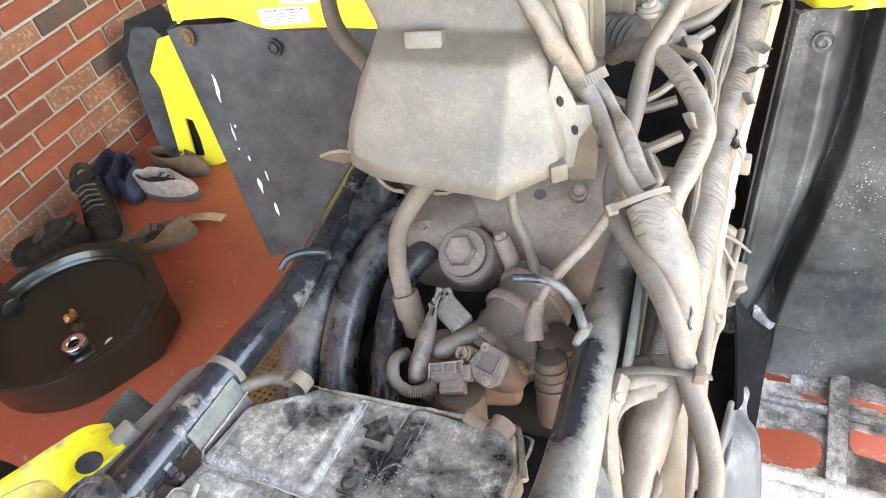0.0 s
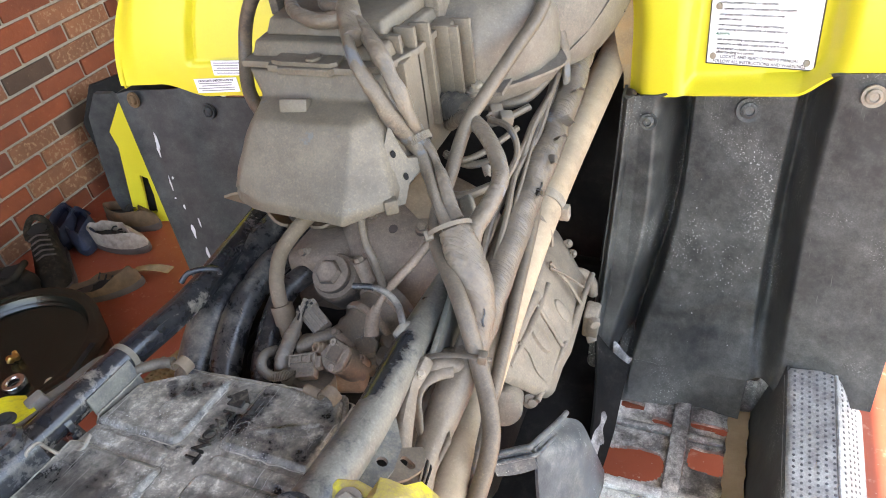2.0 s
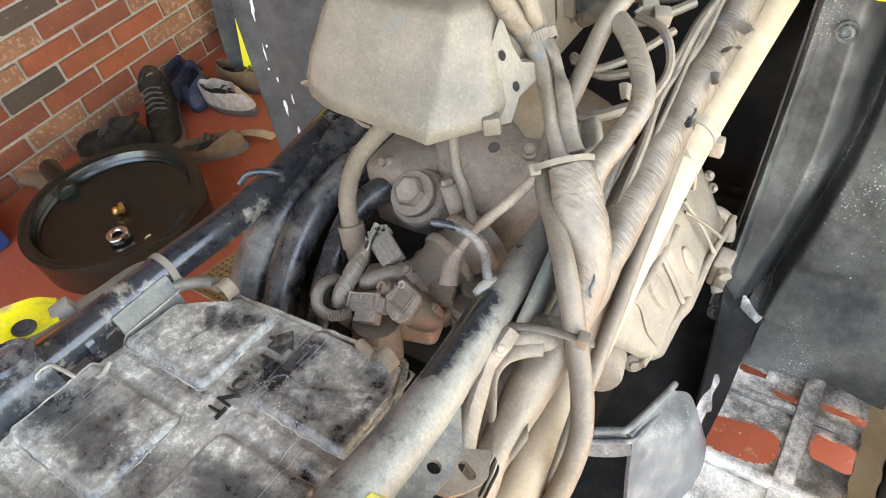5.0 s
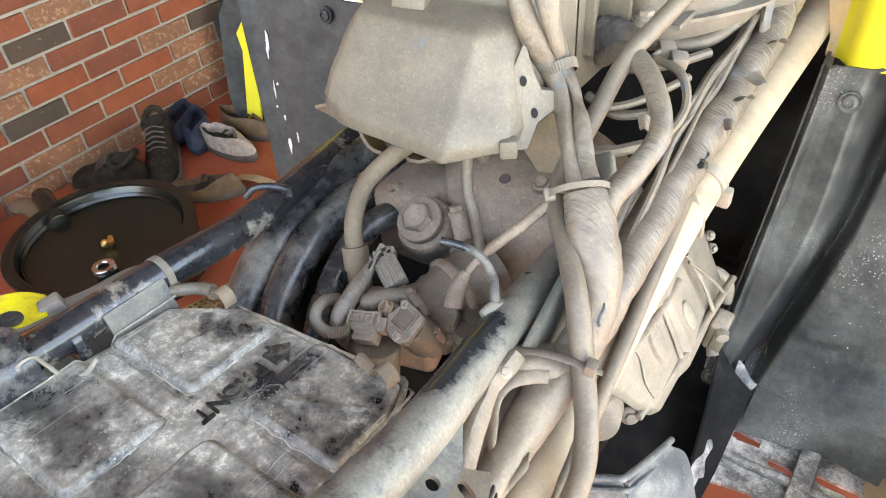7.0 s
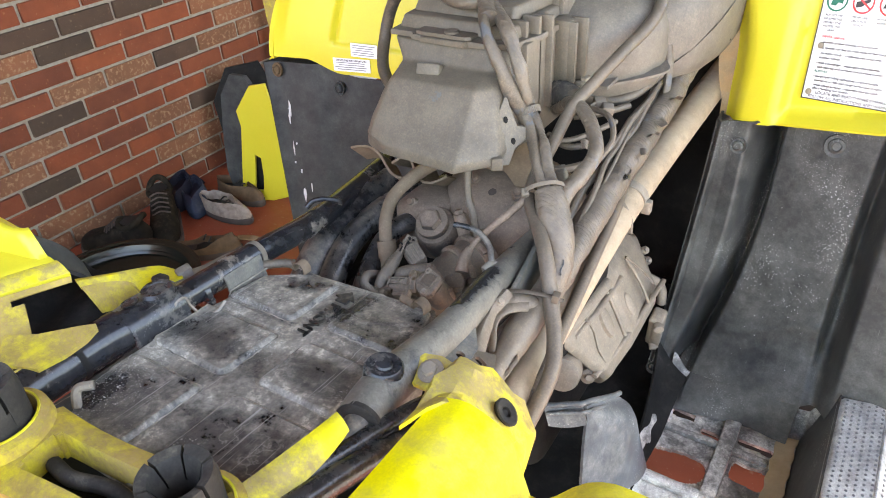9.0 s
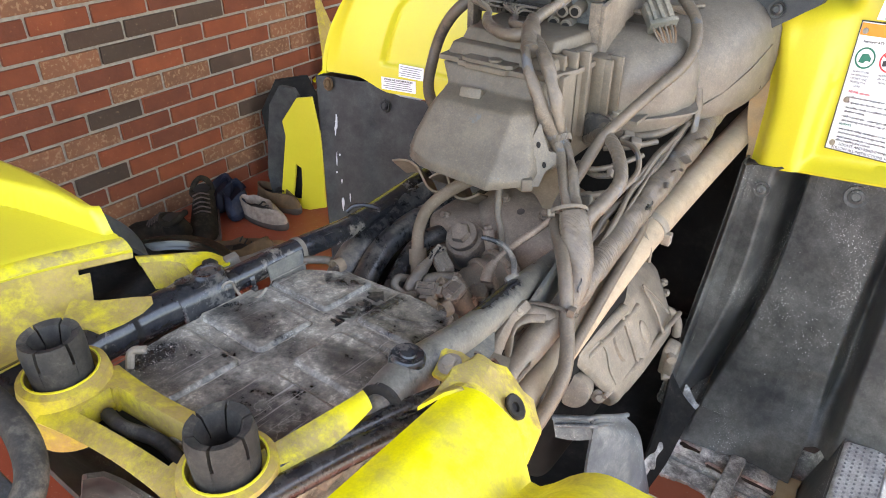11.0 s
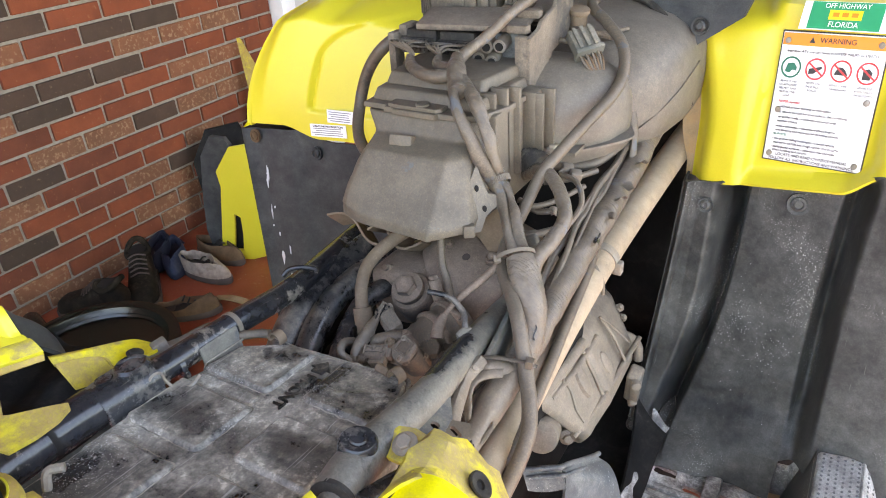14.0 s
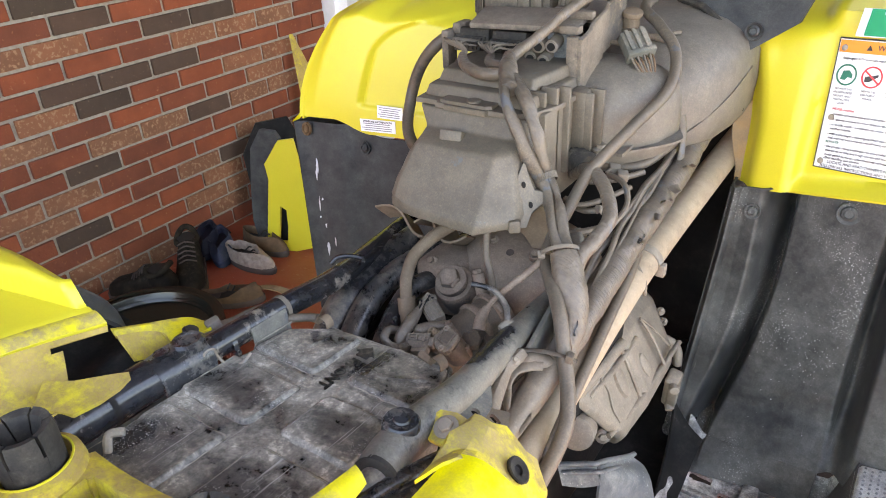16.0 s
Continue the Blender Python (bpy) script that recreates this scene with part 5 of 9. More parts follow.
tube(bm, [(0.020, 0.392, 1.106), (0.0290, 0.3820, 1.1020), (0.0588, 0.3548, 1.086), (0.0768, 0.3457, 1.060), (0.0858, 0.3460, 1.030), (0.0900, 0.3540, 1.003), (0.106, 0.342, 0.987), (0.120, 0.324, 0.975), (0.130, 0.310, 0.962), (0.141, 0.298, 0.953)], [0.0086, 0.0090, 0.0090, 0.0086, 0.0084, 0.0084, 0.0080, 0.0084], 26, 18, seed=2, crump=0.55, flat=0.66, twist=-20)
part("loom_branch", bm, M_WRAP, loom, "blue-grey flexible conduit")
bm = bmesh.new()
q0, q1 = V(0.0850, 0.3535, 1.005), V(0.0905, 0.3495, 0.997)
CMX = towards(q0, q1 - q0) @ Matrix.Diagonal((0.74, 1.06, 1, 1))
loft(bm, [[CMX @ V((r + 0.0007 * (k % 2)) * math.cos(math.pi * k / 36), (r + 0.0007 * (k % 2)) * math.sin(math.pi * k / 36), z) for k in range(72)] for r, z in ((0.0148, 0.001), (0.0156, 0.0012), (0.0156, 0.0084), (0.0148, 0.0086))], cap=False)
part("hose_clamp", bm, M_TIE, loom, "ribbed steel hose clamp")
bm = bmesh.new()
tube(bm, [(0.142, 0.288, 0.950), (0.152, 0.278, 0.938), (0.163, 0.266, 0.921), (0.172, 0.256, 0.903), (0.175, 0.242, 0.884), (0.170, 0.215, 0.862)], [0.0150, 0.0172, 0.0178, 0.0165, 0.0150, 0.0150], 30, 26, seed=5, flat=0.8, tape=0.02, turns=55, wrink=0.06, crump=0.2)
part("taped_section", bm, M_WRAP, loom, "tape-wrapped bundle")
bm = bmesh.new()
tube(bm, [(0.184, 0.80, 1.0), (0.179, 0.66, 0.972), (0.181, 0.58, 0.957), (0.178, 0.49, 0.935), (0.174, 0.40, 0.911), (0.173, 0.32, 0.892), (0.174, 0.26, 0.876), (0.172, 0.21, 0.862)], [0.0130, 0.0145, 0.0165, 0.0172, 0.0172, 0.0165, 0.0150], 30, 30, seed=7, tape=0.012, turns=30, wrink=0.07, crump=0.3)
part("taped_section", bm, M_WRAP, loom, "tape-wrapped bundle along the frame")
bm = bmesh.new()
tube(bm, [(0.174, 0.235, 0.868), (0.172, 0.205, 0.861), (0.170, 0.185, 0.856), (0.168, 0.160, 0.848), (0.167, 0.135, 0.842), (0.168, 0.105, 0.836), (0.174, 0.06, 0.828), (0.18, -0.02, 0.815)], [0.0150, 0.0162, 0.0160, 0.0140, 0.0132, 0.0130, 0.0130], 30, 16, seed=12, wrink=0.05, crump=0.25)
part("taped_section", bm, M_SLEEVE, loom, "smooth tape sleeve hanging below the tie")
bm = bmesh.new()
tube(bm, [(0.1400, 0.1830, 0.8720), (0.1490, 0.1890, 0.8740), (0.1590, 0.1950, 0.8735), (0.1680, 0.1990, 0.8690), (0.1760, 0.200, 0.860)], [0.0075, 0.0092, 0.0098, 0.0105, 0.0090], 26, 16, seed=15, tape=0.03, turns=60, wrink=0.16, crump=0.35)
part("loom_branch", bm, M_SLEEVE, loom, "short branch wrapped in creased tape")
bm = bmesh.new()
tube(bm, [(0.1700, 0.1900, 0.8740), (0.1600, 0.1845, 0.8750), (0.1510, 0.1760, 0.8730), (0.1465, 0.1660, 0.8690), (0.1475, 0.1560, 0.8630), (0.1530, 0.1460, 0.8560), (0.1580, 0.1380, 0.848)], [0.0060, 0.0066, 0.0058, 0.0062, 0.0070, 0.0066], 20, 14, seed=18, flat=0.45, twist=22, wrink=0.08, crump=0.3)
part("loom_branch", bm, M_SLEEVE, loom, "twisted flat loop of tape")
bm = bmesh.new()
sheet(bm, lambda u, v: V(0.1790 + 0.006 * u - 0.004 * v, 0.150 - 0.012 * u - 0.018 * v, 0.8480 + 0.003 * math.sin(3 * u) - 0.006 * v), 6, 8, 0.0008)
part("torn_tape", bm, M_SLEEVE, loom, "loose flap of tape")
for k in range(4):
    bm = bmesh.new()
    tube(bm, [(0.171 + 0.002 * k, 0.118 - 0.002 * k, 0.849), (0.173 + 0.002 * k, 0.108, 0.853 - 0.001 * k), (0.174 + 0.0018 * k, 0.098, 0.848), (0.173 + 0.002 * k, 0.085, 0.842)], 0.0011, 6, 5)
    part("wire", bm, M_DARK if k % 2 else M_PLUG, loom)
bm = bmesh.new()
tube(bm, [(0.085, 0.43, 0.975), (0.105, 0.415, 0.992), (0.127, 0.398, 0.999), (0.153, 0.372, 0.990), (0.169, 0.346, 0.973), (0.164, 0.322, 0.956), (0.156, 0.298, 0.943), (0.158, 0.274, 0.925)], [0.0072, 0.0078, 0.0078, 0.0080, 0.0085, 0.0095, 0.0100], 24, 22, seed=9, tape=0.03, turns=55, wrink=0.05, crump=0.2)
part("taped_section", bm, M_WRAP, loom)
bm = bmesh.new()
tube(bm, [(0.070, 0.447, 0.985), (0.088, 0.437, 0.992), (0.108, 0.425, 0.992)], 0.0155, 18, 8, ridge=0.09)
part("corrugated_sleeve", bm, M_RUBBER, loom, "black corrugated sleeve")
bm = bmesh.new()
tube(bm, [(0.174, 0.215, 0.862), (0.150, 0.205, 0.862), (0.136, 0.190, 0.856), (0.128, 0.17, 0.83)], [0.013, 0.0125, 0.011, 0.0095], 24, 22, seed=11, tape=0.03, turns=55, wrink=0.08, crump=0.2)
part("loom_branch", bm, M_WRAP, loom)
bm = bmesh.new()
tube(bm, [(0.168, 0.205, 0.858), (0.155, 0.185, 0.852), (0.147, 0.165, 0.838), (0.150, 0.14, 0.82), (0.16, 0.12, 0.81)], 0.0065, 10)
part("loom_branch", bm, M_HOSE, loom)


for a, b, w in ((V(0.1790, 0.2470, 0.9000), V(0.1835, 0.2360, 0.8870), 0.005), (V(0.1860, 0.4180, 0.9225), V(0.1880, 0.4000, 0.9180), 0.004)):
    bm = bmesh.new()
    sheet(bm, lambda u, v: a.lerp(b, v) + V(0.004 * (u - 0.5) + 0.0015 * math.sin(6 * v), -w * (u - 0.5), w * 1.2 * (u - 0.5)), 6, 6, 0.0012)
    part("torn_tape", bm, M_DUCT, loom, "torn strip of black tape")


rt = random.Random(12)
for p, ax, w, l, mt in ((V(0.192, 0.445, 0.934), V(0.2, -0.9, -0.3), 0.010, 0.016, M_WRAP), (V(0.194, 0.470, 0.944), V(0.5, -0.6, 0.2), 0.014, 0.016, M_WRAP), (V(0.192, 0.500, 0.951), V(0.6, -0.4, -0.5), 0.014, 0.014, M_WRAP),
                        (V(0.194, 0.545, 0.962), V(0.5, -0.7, 0.3), 0.016, 0.018, M_WRAP), (V(0.160, 0.335, 0.986), V(0.3, -0.8, -0.4), 0.008, 0.014, M_WRAP), (V(0.188, 0.400, 0.921), V(0.3, -0.9, -0.2), 0.009, 0.014, M_DUCT)):
    ax = ax.normalized()
    sd = ax.cross(V(0.35, -0.45, 0.82)).normalized()
    up = sd.cross(ax)
    k = rt.uniform(0.5, 1.0)
    bm = bmesh.new()
    sheet(bm, lambda u, v: p + ax * (l * (u - 0.3)) + sd * (w * (v - 0.5) * (1 - 0.6 * u * abs(math.sin(5 * v + k)))) + up * (0.003 + 0.007 * k * u * u - 0.010 * (v - 0.5) ** 2), 6, 8, 0.0006)
    part("torn_tape", bm, mt, loom, "loose curled end of tape")


def tie(parent, p, axis, r, tail, mat=M_TIE):
    bm = bmesh.new()
    m = towards(Vector(p), axis)
    lathe(bm, [(r, -0.0021), (r + 0.0011, -0.0021), (r + 0.0011, 0.0021), (r, 0.0021)], m, 30, cap=False)
    a = math.radians(tail)
    box(bm, (r * math.cos(a), r * math.sin(a), 0), (0.008, 0.008, 0.0085), (0, 0, tail), bev=0.0012, m=m)
    part("cable_tie", bm, mat, parent, "grey nylon cable tie")


tie(loom, (0.137, 0.290, 0.948), (0.45, -0.55, -0.6), 0.0205, 185)
bm = bmesh.new()
tube(bm, [(0.1400, 0.1885, 0.8840), (0.158, 0.1940, 0.8870), (0.1760, 0.1975, 0.8880), (0.1960, 0.1995, 0.8880)], 0.0032, 8, 5, flat=0.40)
box(bm, (0.1945, 0.1995, 0.8885), (0.0075, 0.0095, 0.0095), (0, 10, 10), bev=0.001)
tube(bm, [(0.1960, 0.1995, 0.8880), (0.2020, 0.2010, 0.8860)], 0.0024, 8, 3, flat=0.5)
part("cable_tie", bm, M_HOSE, loom, "long brown nylon cable tie")

cable = part("control_cable", tube(bmesh.new(), [(0.085, 0.76, 1.165), (0.098, 0.70, 1.158), (0.088, 0.63, 1.142), (0.120, 0.598, 1.126), (0.153, 0.568, 1.103), (0.166, 0.52, 1.072), (0.150, 0.455, 1.044), (0.134, 0.42, 1.020), (0.121, 0.39, 0.998), (0.119, 0.345, 0.971), (0.114, 0.312, 0.944), (0.124, 0.284, 0.931), (0.151, 0.250, 0.923), (0.172, 0.223, 0.911), (0.189, 0.202, 0.876), (0.206, 0.175, 0.852), (0.213, 0.150, 0.833), (0.208, 0.11, 0.80), (0.195, 0.06, 0.76)], [0.0072, 0.0072, 0.0072, 0.007, 0.007, 0.0074, 0.008, 0.008, 0.008], 14, 7), M_HOSE, quad, "long dusty control cable")
bm = bmesh.new()
tube(bm, [(0.160, 0.50, 0.868), (0.168, 0.46, 0.876), (0.175, 0.42, 0.868), (0.184, 0.33, 0.853), (0.192, 0.25, 0.838), (0.197, 0.17, 0.82), (0.192, 0.08, 0.80)], 0.0066, 12, 6)
part("thin_cable", bm, M_HOSE, cable)
rc = random.Random(17)
for o, r in ((0.0, 0.0046), (0.008, 0.0026), (0.013, 0.0036), (0.021, 0.0022), (0.017, 0.0018)):
    bm = bmesh.new()
    g = [V(rc.uniform(-0.006, 0.006), 0, rc.uniform(-0.006, 0.006)) for _ in range(6)]
    tube(bm, [V(0.158 + o * 0.4, 0.60, 0.985 - o * 0.2) + g[0], V(0.163 + o * 0.5, 0.53, 0.972 - o * 0.3) + g[1], V(0.160 + o * 0.6, 0.47, 0.955 - o * 0.3) + g[2], V(0.159 + o * 0.6, 0.41, 0.935 - o * 0.3) + g[3], V(0.158 + o * 0.7, 0.36, 0.918 - o * 0.3) + g[4], V(0.157 + o, 0.30, 0.900)], r, 9, 6)
    part("thin_cable", bm, M_HOSE if r > 0.002 else M_RUBBER, cable)
bm = bmesh.new()
tube(bm, [(0.098, 0.50, 0.975), (0.125, 0.488, 0.972), (0.150, 0.505, 0.975), (0.165, 0.55, 0.985), (0.172, 0.62, 0.99)], 0.006, 12)
part("thin_cable", bm, M_HOSE, cable)
for k, pts in enumerate((((0.09, 0.40, 0.955), (0.11, 0.40, 0.952), (0.13, 0.42, 0.955), (0.15, 0.46, 0.96)), ((0.08, 0.42, 0.945), (0.11, 0.41, 0.94), (0.14, 0.42, 0.945)), ((0.09, 0.37, 0.935), (0.12, 0.36, 0.935), (0.15, 0.38, 0.94)), ((0.13, 0.43, 0.985), (0.155, 0.42, 0.982), (0.168, 0.40, 0.965), (0.16, 0.37, 0.945)), ((0.10, 0.45, 0.96), (0.13, 0.46, 0.966), (0.155, 0.49, 0.97)))):
    bm = bmesh.new()
    tube(bm, pts, 0.0035 + 0.0006 * (k % 3), 8, 6)
    part("thin_cable", bm, M_HOSE, cable)
bm = bmesh.new()
box(bm, (0.130, 0.350, 0.930), (0.016, 0.042, 0.012), (10, -20, 25), bev=0.004, seg=3)
part("grey_connector", bm, M_PLATE, cable, "grey plastic connector")
for c in ((0.132, 0.447, 0.985), (0.145, 0.44, 0.982)):
    bm = bmesh.new()
    box(bm, c, (0.014, 0.014, 0.012), (10, 10, 30), bev=0.002)
    tube(bm, [c, (c[0] - 0.012, c[1] + 0.004, c[2] + 0.006), (c[0] - 0.018, c[1] - 0.008, c[2] + 0.004)], 0.0018, 6)
    part("cable_tie", bm, M_TIE, cable)
bm = bmesh.new()
tube(bm, [(-0.13, 0.62, 1.11), (-0.175, 0.585, 1.098), (-0.207, 0.56, 1.078), (-0.238, 0.555, 1.04), (-0.256, 0.55, 0.99), (-0.235, 0.51, 0.95), (-0.17, 0.46, 0.93)], 0.0092, 14, 7)
part("breather_hose", bm, M_HOSE, cable, "dusty black breather hose")
bm = bmesh.new()
box(bm, (0.146, 0.245, 0.868), (0.006, 0.10, 0.060), (14, 0, 4), bev=0.002)
part("side_plate", bm, M_PLATE, cable, "greenish-grey plate under the frame tube")

# engine
bm = bmesh.new()
loft(bm, [[V(0.050 + r * 1.02 * math.cos(a), 0.395 + r * 0.95 * math.sin(a), z - 0.05 * r * math.cos(a)) for a in [2 * math.pi * i / 36 for i in range(36)]] for r, z in ((0.100, 0.76), (0.100, 0.82), (0.096, 0.850), (0.086, 0.875), (0.070, 0.891), (0.045, 0.902), (0.015, 0.906))])
engine = part("engine", bm, M_ENGINE, quad, "dust-caked engine with brown-grey castings", sharp=50)
# three low black boxes, unseen, added against floor bounce; the last is a casting
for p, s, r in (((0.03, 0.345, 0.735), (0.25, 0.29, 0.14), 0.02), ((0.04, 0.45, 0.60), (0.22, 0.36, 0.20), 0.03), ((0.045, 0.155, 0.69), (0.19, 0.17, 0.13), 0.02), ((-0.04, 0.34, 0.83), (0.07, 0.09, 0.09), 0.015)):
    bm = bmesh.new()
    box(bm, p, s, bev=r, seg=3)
    part("crankcase_and_light_block", bm, M_DARK if p[2] < 0.8 else M_ENGINE, engine)
HX, HA = V(-0.008, 0.2855, 0.8695), V(0.0, -0.55, 0.83)
bm = bmesh.new()
lathe(bm, [(0.027, -0.05), (0.0265, -0.014), (0.0245, -0.011), (0.0195, -0.0105), (0.0195, -0.0062), (0.0208, -0.006), (0.0208, -0.001), (0.0200, 0.0), (0.014, 0.0005)], towards(HX, HA), 40)
part("cam_cap", bm, M_ENGINE, engine)
bm = bmesh.new()
HM = towards(HX, HA)
hexa = [(0.0138 * math.cos(k * math.pi / 3 + 0.2), 0.0138 * math.sin(k * math.pi / 3 + 0.2)) for k in range(6)]
loft(bm, [[HM @ V(x * w, y * w, z) for x, y in hexa] for w, z in ((1, 0), (1, 0.0070), (0.93, 0.0082))], cap=False)
loft(bm, [[HM @ V((hexa[k // 4][0] * (1 - k % 4 / 4) + hexa[(k // 4 + 1) % 6][0] * (k % 4 / 4)) * (0.93 * a) + 0.0100 * (1 - a) * math.cos(k * math.pi / 12 + 0.2), (hexa[k // 4][1] * (1 - k % 4 / 4) + hexa[(k // 4 + 1) % 6][1] * (k % 4 / 4)) * (0.93 * a) + 0.0100 * (1 - a) * math.sin(k * math.pi / 12 + 0.2), 0.0082) for k in range(24)] for a in (1.0, 0.0)]
     + [[HM @ V(r * math.cos(k * math.pi / 12 + 0.2), r * math.sin(k * math.pi / 12 + 0.2), z) for k in range(24)] for r, z in ((0.0094, 0.0076), (0.0070, 0.0060), (0.003, 0.0056))])
part("hex_plug", bm, M_ENGINE, engine, "large hexagonal plug")
for p, q, r in (((0.038, 0.290, 0.848), (0.0255, 0.296, 0.884), 0.0074), ((-0.045, 0.325, 0.86), (-0.05, 0.305, 0.875), 0.006), ((0.050, 0.395, 0.872), (0.056, 0.378, 0.884), 0.007), ((0.0735, 0.3520, 0.882), (0.0780, 0.3440, 0.9010), 0.0075), ((0.020, 0.365, 0.875), (0.016, 0.352, 0.902), 0.006)):
    bm = bmesh.new()
    cyl(bm, p, q, r, n=16, bev=0.001)
    bolt(bm, Vector(q), Vector(q) - Vector(p), r * 0.75, 0.005, False)
    part("engine_bolt", bm, M_ENGINE, engine)
# dark disc drawn for the shade in a small pit of the casting
bm = bmesh.new()
lathe(bm, [(0.0055, 0), (0.005, 0.0012), (0.003, 0.0008)], towards((0.046, 0.3405, 0.8958), (0.01, -0.42, 0.91)), 16)
part("cast_recess_shade", bm, M_SOLE, engine)
bm = bmesh.new()
tube(bm, [(0.038, 0.302, 0.972), (0.0435, 0.2880, 0.920), (0.0520, 0.2830, 0.900), (0.0580, 0.2795, 0.877), (0.064, 0.272, 0.85)], 0.0044, 12)
part("vent_pipe", bm, M_HOSE, engine)
bm = bmesh.new()
tube(bm, [(0.0805, 0.2095, 0.8735), (0.0790, 0.2137, 0.8779), (0.0770, 0.2225, 0.8830), (0.0775, 0.2280, 0.8865)], [0.0070, 0.0070, 0.0068, 0.0054], 18, 6, wob=0.06, crump=0.3)
cyl(bm, (0.0776, 0.2275, 0.8862), (0.0786, 0.2325, 0.8896), 0.0052, 0.0046, n=14, bev=0.0006)
tube(bm, [(0.0786, 0.2320, 0.8890), (0.0818, 0.2404, 0.8958), (0.0880, 0.2491, 0.9036)], 0.0031, 12, 5)
tube(bm, [(0.0875, 0.2485, 0.9030), (0.0955, 0.2570, 0.9114), (0.1037, 0.2648, 0.9192), (0.113, 0.280, 0.929), (0.122, 0.297, 0.940)], 0.0043, 14, 5)
part("spark_lead", bm, M_ENGINE, engine, "spark plug boot and lead")
IB = towards((0.044, 0.236, 0.836), (0.35, 0.93, 0.10))
bm = bmesh.new()
lathe(bm, [(0.0245, -0.030), (0.0250, -0.012), (0.0238, -0.006), (0.0262, 0.0), (0.0250, 0.006), (0.0275, 0.011), (0.0285, 0.026), (0.0275, 0.030), (0.030, 0.034), (0.031, 0.055)], IB, 40)
boot = part("intake_boot", bm, M_HOSE, engine, "ribbed rubber intake boot", sharp=50)
for z, r in ((-0.020, 0.0262), (0.017, 0.0298), (0.040, 0.0325)):
    bm = bmesh.new()
    loft(bm, [[IB @ V(q * math.cos(k * math.pi / 24), q * math.sin(k * math.pi / 24), z + w) for k in range(48)] for q, w in ((r - 0.003, -0.0036), (r + 0.0012, -0.0034), (r + 0.0018, 0.0), (r + 0.0012, 0.0034), (r - 0.003, 0.0036))], cap=False)
    box(bm, (r + 0.001, 0.004, z), (0.006, 0.010, 0.006), bev=0.001, m=IB @ pose(0, 0, 0, 0, 0, 120))
    part("hose_clamp", bm, M_ENGINE, boot, "dusty steel band clamp")
for p, q, r in (((0.078, 0.232, 0.80), (0.088, 0.240, 0.842), 0.017), ((0.090, 0.205, 0.78), (0.088, 0.2185, 0.846), 0.0125)):
    bm = bmesh.new()
    cyl(bm, p, q, r, n=22, bev=0.002)
    for k in range(3):
        cyl(bm, V(*p).lerp(V(*q), 0.55 + 0.14 * k), V(*p).lerp(V(*q), 0.59 + 0.14 * k), r + 0.0012, n=22, bev=0.0004)
    part("intake_joint", bm, M_HOSE, engine, "dusty ribbed rubber joint")

# throttle body with its plugs
bm = bmesh.new()
box(bm, (0.03, 0.205, 0.828), (0.075, 0.055, 0.036), (0, 0, 15), bev=0.008, seg=3)
throttle = part("throttle_body", bm, M_ENGINE, quad, "dusty throttle body with plugs and sensor")
SM = towards((0.0538, 0.1846, 0.868), (-0.12, -0.45, 0.88))
SI = SM.inverted()


def flat_at(m, pts):
    return [tuple((m @ V(*p))[:2]) for p in pts]


bm = bmesh.new()
plate_pts = flat_at(SI, ((0.0379, 0.1840, 0.8656), (0.0462, 0.1962, 0.8728), (0.0500, 0.1975, 0.8742), (0.0660, 0.1915, 0.8732), (0.0685, 0.1870, 0.8713), (0.0655, 0.1724, 0.8633), (0.0600, 0.1690, 0.8610), (0.0530, 0.1695, 0.8605), (0.0452, 0.1733, 0.8611)))
prism(bm, [(x, y) for x, y in plate_pts], 0.0050, SM @ pose(0, 0, -0.004), 0.0012)
prism(bm, [(x * 0.90, y * 0.90) for x, y in plate_pts], 0.007, SM @ pose(0, 0, -0.011), 0.001)
for c, s in (((-0.0082, 0.001, 0.0018), (0.0016, 0.0165, 0.002)), ((0.0082, 0.001, 0.0018), (0.0016, 0.0165, 0.002)), ((0, 0.0088, 0.0018), (0.0164, 0.0016, 0.002)), ((0, -0.0072, 0.0018), (0.0164, 0.0012, 0.002))):
    box(bm, c, s, bev=0.0004, m=SM)
part("position_sensor", bm, M_PLUG, throttle, "grey-tan sensor housing")
bm = bmesh.new()
box(bm, (0, 0.001, 0.0013), (0.0128, 0.0135, 0.0010), m=SM)
part("sensor_window", bm, M_HOSE, throttle, "sunken grey window")
for p in ((0.0488, 0.1940, 0.8725), (0.0556, 0.1728, 0.8624)):
    bm = bmesh.new()
    lathe(bm, [(0.0036, 0.0), (0.0036, 0.0020), (0.0030, 0.0028), (0.0017, 0.0026), (0.0016, 0.0014), (0.0004, 0.0012)], towards(p, (-0.12, -0.45, 0.88)), 16)
    part("screw", bm, M_STEEL, throttle)
bm = bmesh.new()
lathe(bm, [(0.0150, -0.040), (0.0150, -0.020), (0.0138, -0.018), (0.0138, -0.008), (0.0125, -0.006)], SM @ pose(0.002, -0.001, 0), 26)
part("sensor_barrel", bm, M_HOSE, throttle)
# flat plug with two sunken windows and a stepped latch
PM = towards((0.0250, 0.1715, 0.8615), (-0.05, -0.40, 0.9)) @ pose(0, 0, 0, 0, 0, 24)
bm = bmesh.new()
box(bm, (-0.001, 0.001, -0.0055), (0.0265, 0.0150, 0.011), bev=0.0012, m=PM)
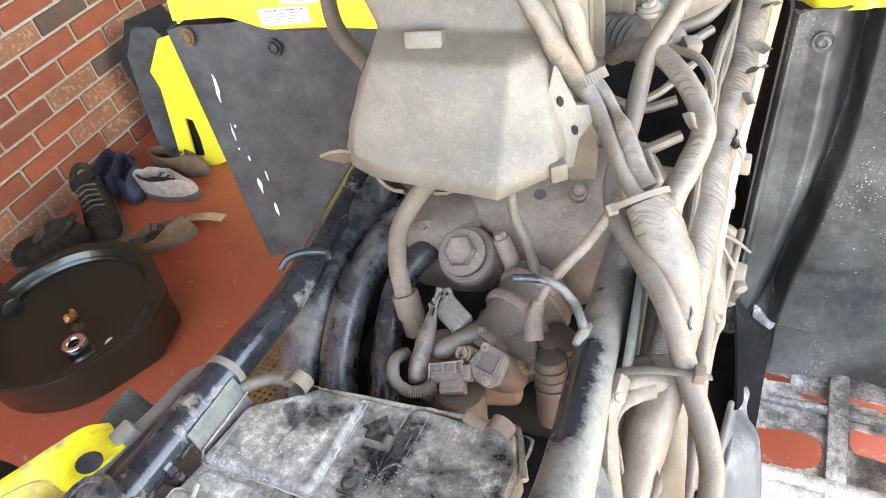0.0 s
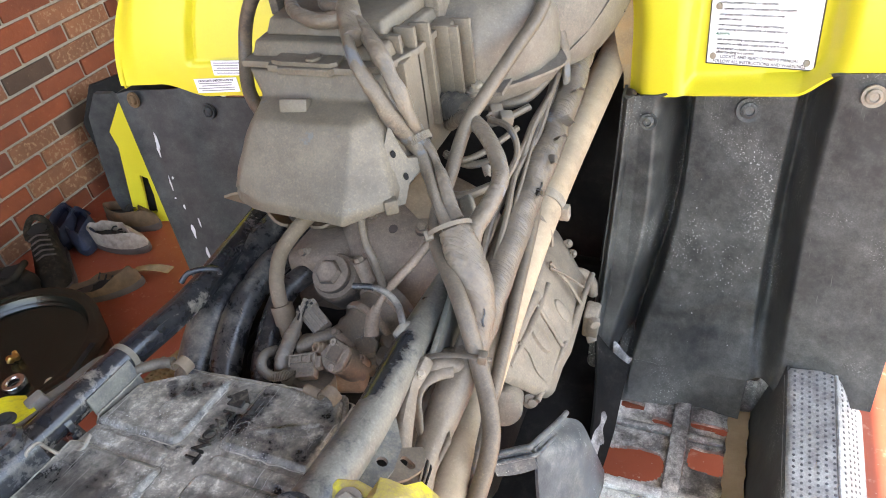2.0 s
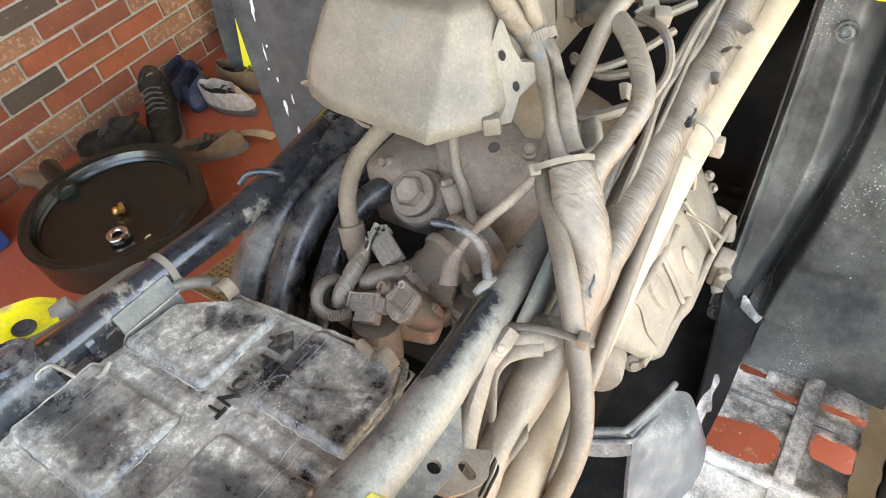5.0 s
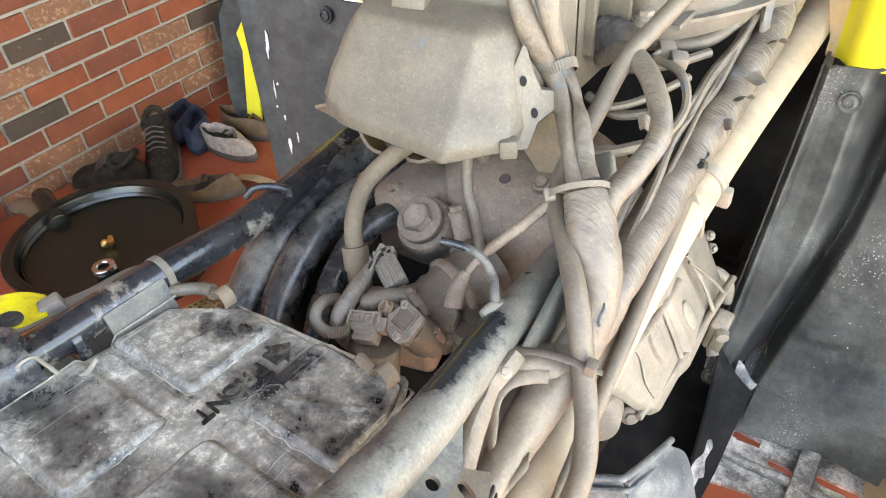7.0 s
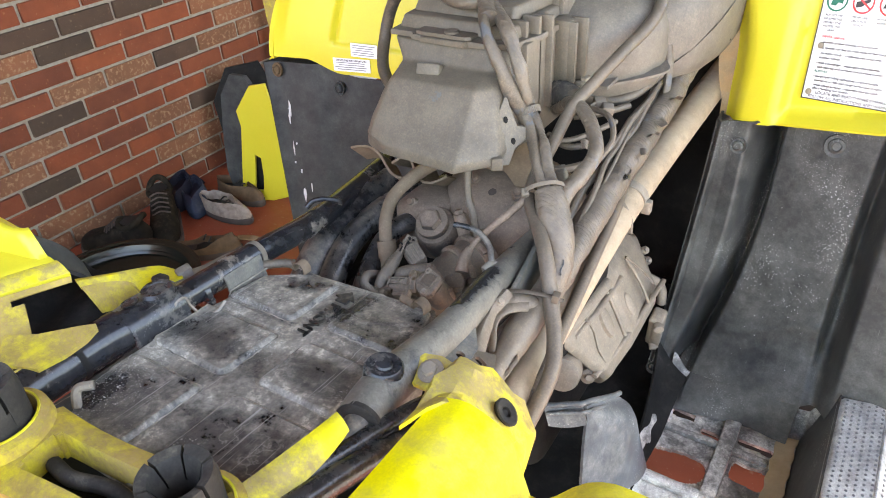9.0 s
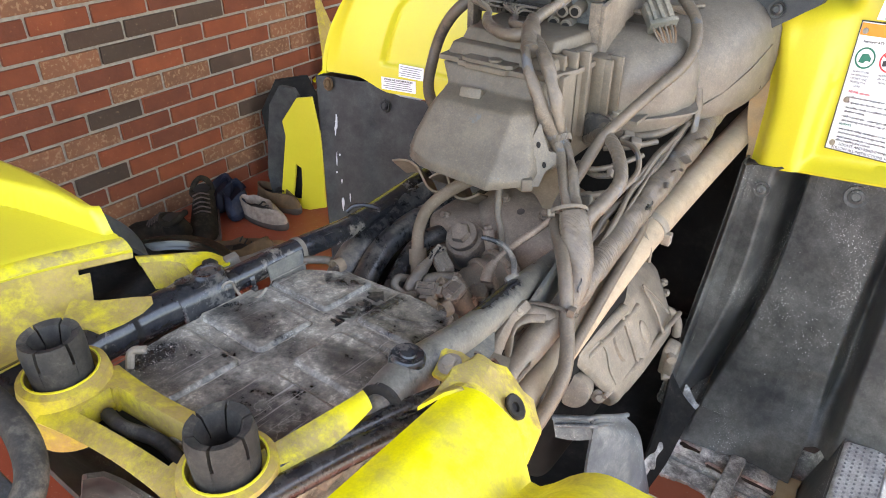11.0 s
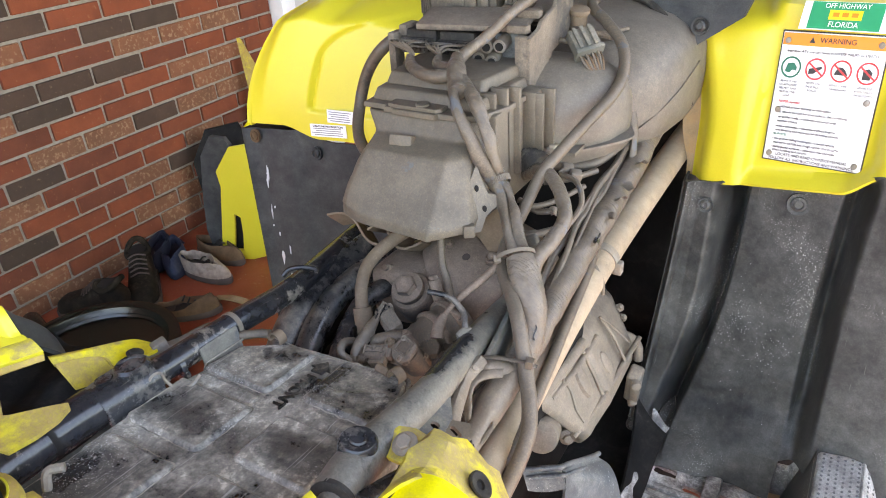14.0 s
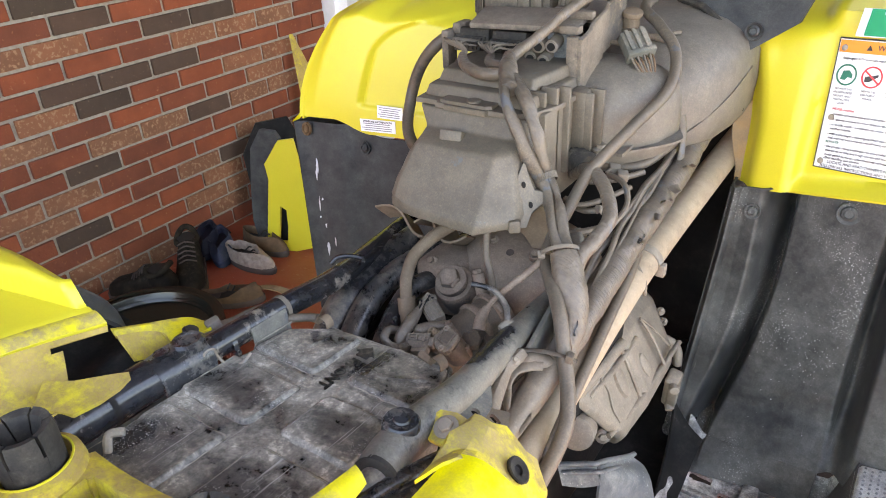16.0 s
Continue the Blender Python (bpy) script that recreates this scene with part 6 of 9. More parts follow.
for c, s in (((-0.001, 0.0080, 0.0006), (0.0265, 0.0016, 0.003)), ((-0.001, 0.0010, 0.0006), (0.0265, 0.0014, 0.0026)), ((-0.0138, 0.003, 0.0006), (0.0016, 0.0125, 0.003)), ((-0.003, 0.0046, 0.0006), (0.0024, 0.008, 0.0028)), ((0.0065, 0.0040, 0.0006), (0.0030, 0.010, 0.0028)), ((0.0118, 0.003, 0.0006), (0.0016, 0.0125, 0.003)), ((-0.008, 0.0046, 0.0002), (0.005, 0.0014, 0.0022))):
    box(bm, c, s, bev=0.0003, m=PM)
plug = part("flat_plug", bm, M_PLUG, throttle, "grey-brown flat connector with sunken windows")
bm = bmesh.new()
box(bm, (0.0035, -0.0100, -0.0035), (0.0185, 0.0090, 0.0115), bev=0.0010, m=PM)
box(bm, (0.0035, -0.0080, 0.0026), (0.0150, 0.0045, 0.0016), bev=0.0005, m=PM)
part("latch", bm, M_PLUG, plug)
bm = bmesh.new()
box(bm, (0.0150, 0.0, -0.004), (0.006, 0.0115, 0.009), bev=0.001, m=PM)
part("plug_neck", bm, M_PLUG, plug)
# open plug with pins, ribbed along its side
UA = V(0.029, -0.015, -0.013).normalized()
UM = towards((0.0060, 0.2265, 0.8640), (0.22, -0.40, 0.88))
ux = (UM.to_3x3().inverted() @ UA)
UM = UM @ pose(0, 0, 0, 0, 0, math.degrees(math.atan2(ux.y, ux.x)))
bm = bmesh.new()
box(bm, (0.002, 0, -0.003), (0.027, 0.0185, 0.0150), bev=0.0018, m=UM)
box(bm, (-0.0125, 0, -0.002), (0.007, 0.0225, 0.0165), bev=0.0024, m=UM)
upper = part("upper_plug", bm, M_PLUG, throttle, "grey ribbed connector with open end")
for k in range(4):
    for c, sz in (((0.0045, -0.0066 + 0.0044 * k, 0.0046), (0.021, 0.0016, 0.0026)), ((0.0045, -0.0096, 0.0012 - 0.0034 * k), (0.021, 0.0020, 0.0014))):
        part("rib", box(bmesh.new(), c, sz, bev=0.0004, m=UM), M_PLUG, upper)
# black slab in place of the shaded socket opening
bm = bmesh.new()
box(bm, (-0.0125, 0, 0.0056), (0.0048, 0.0150, 0.0022), m=UM)
part("socket", bm, M_DARK, upper)
for k in range(4):
    bm = bmesh.new()
    lathe(bm, [(0.0017, 0.0), (0.0017, 0.0024), (0.0010, 0.0026), (0.0008, 0.0012)], UM @ pose(-0.0105 - 0.0034 * (k % 2), -0.0044 + 0.0036 * k, 0.0060), 10)
    part("pin", bm, M_PLUG, upper)
rw = random.Random(41)
for k in range(9):
    bm = bmesh.new()
    a = UM @ V(-0.0125, -0.006 + 0.0014 * k, 0.0058)
    tube(bm, [a, a + V(rw.uniform(-0.004, 0.004), rw.uniform(-0.006, 0.003), 0.004 + rw.uniform(0, 0.004)), V(-0.0055 + rw.uniform(-0.004, 0.004), 0.218 + rw.uniform(-0.002, 0.004), 0.870 + rw.uniform(0, 0.004)), V(-0.0040, 0.2100, 0.8660)], 0.0009, 6, 5)
    part("wire", bm, M_PLUG if k % 3 else M_DARK, throttle)
# taped arm, corrugated loop, elbow fitting
bm = bmesh.new()
tube(bm, [(-0.0055, 0.2190, 0.8680), (-0.0040, 0.2090, 0.8660), (-0.0025, 0.1960, 0.8640), (-0.0020, 0.1840, 0.8610), (-0.0010, 0.1745, 0.8560), (0.001, 0.168, 0.848)], [0.0040, 0.0060, 0.0078, 0.0082, 0.0088, 0.0085], 24, 14, seed=21, tape=0.03, turns=9, wrink=0.16, crump=0.7, flat=0.75, twist=1.5)
part("taped_arm", bm, M_WRAP, throttle, "blue-grey tape over a cable")
bm = bmesh.new()
tube(bm, [(-0.020, 0.190, 0.848), (-0.0215, 0.176, 0.856), (-0.0160, 0.1620, 0.860), (-0.0075, 0.1535, 0.860), (0.0040, 0.1510, 0.859), (0.0125, 0.1560, 0.858), (0.0165, 0.1630, 0.857)], 0.0044, 16, 16, wob=0.04, ridge=0.09)
part("corrugated_sleeve", bm, M_HOSE, throttle, "dusty split corrugated cable sleeve")
bm = bmesh.new()
lathe(bm, [(0.0105, -0.02), (0.0105, -0.004), (0.0092, 0.0), (0.006, 0.0012)], towards((0.006, 0.166, 0.848), (-0.3, -0.35, 0.9)), 22)
part("grommet", bm, M_HOSE, throttle)
bm = bmesh.new()
tube(bm, [(0.0300, 0.2160, 0.854), (0.0224, 0.2094, 0.856), (0.0140, 0.1995, 0.8565), (0.0095, 0.1935, 0.8555), (0.0080, 0.1900, 0.852)], [0.0072, 0.0072, 0.0076, 0.0074, 0.0040], 18, 7)
part("elbow_fitting", bm, M_HOSE, throttle, "blue-grey elbow fitting")
EY = towards((0.0300, 0.1895, 0.8655), (-0.35, -0.55, 0.75))
bm = bmesh.new()
lathe(bm, [(0.0062, -0.010), (0.0062, -0.0035), (0.0052, -0.003), (0.0052, 0.0010), (0.0045, 0.0016), (0.0031, 0.0010), (0.0029, -0.002), (0.0005, -0.0025)], EY, 20)
part("brass_sleeve", bm, M_CREAM, throttle, "dull brass sleeve")
bm = bmesh.new()
prism(bm, [(-0.006, -0.006), (0.012, -0.008), (0.016, 0.0), (0.012, 0.007), (-0.005, 0.006)], 0.006, towards((0.0345, 0.1950, 0.8560), (-0.12, -0.45, 0.88)), 0.001)
part("lever", bm, M_PLUG, throttle)
# linkage housing beside the sensor
LK = towards((0.0610, 0.2150, 0.8500), (0.05, -0.35, 0.93)) @ pose(0, 0, 0, 0, 0, 30)
bm = bmesh.new()
prism(bm, [(-0.015, -0.010), (0.012, -0.014), (0.017, -0.004), (0.014, 0.008), (-0.012, 0.010)], 0.016, LK @ pose(0, 0, -0.014), 0.0016)
box(bm, (0.006, -0.010, -0.018), (0.026, 0.020, 0.022), (0, 0, 12), bev=0.002, m=LK)
box(bm, (-0.013, 0.001, -0.004), (0.003, 0.021, 0.014), bev=0.0008, m=LK)
part("linkage_housing", bm, M_HOSE, throttle)
for p, q, r in (((0.0385, 0.2215, 0.848), (0.0360, 0.2150, 0.862), 0.0046), ((0.0705, 0.2040, 0.838), (0.0700, 0.1985, 0.8525), 0.0048), ((0.0485, 0.2085, 0.844), (0.0460, 0.2040, 0.858), 0.0040)):
    bm = bmesh.new()
    cyl(bm, p, q, r, n=14, bev=0.001)
    bolt(bm, Vector(q), Vector(q) - Vector(p), r * 0.7, 0.003, False)
    part("screw", bm, M_ENGINE, throttle)
bm = bmesh.new()
cyl(bm, (0.030, 0.165, 0.80), (0.032, 0.172, 0.845), 0.020, n=24, bev=0.004)
part("throttle_barrel", bm, M_HOSE, throttle)
bm = bmesh.new()
tube(bm, [(-0.040, 0.236, 0.842), (-0.044, 0.240, 0.862), (-0.052, 0.255, 0.880), (-0.058, 0.285, 0.895), (-0.045, 0.33, 0.91), (-0.02, 0.38, 0.92)], [0.0078, 0.0078, 0.0078, 0.0080, 0.0085, 0.0085], 16, 7)
part("elbow_hose", bm, M_CREAM, throttle, "dusty cream rubber elbow hose")
bm = bmesh.new()
tube(bm, [(-0.037, 0.232, 0.840), (-0.043, 0.239, 0.858)], 0.0115, 18, 3)
cyl(bm, (-0.034, 0.229, 0.822), (-0.038, 0.234, 0.842), 0.0105, n=8)
part("elbow_collar", bm, M_CREAM, throttle)

# rubber ducts beside the engine
for pts, r, lab in (([(-0.070, 0.10, 0.70), (-0.078, 0.14, 0.77), (-0.092, 0.19, 0.818), (-0.098, 0.25, 0.845), (-0.085, 0.32, 0.858), (-0.05, 0.39, 0.855)], 0.0165, "black rubber air duct"),
                    ([(-0.030, 0.12, 0.72), (-0.042, 0.16, 0.785), (-0.056, 0.22, 0.828), (-0.058, 0.275, 0.848), (-0.03, 0.33, 0.852)], 0.0125, "black rubber hose"),
                    ([(-0.105, 0.08, 0.66), (-0.118, 0.13, 0.76), (-0.128, 0.20, 0.825), (-0.132, 0.28, 0.850), (-0.12, 0.36, 0.86)], 0.021, "thick grey-black rubber duct")):
    bm = bmesh.new()
    tube(bm, pts, r, 20, 8)
    d = part("rubber_duct", bm, M_DUCT, quad, lab)
    if r == 0.0165:
        for k in range(16):
            bm = bmesh.new()
            p = V(-0.0925, 0.190, 0.8185).lerp(V(-0.0974, 0.236, 0.8400), k / 15)
            box(bm, p + V(0.0098, -0.0078, 0.0110), (0.0046 if k % 3 else 0.0032, 0.0007, 0.0010), (30, 40, -25))
            part("printed_bar", bm, M_TIE, d)
bm = bmesh.new()
sheet(bm, lambda u, v: (-0.165 + 0.09 * u, 0.335 + 0.03 * v + 0.012 * math.sin(5 * u), 0.905 - 0.03 * v + 0.01 * math.sin(4 * u + 1)), 10, 5, 0.003)
part("heat_flap", bm, M_CREAM, quad, "tan heat-shield flap")
bm = bmesh.new()
sheet(bm, lambda u, v: (-0.10 + 0.08 * u, 0.335 + 0.05 * v + 0.01 * math.sin(7 * u), 0.905 - 0.03 * v + 0.010 * math.sin(6 * u)), 10, 5, 0.003)
part("heat_flap", bm, M_CREAM, quad, "tan heat-shield flap")
# right engine case
bm = bmesh.new()


def case_ring(y, s, dz=0.0, dx=0.0):
    pts = [(0.085, 0.735), (0.138, 0.730), (0.156, 0.716), (0.196, 0.640), (0.198, 0.612), (0.180, 0.560), (0.085, 0.545)]
    return [V(0.085 + (x - 0.085) * s + dx, y + (0.8 * max(0.0, 0.70 - z) if y < 0.4 else 0.0), z + dz) for x, z in pts]


loft(bm, [case_ring(0.322, 0.92, -0.006), case_ring(0.33, 1.0), case_ring(0.46, 1.0), case_ring(0.468, 1.05, 0.006), case_ring(0.60, 1.02, -0.010, -0.004), case_ring(0.640, 0.92, -0.030, -0.008), case_ring(0.652, 0.85, -0.040, -0.008)])
bmesh.ops.bevel(bm, geom=list(bm.edges), offset=0.004, segments=2, profile=0.5, affect="EDGES", clamp_overlap=True)
case = part("side_case", bm, M_CASE, quad, "pale dusty cast engine side case", sharp=30)
for p, a, r in (((0.178, 0.362, 0.634), (0.45, -0.75, 0.4), 0.007), ((0.160, 0.632, 0.672), (0.5, -0.5, 0.7), 0.0045), ((0.166, 0.634, 0.652), (0.6, -0.5, 0.5), 0.0045)):
    bm = bmesh.new()
    m = towards(p, a)
    lathe(bm, [(r * 1.5, -0.02), (r * 1.5, 0.0), (r * 1.3, 0.001)], m, 18)
    bolt(bm, p, a, r * 0.8, 0.007)
    part("case_bolt", bm, M_CASE, case)
bm = bmesh.new()
cyl(bm, (0.150, 0.350, 0.652), (0.160, 0.312, 0.670), 0.0235, n=30, bev=0.006)
part("case_boss", bm, M_CASE, case)
for pts, r in ((((0.158, 0.35, 0.705), (0.164, 0.42, 0.703), (0.166, 0.50, 0.706)), 0.005), (((0.187, 0.36, 0.640), (0.195, 0.44, 0.640), (0.203, 0.60, 0.648)), 0.0045), (((0.162, 0.526, 0.722), (0.184, 0.530, 0.688), (0.202, 0.533, 0.650)), 0.003), (((0.158, 0.455, 0.716), (0.178, 0.455, 0.680), (0.196, 0.452, 0.646)), 0.0035), (((0.160, 0.385, 0.710), (0.170, 0.390, 0.692), (0.182, 0.382, 0.670), (0.192, 0.386, 0.648)), 0.002)):
    bm = bmesh.new()
    tube(bm, pts, r, 10, 10, flat=0.8, wob=0.1)
    part("case_rib", bm, M_CASE, case)
for p, sx, sy in (((0.176, 0.425, 0.684), 0.010, 0.022), ((0.186, 0.49, 0.672), 0.009, 0.016)):
    bm = bmesh.new()
    lathe(bm, [(1.25, -0.004), (1.1, 0.0015), (0.8, 0.0032), (0.4, 0.004)], towards(p, (0.87, 0, 0.5)) @ Matrix.Diagonal((sx, sy, 1, 1)), 18)
    part("case_swell", bm, M_CASE, case)
bm = bmesh.new()
cyl(bm, (0.148, 0.33, 0.716), (0.160, 0.46, 0.722), 0.0085, n=14, bev=0.002)
part("case_rib", bm, M_CASE, case)
bm = bmesh.new()
tube(bm, [(0.172, 0.618, 0.632), (0.186, 0.626, 0.622), (0.196, 0.629, 0.606), (0.198, 0.630, 0.580)], 0.0075, 14, 8)
part("breather_stub", bm, M_CASE, case)
bm = bmesh.new()
SH = pose(0.201, 0.606, 0.548, 24, 8, 0)
box(bm, (0, 0, 0), (0.022, 0.030, 0.088), bev=0.005, seg=3, m=SH)
box(bm, (0.006, -0.012, 0.0), (0.016, 0.012, 0.070), bev=0.003, m=SH)
cyl(bm, SH @ V(0.004, -0.012, 0.036), SH @ V(0.010, -0.022, 0.040), 0.008, n=14, bev=0.001)
cyl(bm, SH @ V(0.004, -0.012, -0.034), SH @ V(0.010, -0.022, -0.036), 0.0085, n=14, bev=0.001)
part("shift_housing", bm, M_CASE, case)
bm = bmesh.new()
tube(bm, [(0.182, 0.455, 0.775), (0.200, 0.47, 0.752), (0.215, 0.49, 0.72)], 0.0018, 6)
part("tie_tail", bm, M_TIE, case)
# added slabs: block light from below and stand in for dark gaps
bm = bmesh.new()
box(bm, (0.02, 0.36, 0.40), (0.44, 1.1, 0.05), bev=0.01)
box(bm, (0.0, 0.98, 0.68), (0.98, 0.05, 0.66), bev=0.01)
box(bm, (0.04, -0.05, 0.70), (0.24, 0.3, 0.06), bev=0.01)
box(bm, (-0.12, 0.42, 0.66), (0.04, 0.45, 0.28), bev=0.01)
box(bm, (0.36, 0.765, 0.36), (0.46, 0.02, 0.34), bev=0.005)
part("shade_filler", bm, M_DARK, quad, "black filler slabs that darken the gaps and keep floor light out")

# left footwell, mostly hidden under the frame rail
bm = bmesh.new()
sheet(bm, lambda u, v: (-0.215 - 0.375 * u, -0.16 + 0.395 * v, 0.43 + 0.09 * smooth(0.18, 0.0, u) + 0.07 * smooth(0.85, 1.0, u) + 0.16 * smooth(0.25, 0.0, v) + 0.004 * noise.noise(V(u * 6, v * 8, 1))), 24, 24, 0.006)
left_well = part("left_footwell", bm, M_GUARD, quad, "black plastic footwell in the shade of the frame")
bm = bmesh.new()
sheet(bm, lambda u, v: (-0.505 + 0.15 * u, 0.265 + 0.16 * v, 0.50 - 0.03 * v), 30, 32, 0.004, lambda u, v: int(u * 30) % 2 == 1 and int(v * 32) % 2 == 1)
part("perforated_tread", bm, M_WICKER, left_well, "tan dusty perforated foot tread")

# loose tan flap hanging under the electrical box
bm = bmesh.new()
sheet(bm, lambda u, v: V(0.024 + 0.066 * u - 0.004 * v, 0.372 - 0.010 * v + 0.004 * math.sin(7 * u), 0.965 - (0.048 + 0.028 * u * u + 0.006 * math.sin(9 * u)) * v), 16, 8, 0.0015)
part("heat_flap", bm, M_CREAM, cable, "creased tan flap under the box")

# front mudguards (black) and fenders (yellow)
def yw(x):
    return 0.745 - 0.22 * max(0.0, abs(x) - 0.24)


def zb(x):
    return 0.866 + 0.17 * (x - 0.23) + 0.028 * smooth(0.425, 0.472, x)


def guard_r(u, v):
    """Two channels run down beside a broad middle panel; the inner one bends towards the engine."""
    x = 0.214 + 0.383 * u - 0.020 * v * u - 0.018 * v * (1 - u)
    z = zb(x) + 0.004 - (zb(x) - 0.462 - 0.24 * max(0.0, x - 0.262)) * v
    y = yw(x) - 0.02 - 0.115 * v ** 1.5
    lo, hi = 0.305 - 0.044 * smooth(0.30, 1.05, v) * v, 0.436 - 0.006 * math.sin(math.pi * v)
    wl = 0.036 - 0.008 * v
    d = x - lo
    chan = smooth(0.004, -0.006, d) * smooth(-wl - 0.012, -0.006, d)
    d2 = x - hi
    chan_r = smooth(-0.006, 0.014, d2) * smooth(0.036, 0.016, d2)
    top = smooth(0.0, 0.05, v)
    y += 0.034 * smooth(-wl, 0.0, d) * smooth(0.03, 0.0, d2) * (1 - 0.6 * smooth(0.85, 1.0, v))
    y += (0.085 * chan + 0.060 * chan_r * (1 - 0.75 * smooth(0.72, 0.95, v))) * top
    arc = 0.735 + 0.085 * smooth(0.428, 0.30, x) - v
    y -= 0.007 * math.exp(-(arc / 0.022) ** 2) * smooth(0.27, 0.30, x) * smooth(0.44, 0.415, x)
    y += 0.0022 * noise.noise(V(x * 9, z * 7, 4)) + 0.0008 * noise.noise(V(x * 34, z * 28, 9))
    return V(x, y, z)


bm = bmesh.new()
sheet(bm, guard_r, 190, 46, -0.004)
mg_r = part("right_mudguard", bm, M_GUARD, quad, "black plastic front mudguard with pale scuffs", sharp=60)
bm = bmesh.new()
sheet(bm, lambda u, v: guard_r(0, v) + V(-0.012 * u - 0.02 * smooth(0.4, 1.0, v) * u, 0.26 * u, 0.02 * u), 6, 24, 0.004)
part("mudguard_return", bm, M_GUARD, mg_r)
bm = bmesh.new()
sheet(bm, lambda u, v: guard_r(0.07, v) + V(-0.010 - 0.014 * u, -0.012 * math.sin(math.pi * u), 0), 6, 30, 0.004)
part("mudguard_rib", bm, M_GUARD, mg_r)


def toe(u, v):
    a = guard_r(0.118 + 0.50 * u, 1.0)
    b = V(a.x - 0.002, min(a.y - 0.012, 0.560 + 0.16 * (a.x - 0.26)), 0.430)
    return a.lerp(b, v) + V(0, 0, 0.006 * math.sin(math.pi * v) + 0.0015 * noise.noise(V(u * 9, v * 5, 2)))


bm = bmesh.new()
sheet(bm, toe, 30, 8, -0.004)
part("toe_board", bm, M_GUARD, mg_r, "dusty sloping foot of the mudguard")
rk = random.Random(31)
for k in range(220):
    a, b = (rk.gauss(0.335, 0.018), rk.gauss(0.585, 0.05)) if k < 90 else (rk.gauss(0.392, 0.020), rk.gauss(0.625, 0.055)) if k < 180 else (rk.uniform(0.30, 0.43), rk.uniform(0.2, 0.95))
    u = (a - 0.212) / 0.385
    p = guard_r(u, b) + V(0, -0.0004, 0)
    n = (guard_r(u + 0.004, b) - guard_r(u - 0.004, b)).cross(guard_r(u, b + 0.004) - guard_r(u, b - 0.004)).normalized()
    n = n if n.y < 0 else -n
    r = rk.choice((0.0004, 0.0005, 0.0006, 0.0009))
    bm = bmesh.new()
    prism(bm, [(r * math.cos(q) * rk.uniform(0.5, 1.3), r * math.sin(q) * rk.uniform(0.5, 1.6)) for q in [2 * math.pi * i / 6 for i in range(6)]], 0.0006, towards(p, n))
    part("paint_fleck", bm, M_TREAD, mg_r)


def guard_l(u, v):
    x = -0.594 + 0.40 * u + 0.055 * v * (1 - u)
    z = 0.880 - 0.022 * smooth(0.25, 0.45, u) - 0.40 * v
    y = 0.615 + 0.07 * u - 0.055 * v
    y += 0.012 * smooth(0.22, 0.30, u) - 0.012 * smooth(0.04, 0.0, u)
    return V(x, y, z)


bm = bmesh.new()
sheet(bm, guard_l, 30, 20, 0.004)
mg_l = part("left_mudguard", bm, M_GUARDL, quad, "dark grey plastic front mudguard with white scrapes", sharp=60)
bm = bmesh.new()
sheet(bm, lambda u, v: guard_l(0, v) + V(0.01 * u, 0.14 * u, 0), 5, 20, -0.004)
part("mudguard_return", bm, M_GUARDL, mg_l)
rs = random.Random(8)
for k in range(12):
    u, v = (0.10 + rs.uniform(-0.04, 0.06), 0.55 + rs.uniform(-0.14, 0.25)) if k > 6 else (0.07 + rs.uniform(-0.02, 0.05), 0.2 + rs.uniform(0, 0.22))
    p = guard_l(u, v) + V(0, -0.0052, 0)
    bm = bmesh.new()
    w, h = rs.uniform(0.0012, 0.004), rs.choice((0.002, 0.003, 0.005, 0.012, 0.016))
    prism(bm, [(w * math.cos(a) * rs.uniform(0.6, 1.2), h * math.sin(a) * rs.uniform(0.6, 1.2)) for a in [2 * math.pi * i / 9 for i in range(9)]], 0.0008, towards(p, (0.1, -1, 0.1)))
    part("scrape", bm, M_PANEL, mg_l)


def push_pin(p, axis, parent, mat, r=0.011):
    bm = bmesh.new()
    lathe(bm, [(r * 1.5, -0.002), (r * 1.45, 0.0015), (r * 1.1, 0.0005), (r, 0.0), (r * 0.95, 0.004), (r * 0.6, 0.006), (r * 0.5, 0.0035)], towards(p, axis), 22)
    part("push_rivet", bm, mat, parent)


push_pin((0.253, 0.716, 0.838), (-0.1, -1, 0.25), mg_r, M_GUARD, 0.008)
push_pin((0.378, 0.7215, 0.862), (0.1, -1, 0.25), mg_r, M_GUARD, 0.011)
push_pin((0.503, 0.662, 0.92), (0.1, -1, 0.2), mg_r, M_STEEL, 0.009)
push_pin((-0.567, 0.606, 0.868), (-0.1, -1, 0.2), mg_l, M_SUEDE, 0.009)
push_pin((-0.448, 0.640, 0.838), (0, -1, 0.2), mg_l, M_GUARDL, 0.009)


def fend_r(u, v):
    x = 0.222 + 0.40 * u - 0.045 * v * (1 - u) * smooth(0.25, 1.0, v)
    z = zb(x) + (1.132 - zb(x)) * v
    y = yw(x) - 0.012 + 0.055 * v ** 2.0 + 0.16 * smooth(0.86, 1.05, v)
    k = smooth(0.286, 0.304, x) * (1 - smooth(0.446, 0.474, x)) * (1 - smooth(0.97, 1.0, v)) * smooth(0.0, 0.07, v)
    y += k * (0.7435 - 0.185 * (x - 0.315) + 0.105 * (z - 0.913) - y)
    y += 0.03 * smooth(0.06, 0.0, u)
    return V(x, y, z)


bm = bmesh.new()
sheet(bm, fend_r, 56, 28, -0.004)
fr = part("right_front_fender", bm, M_YELLOW, quad, "glossy yellow plastic front fender with warning labels", sharp=60)
bm = bmesh.new()
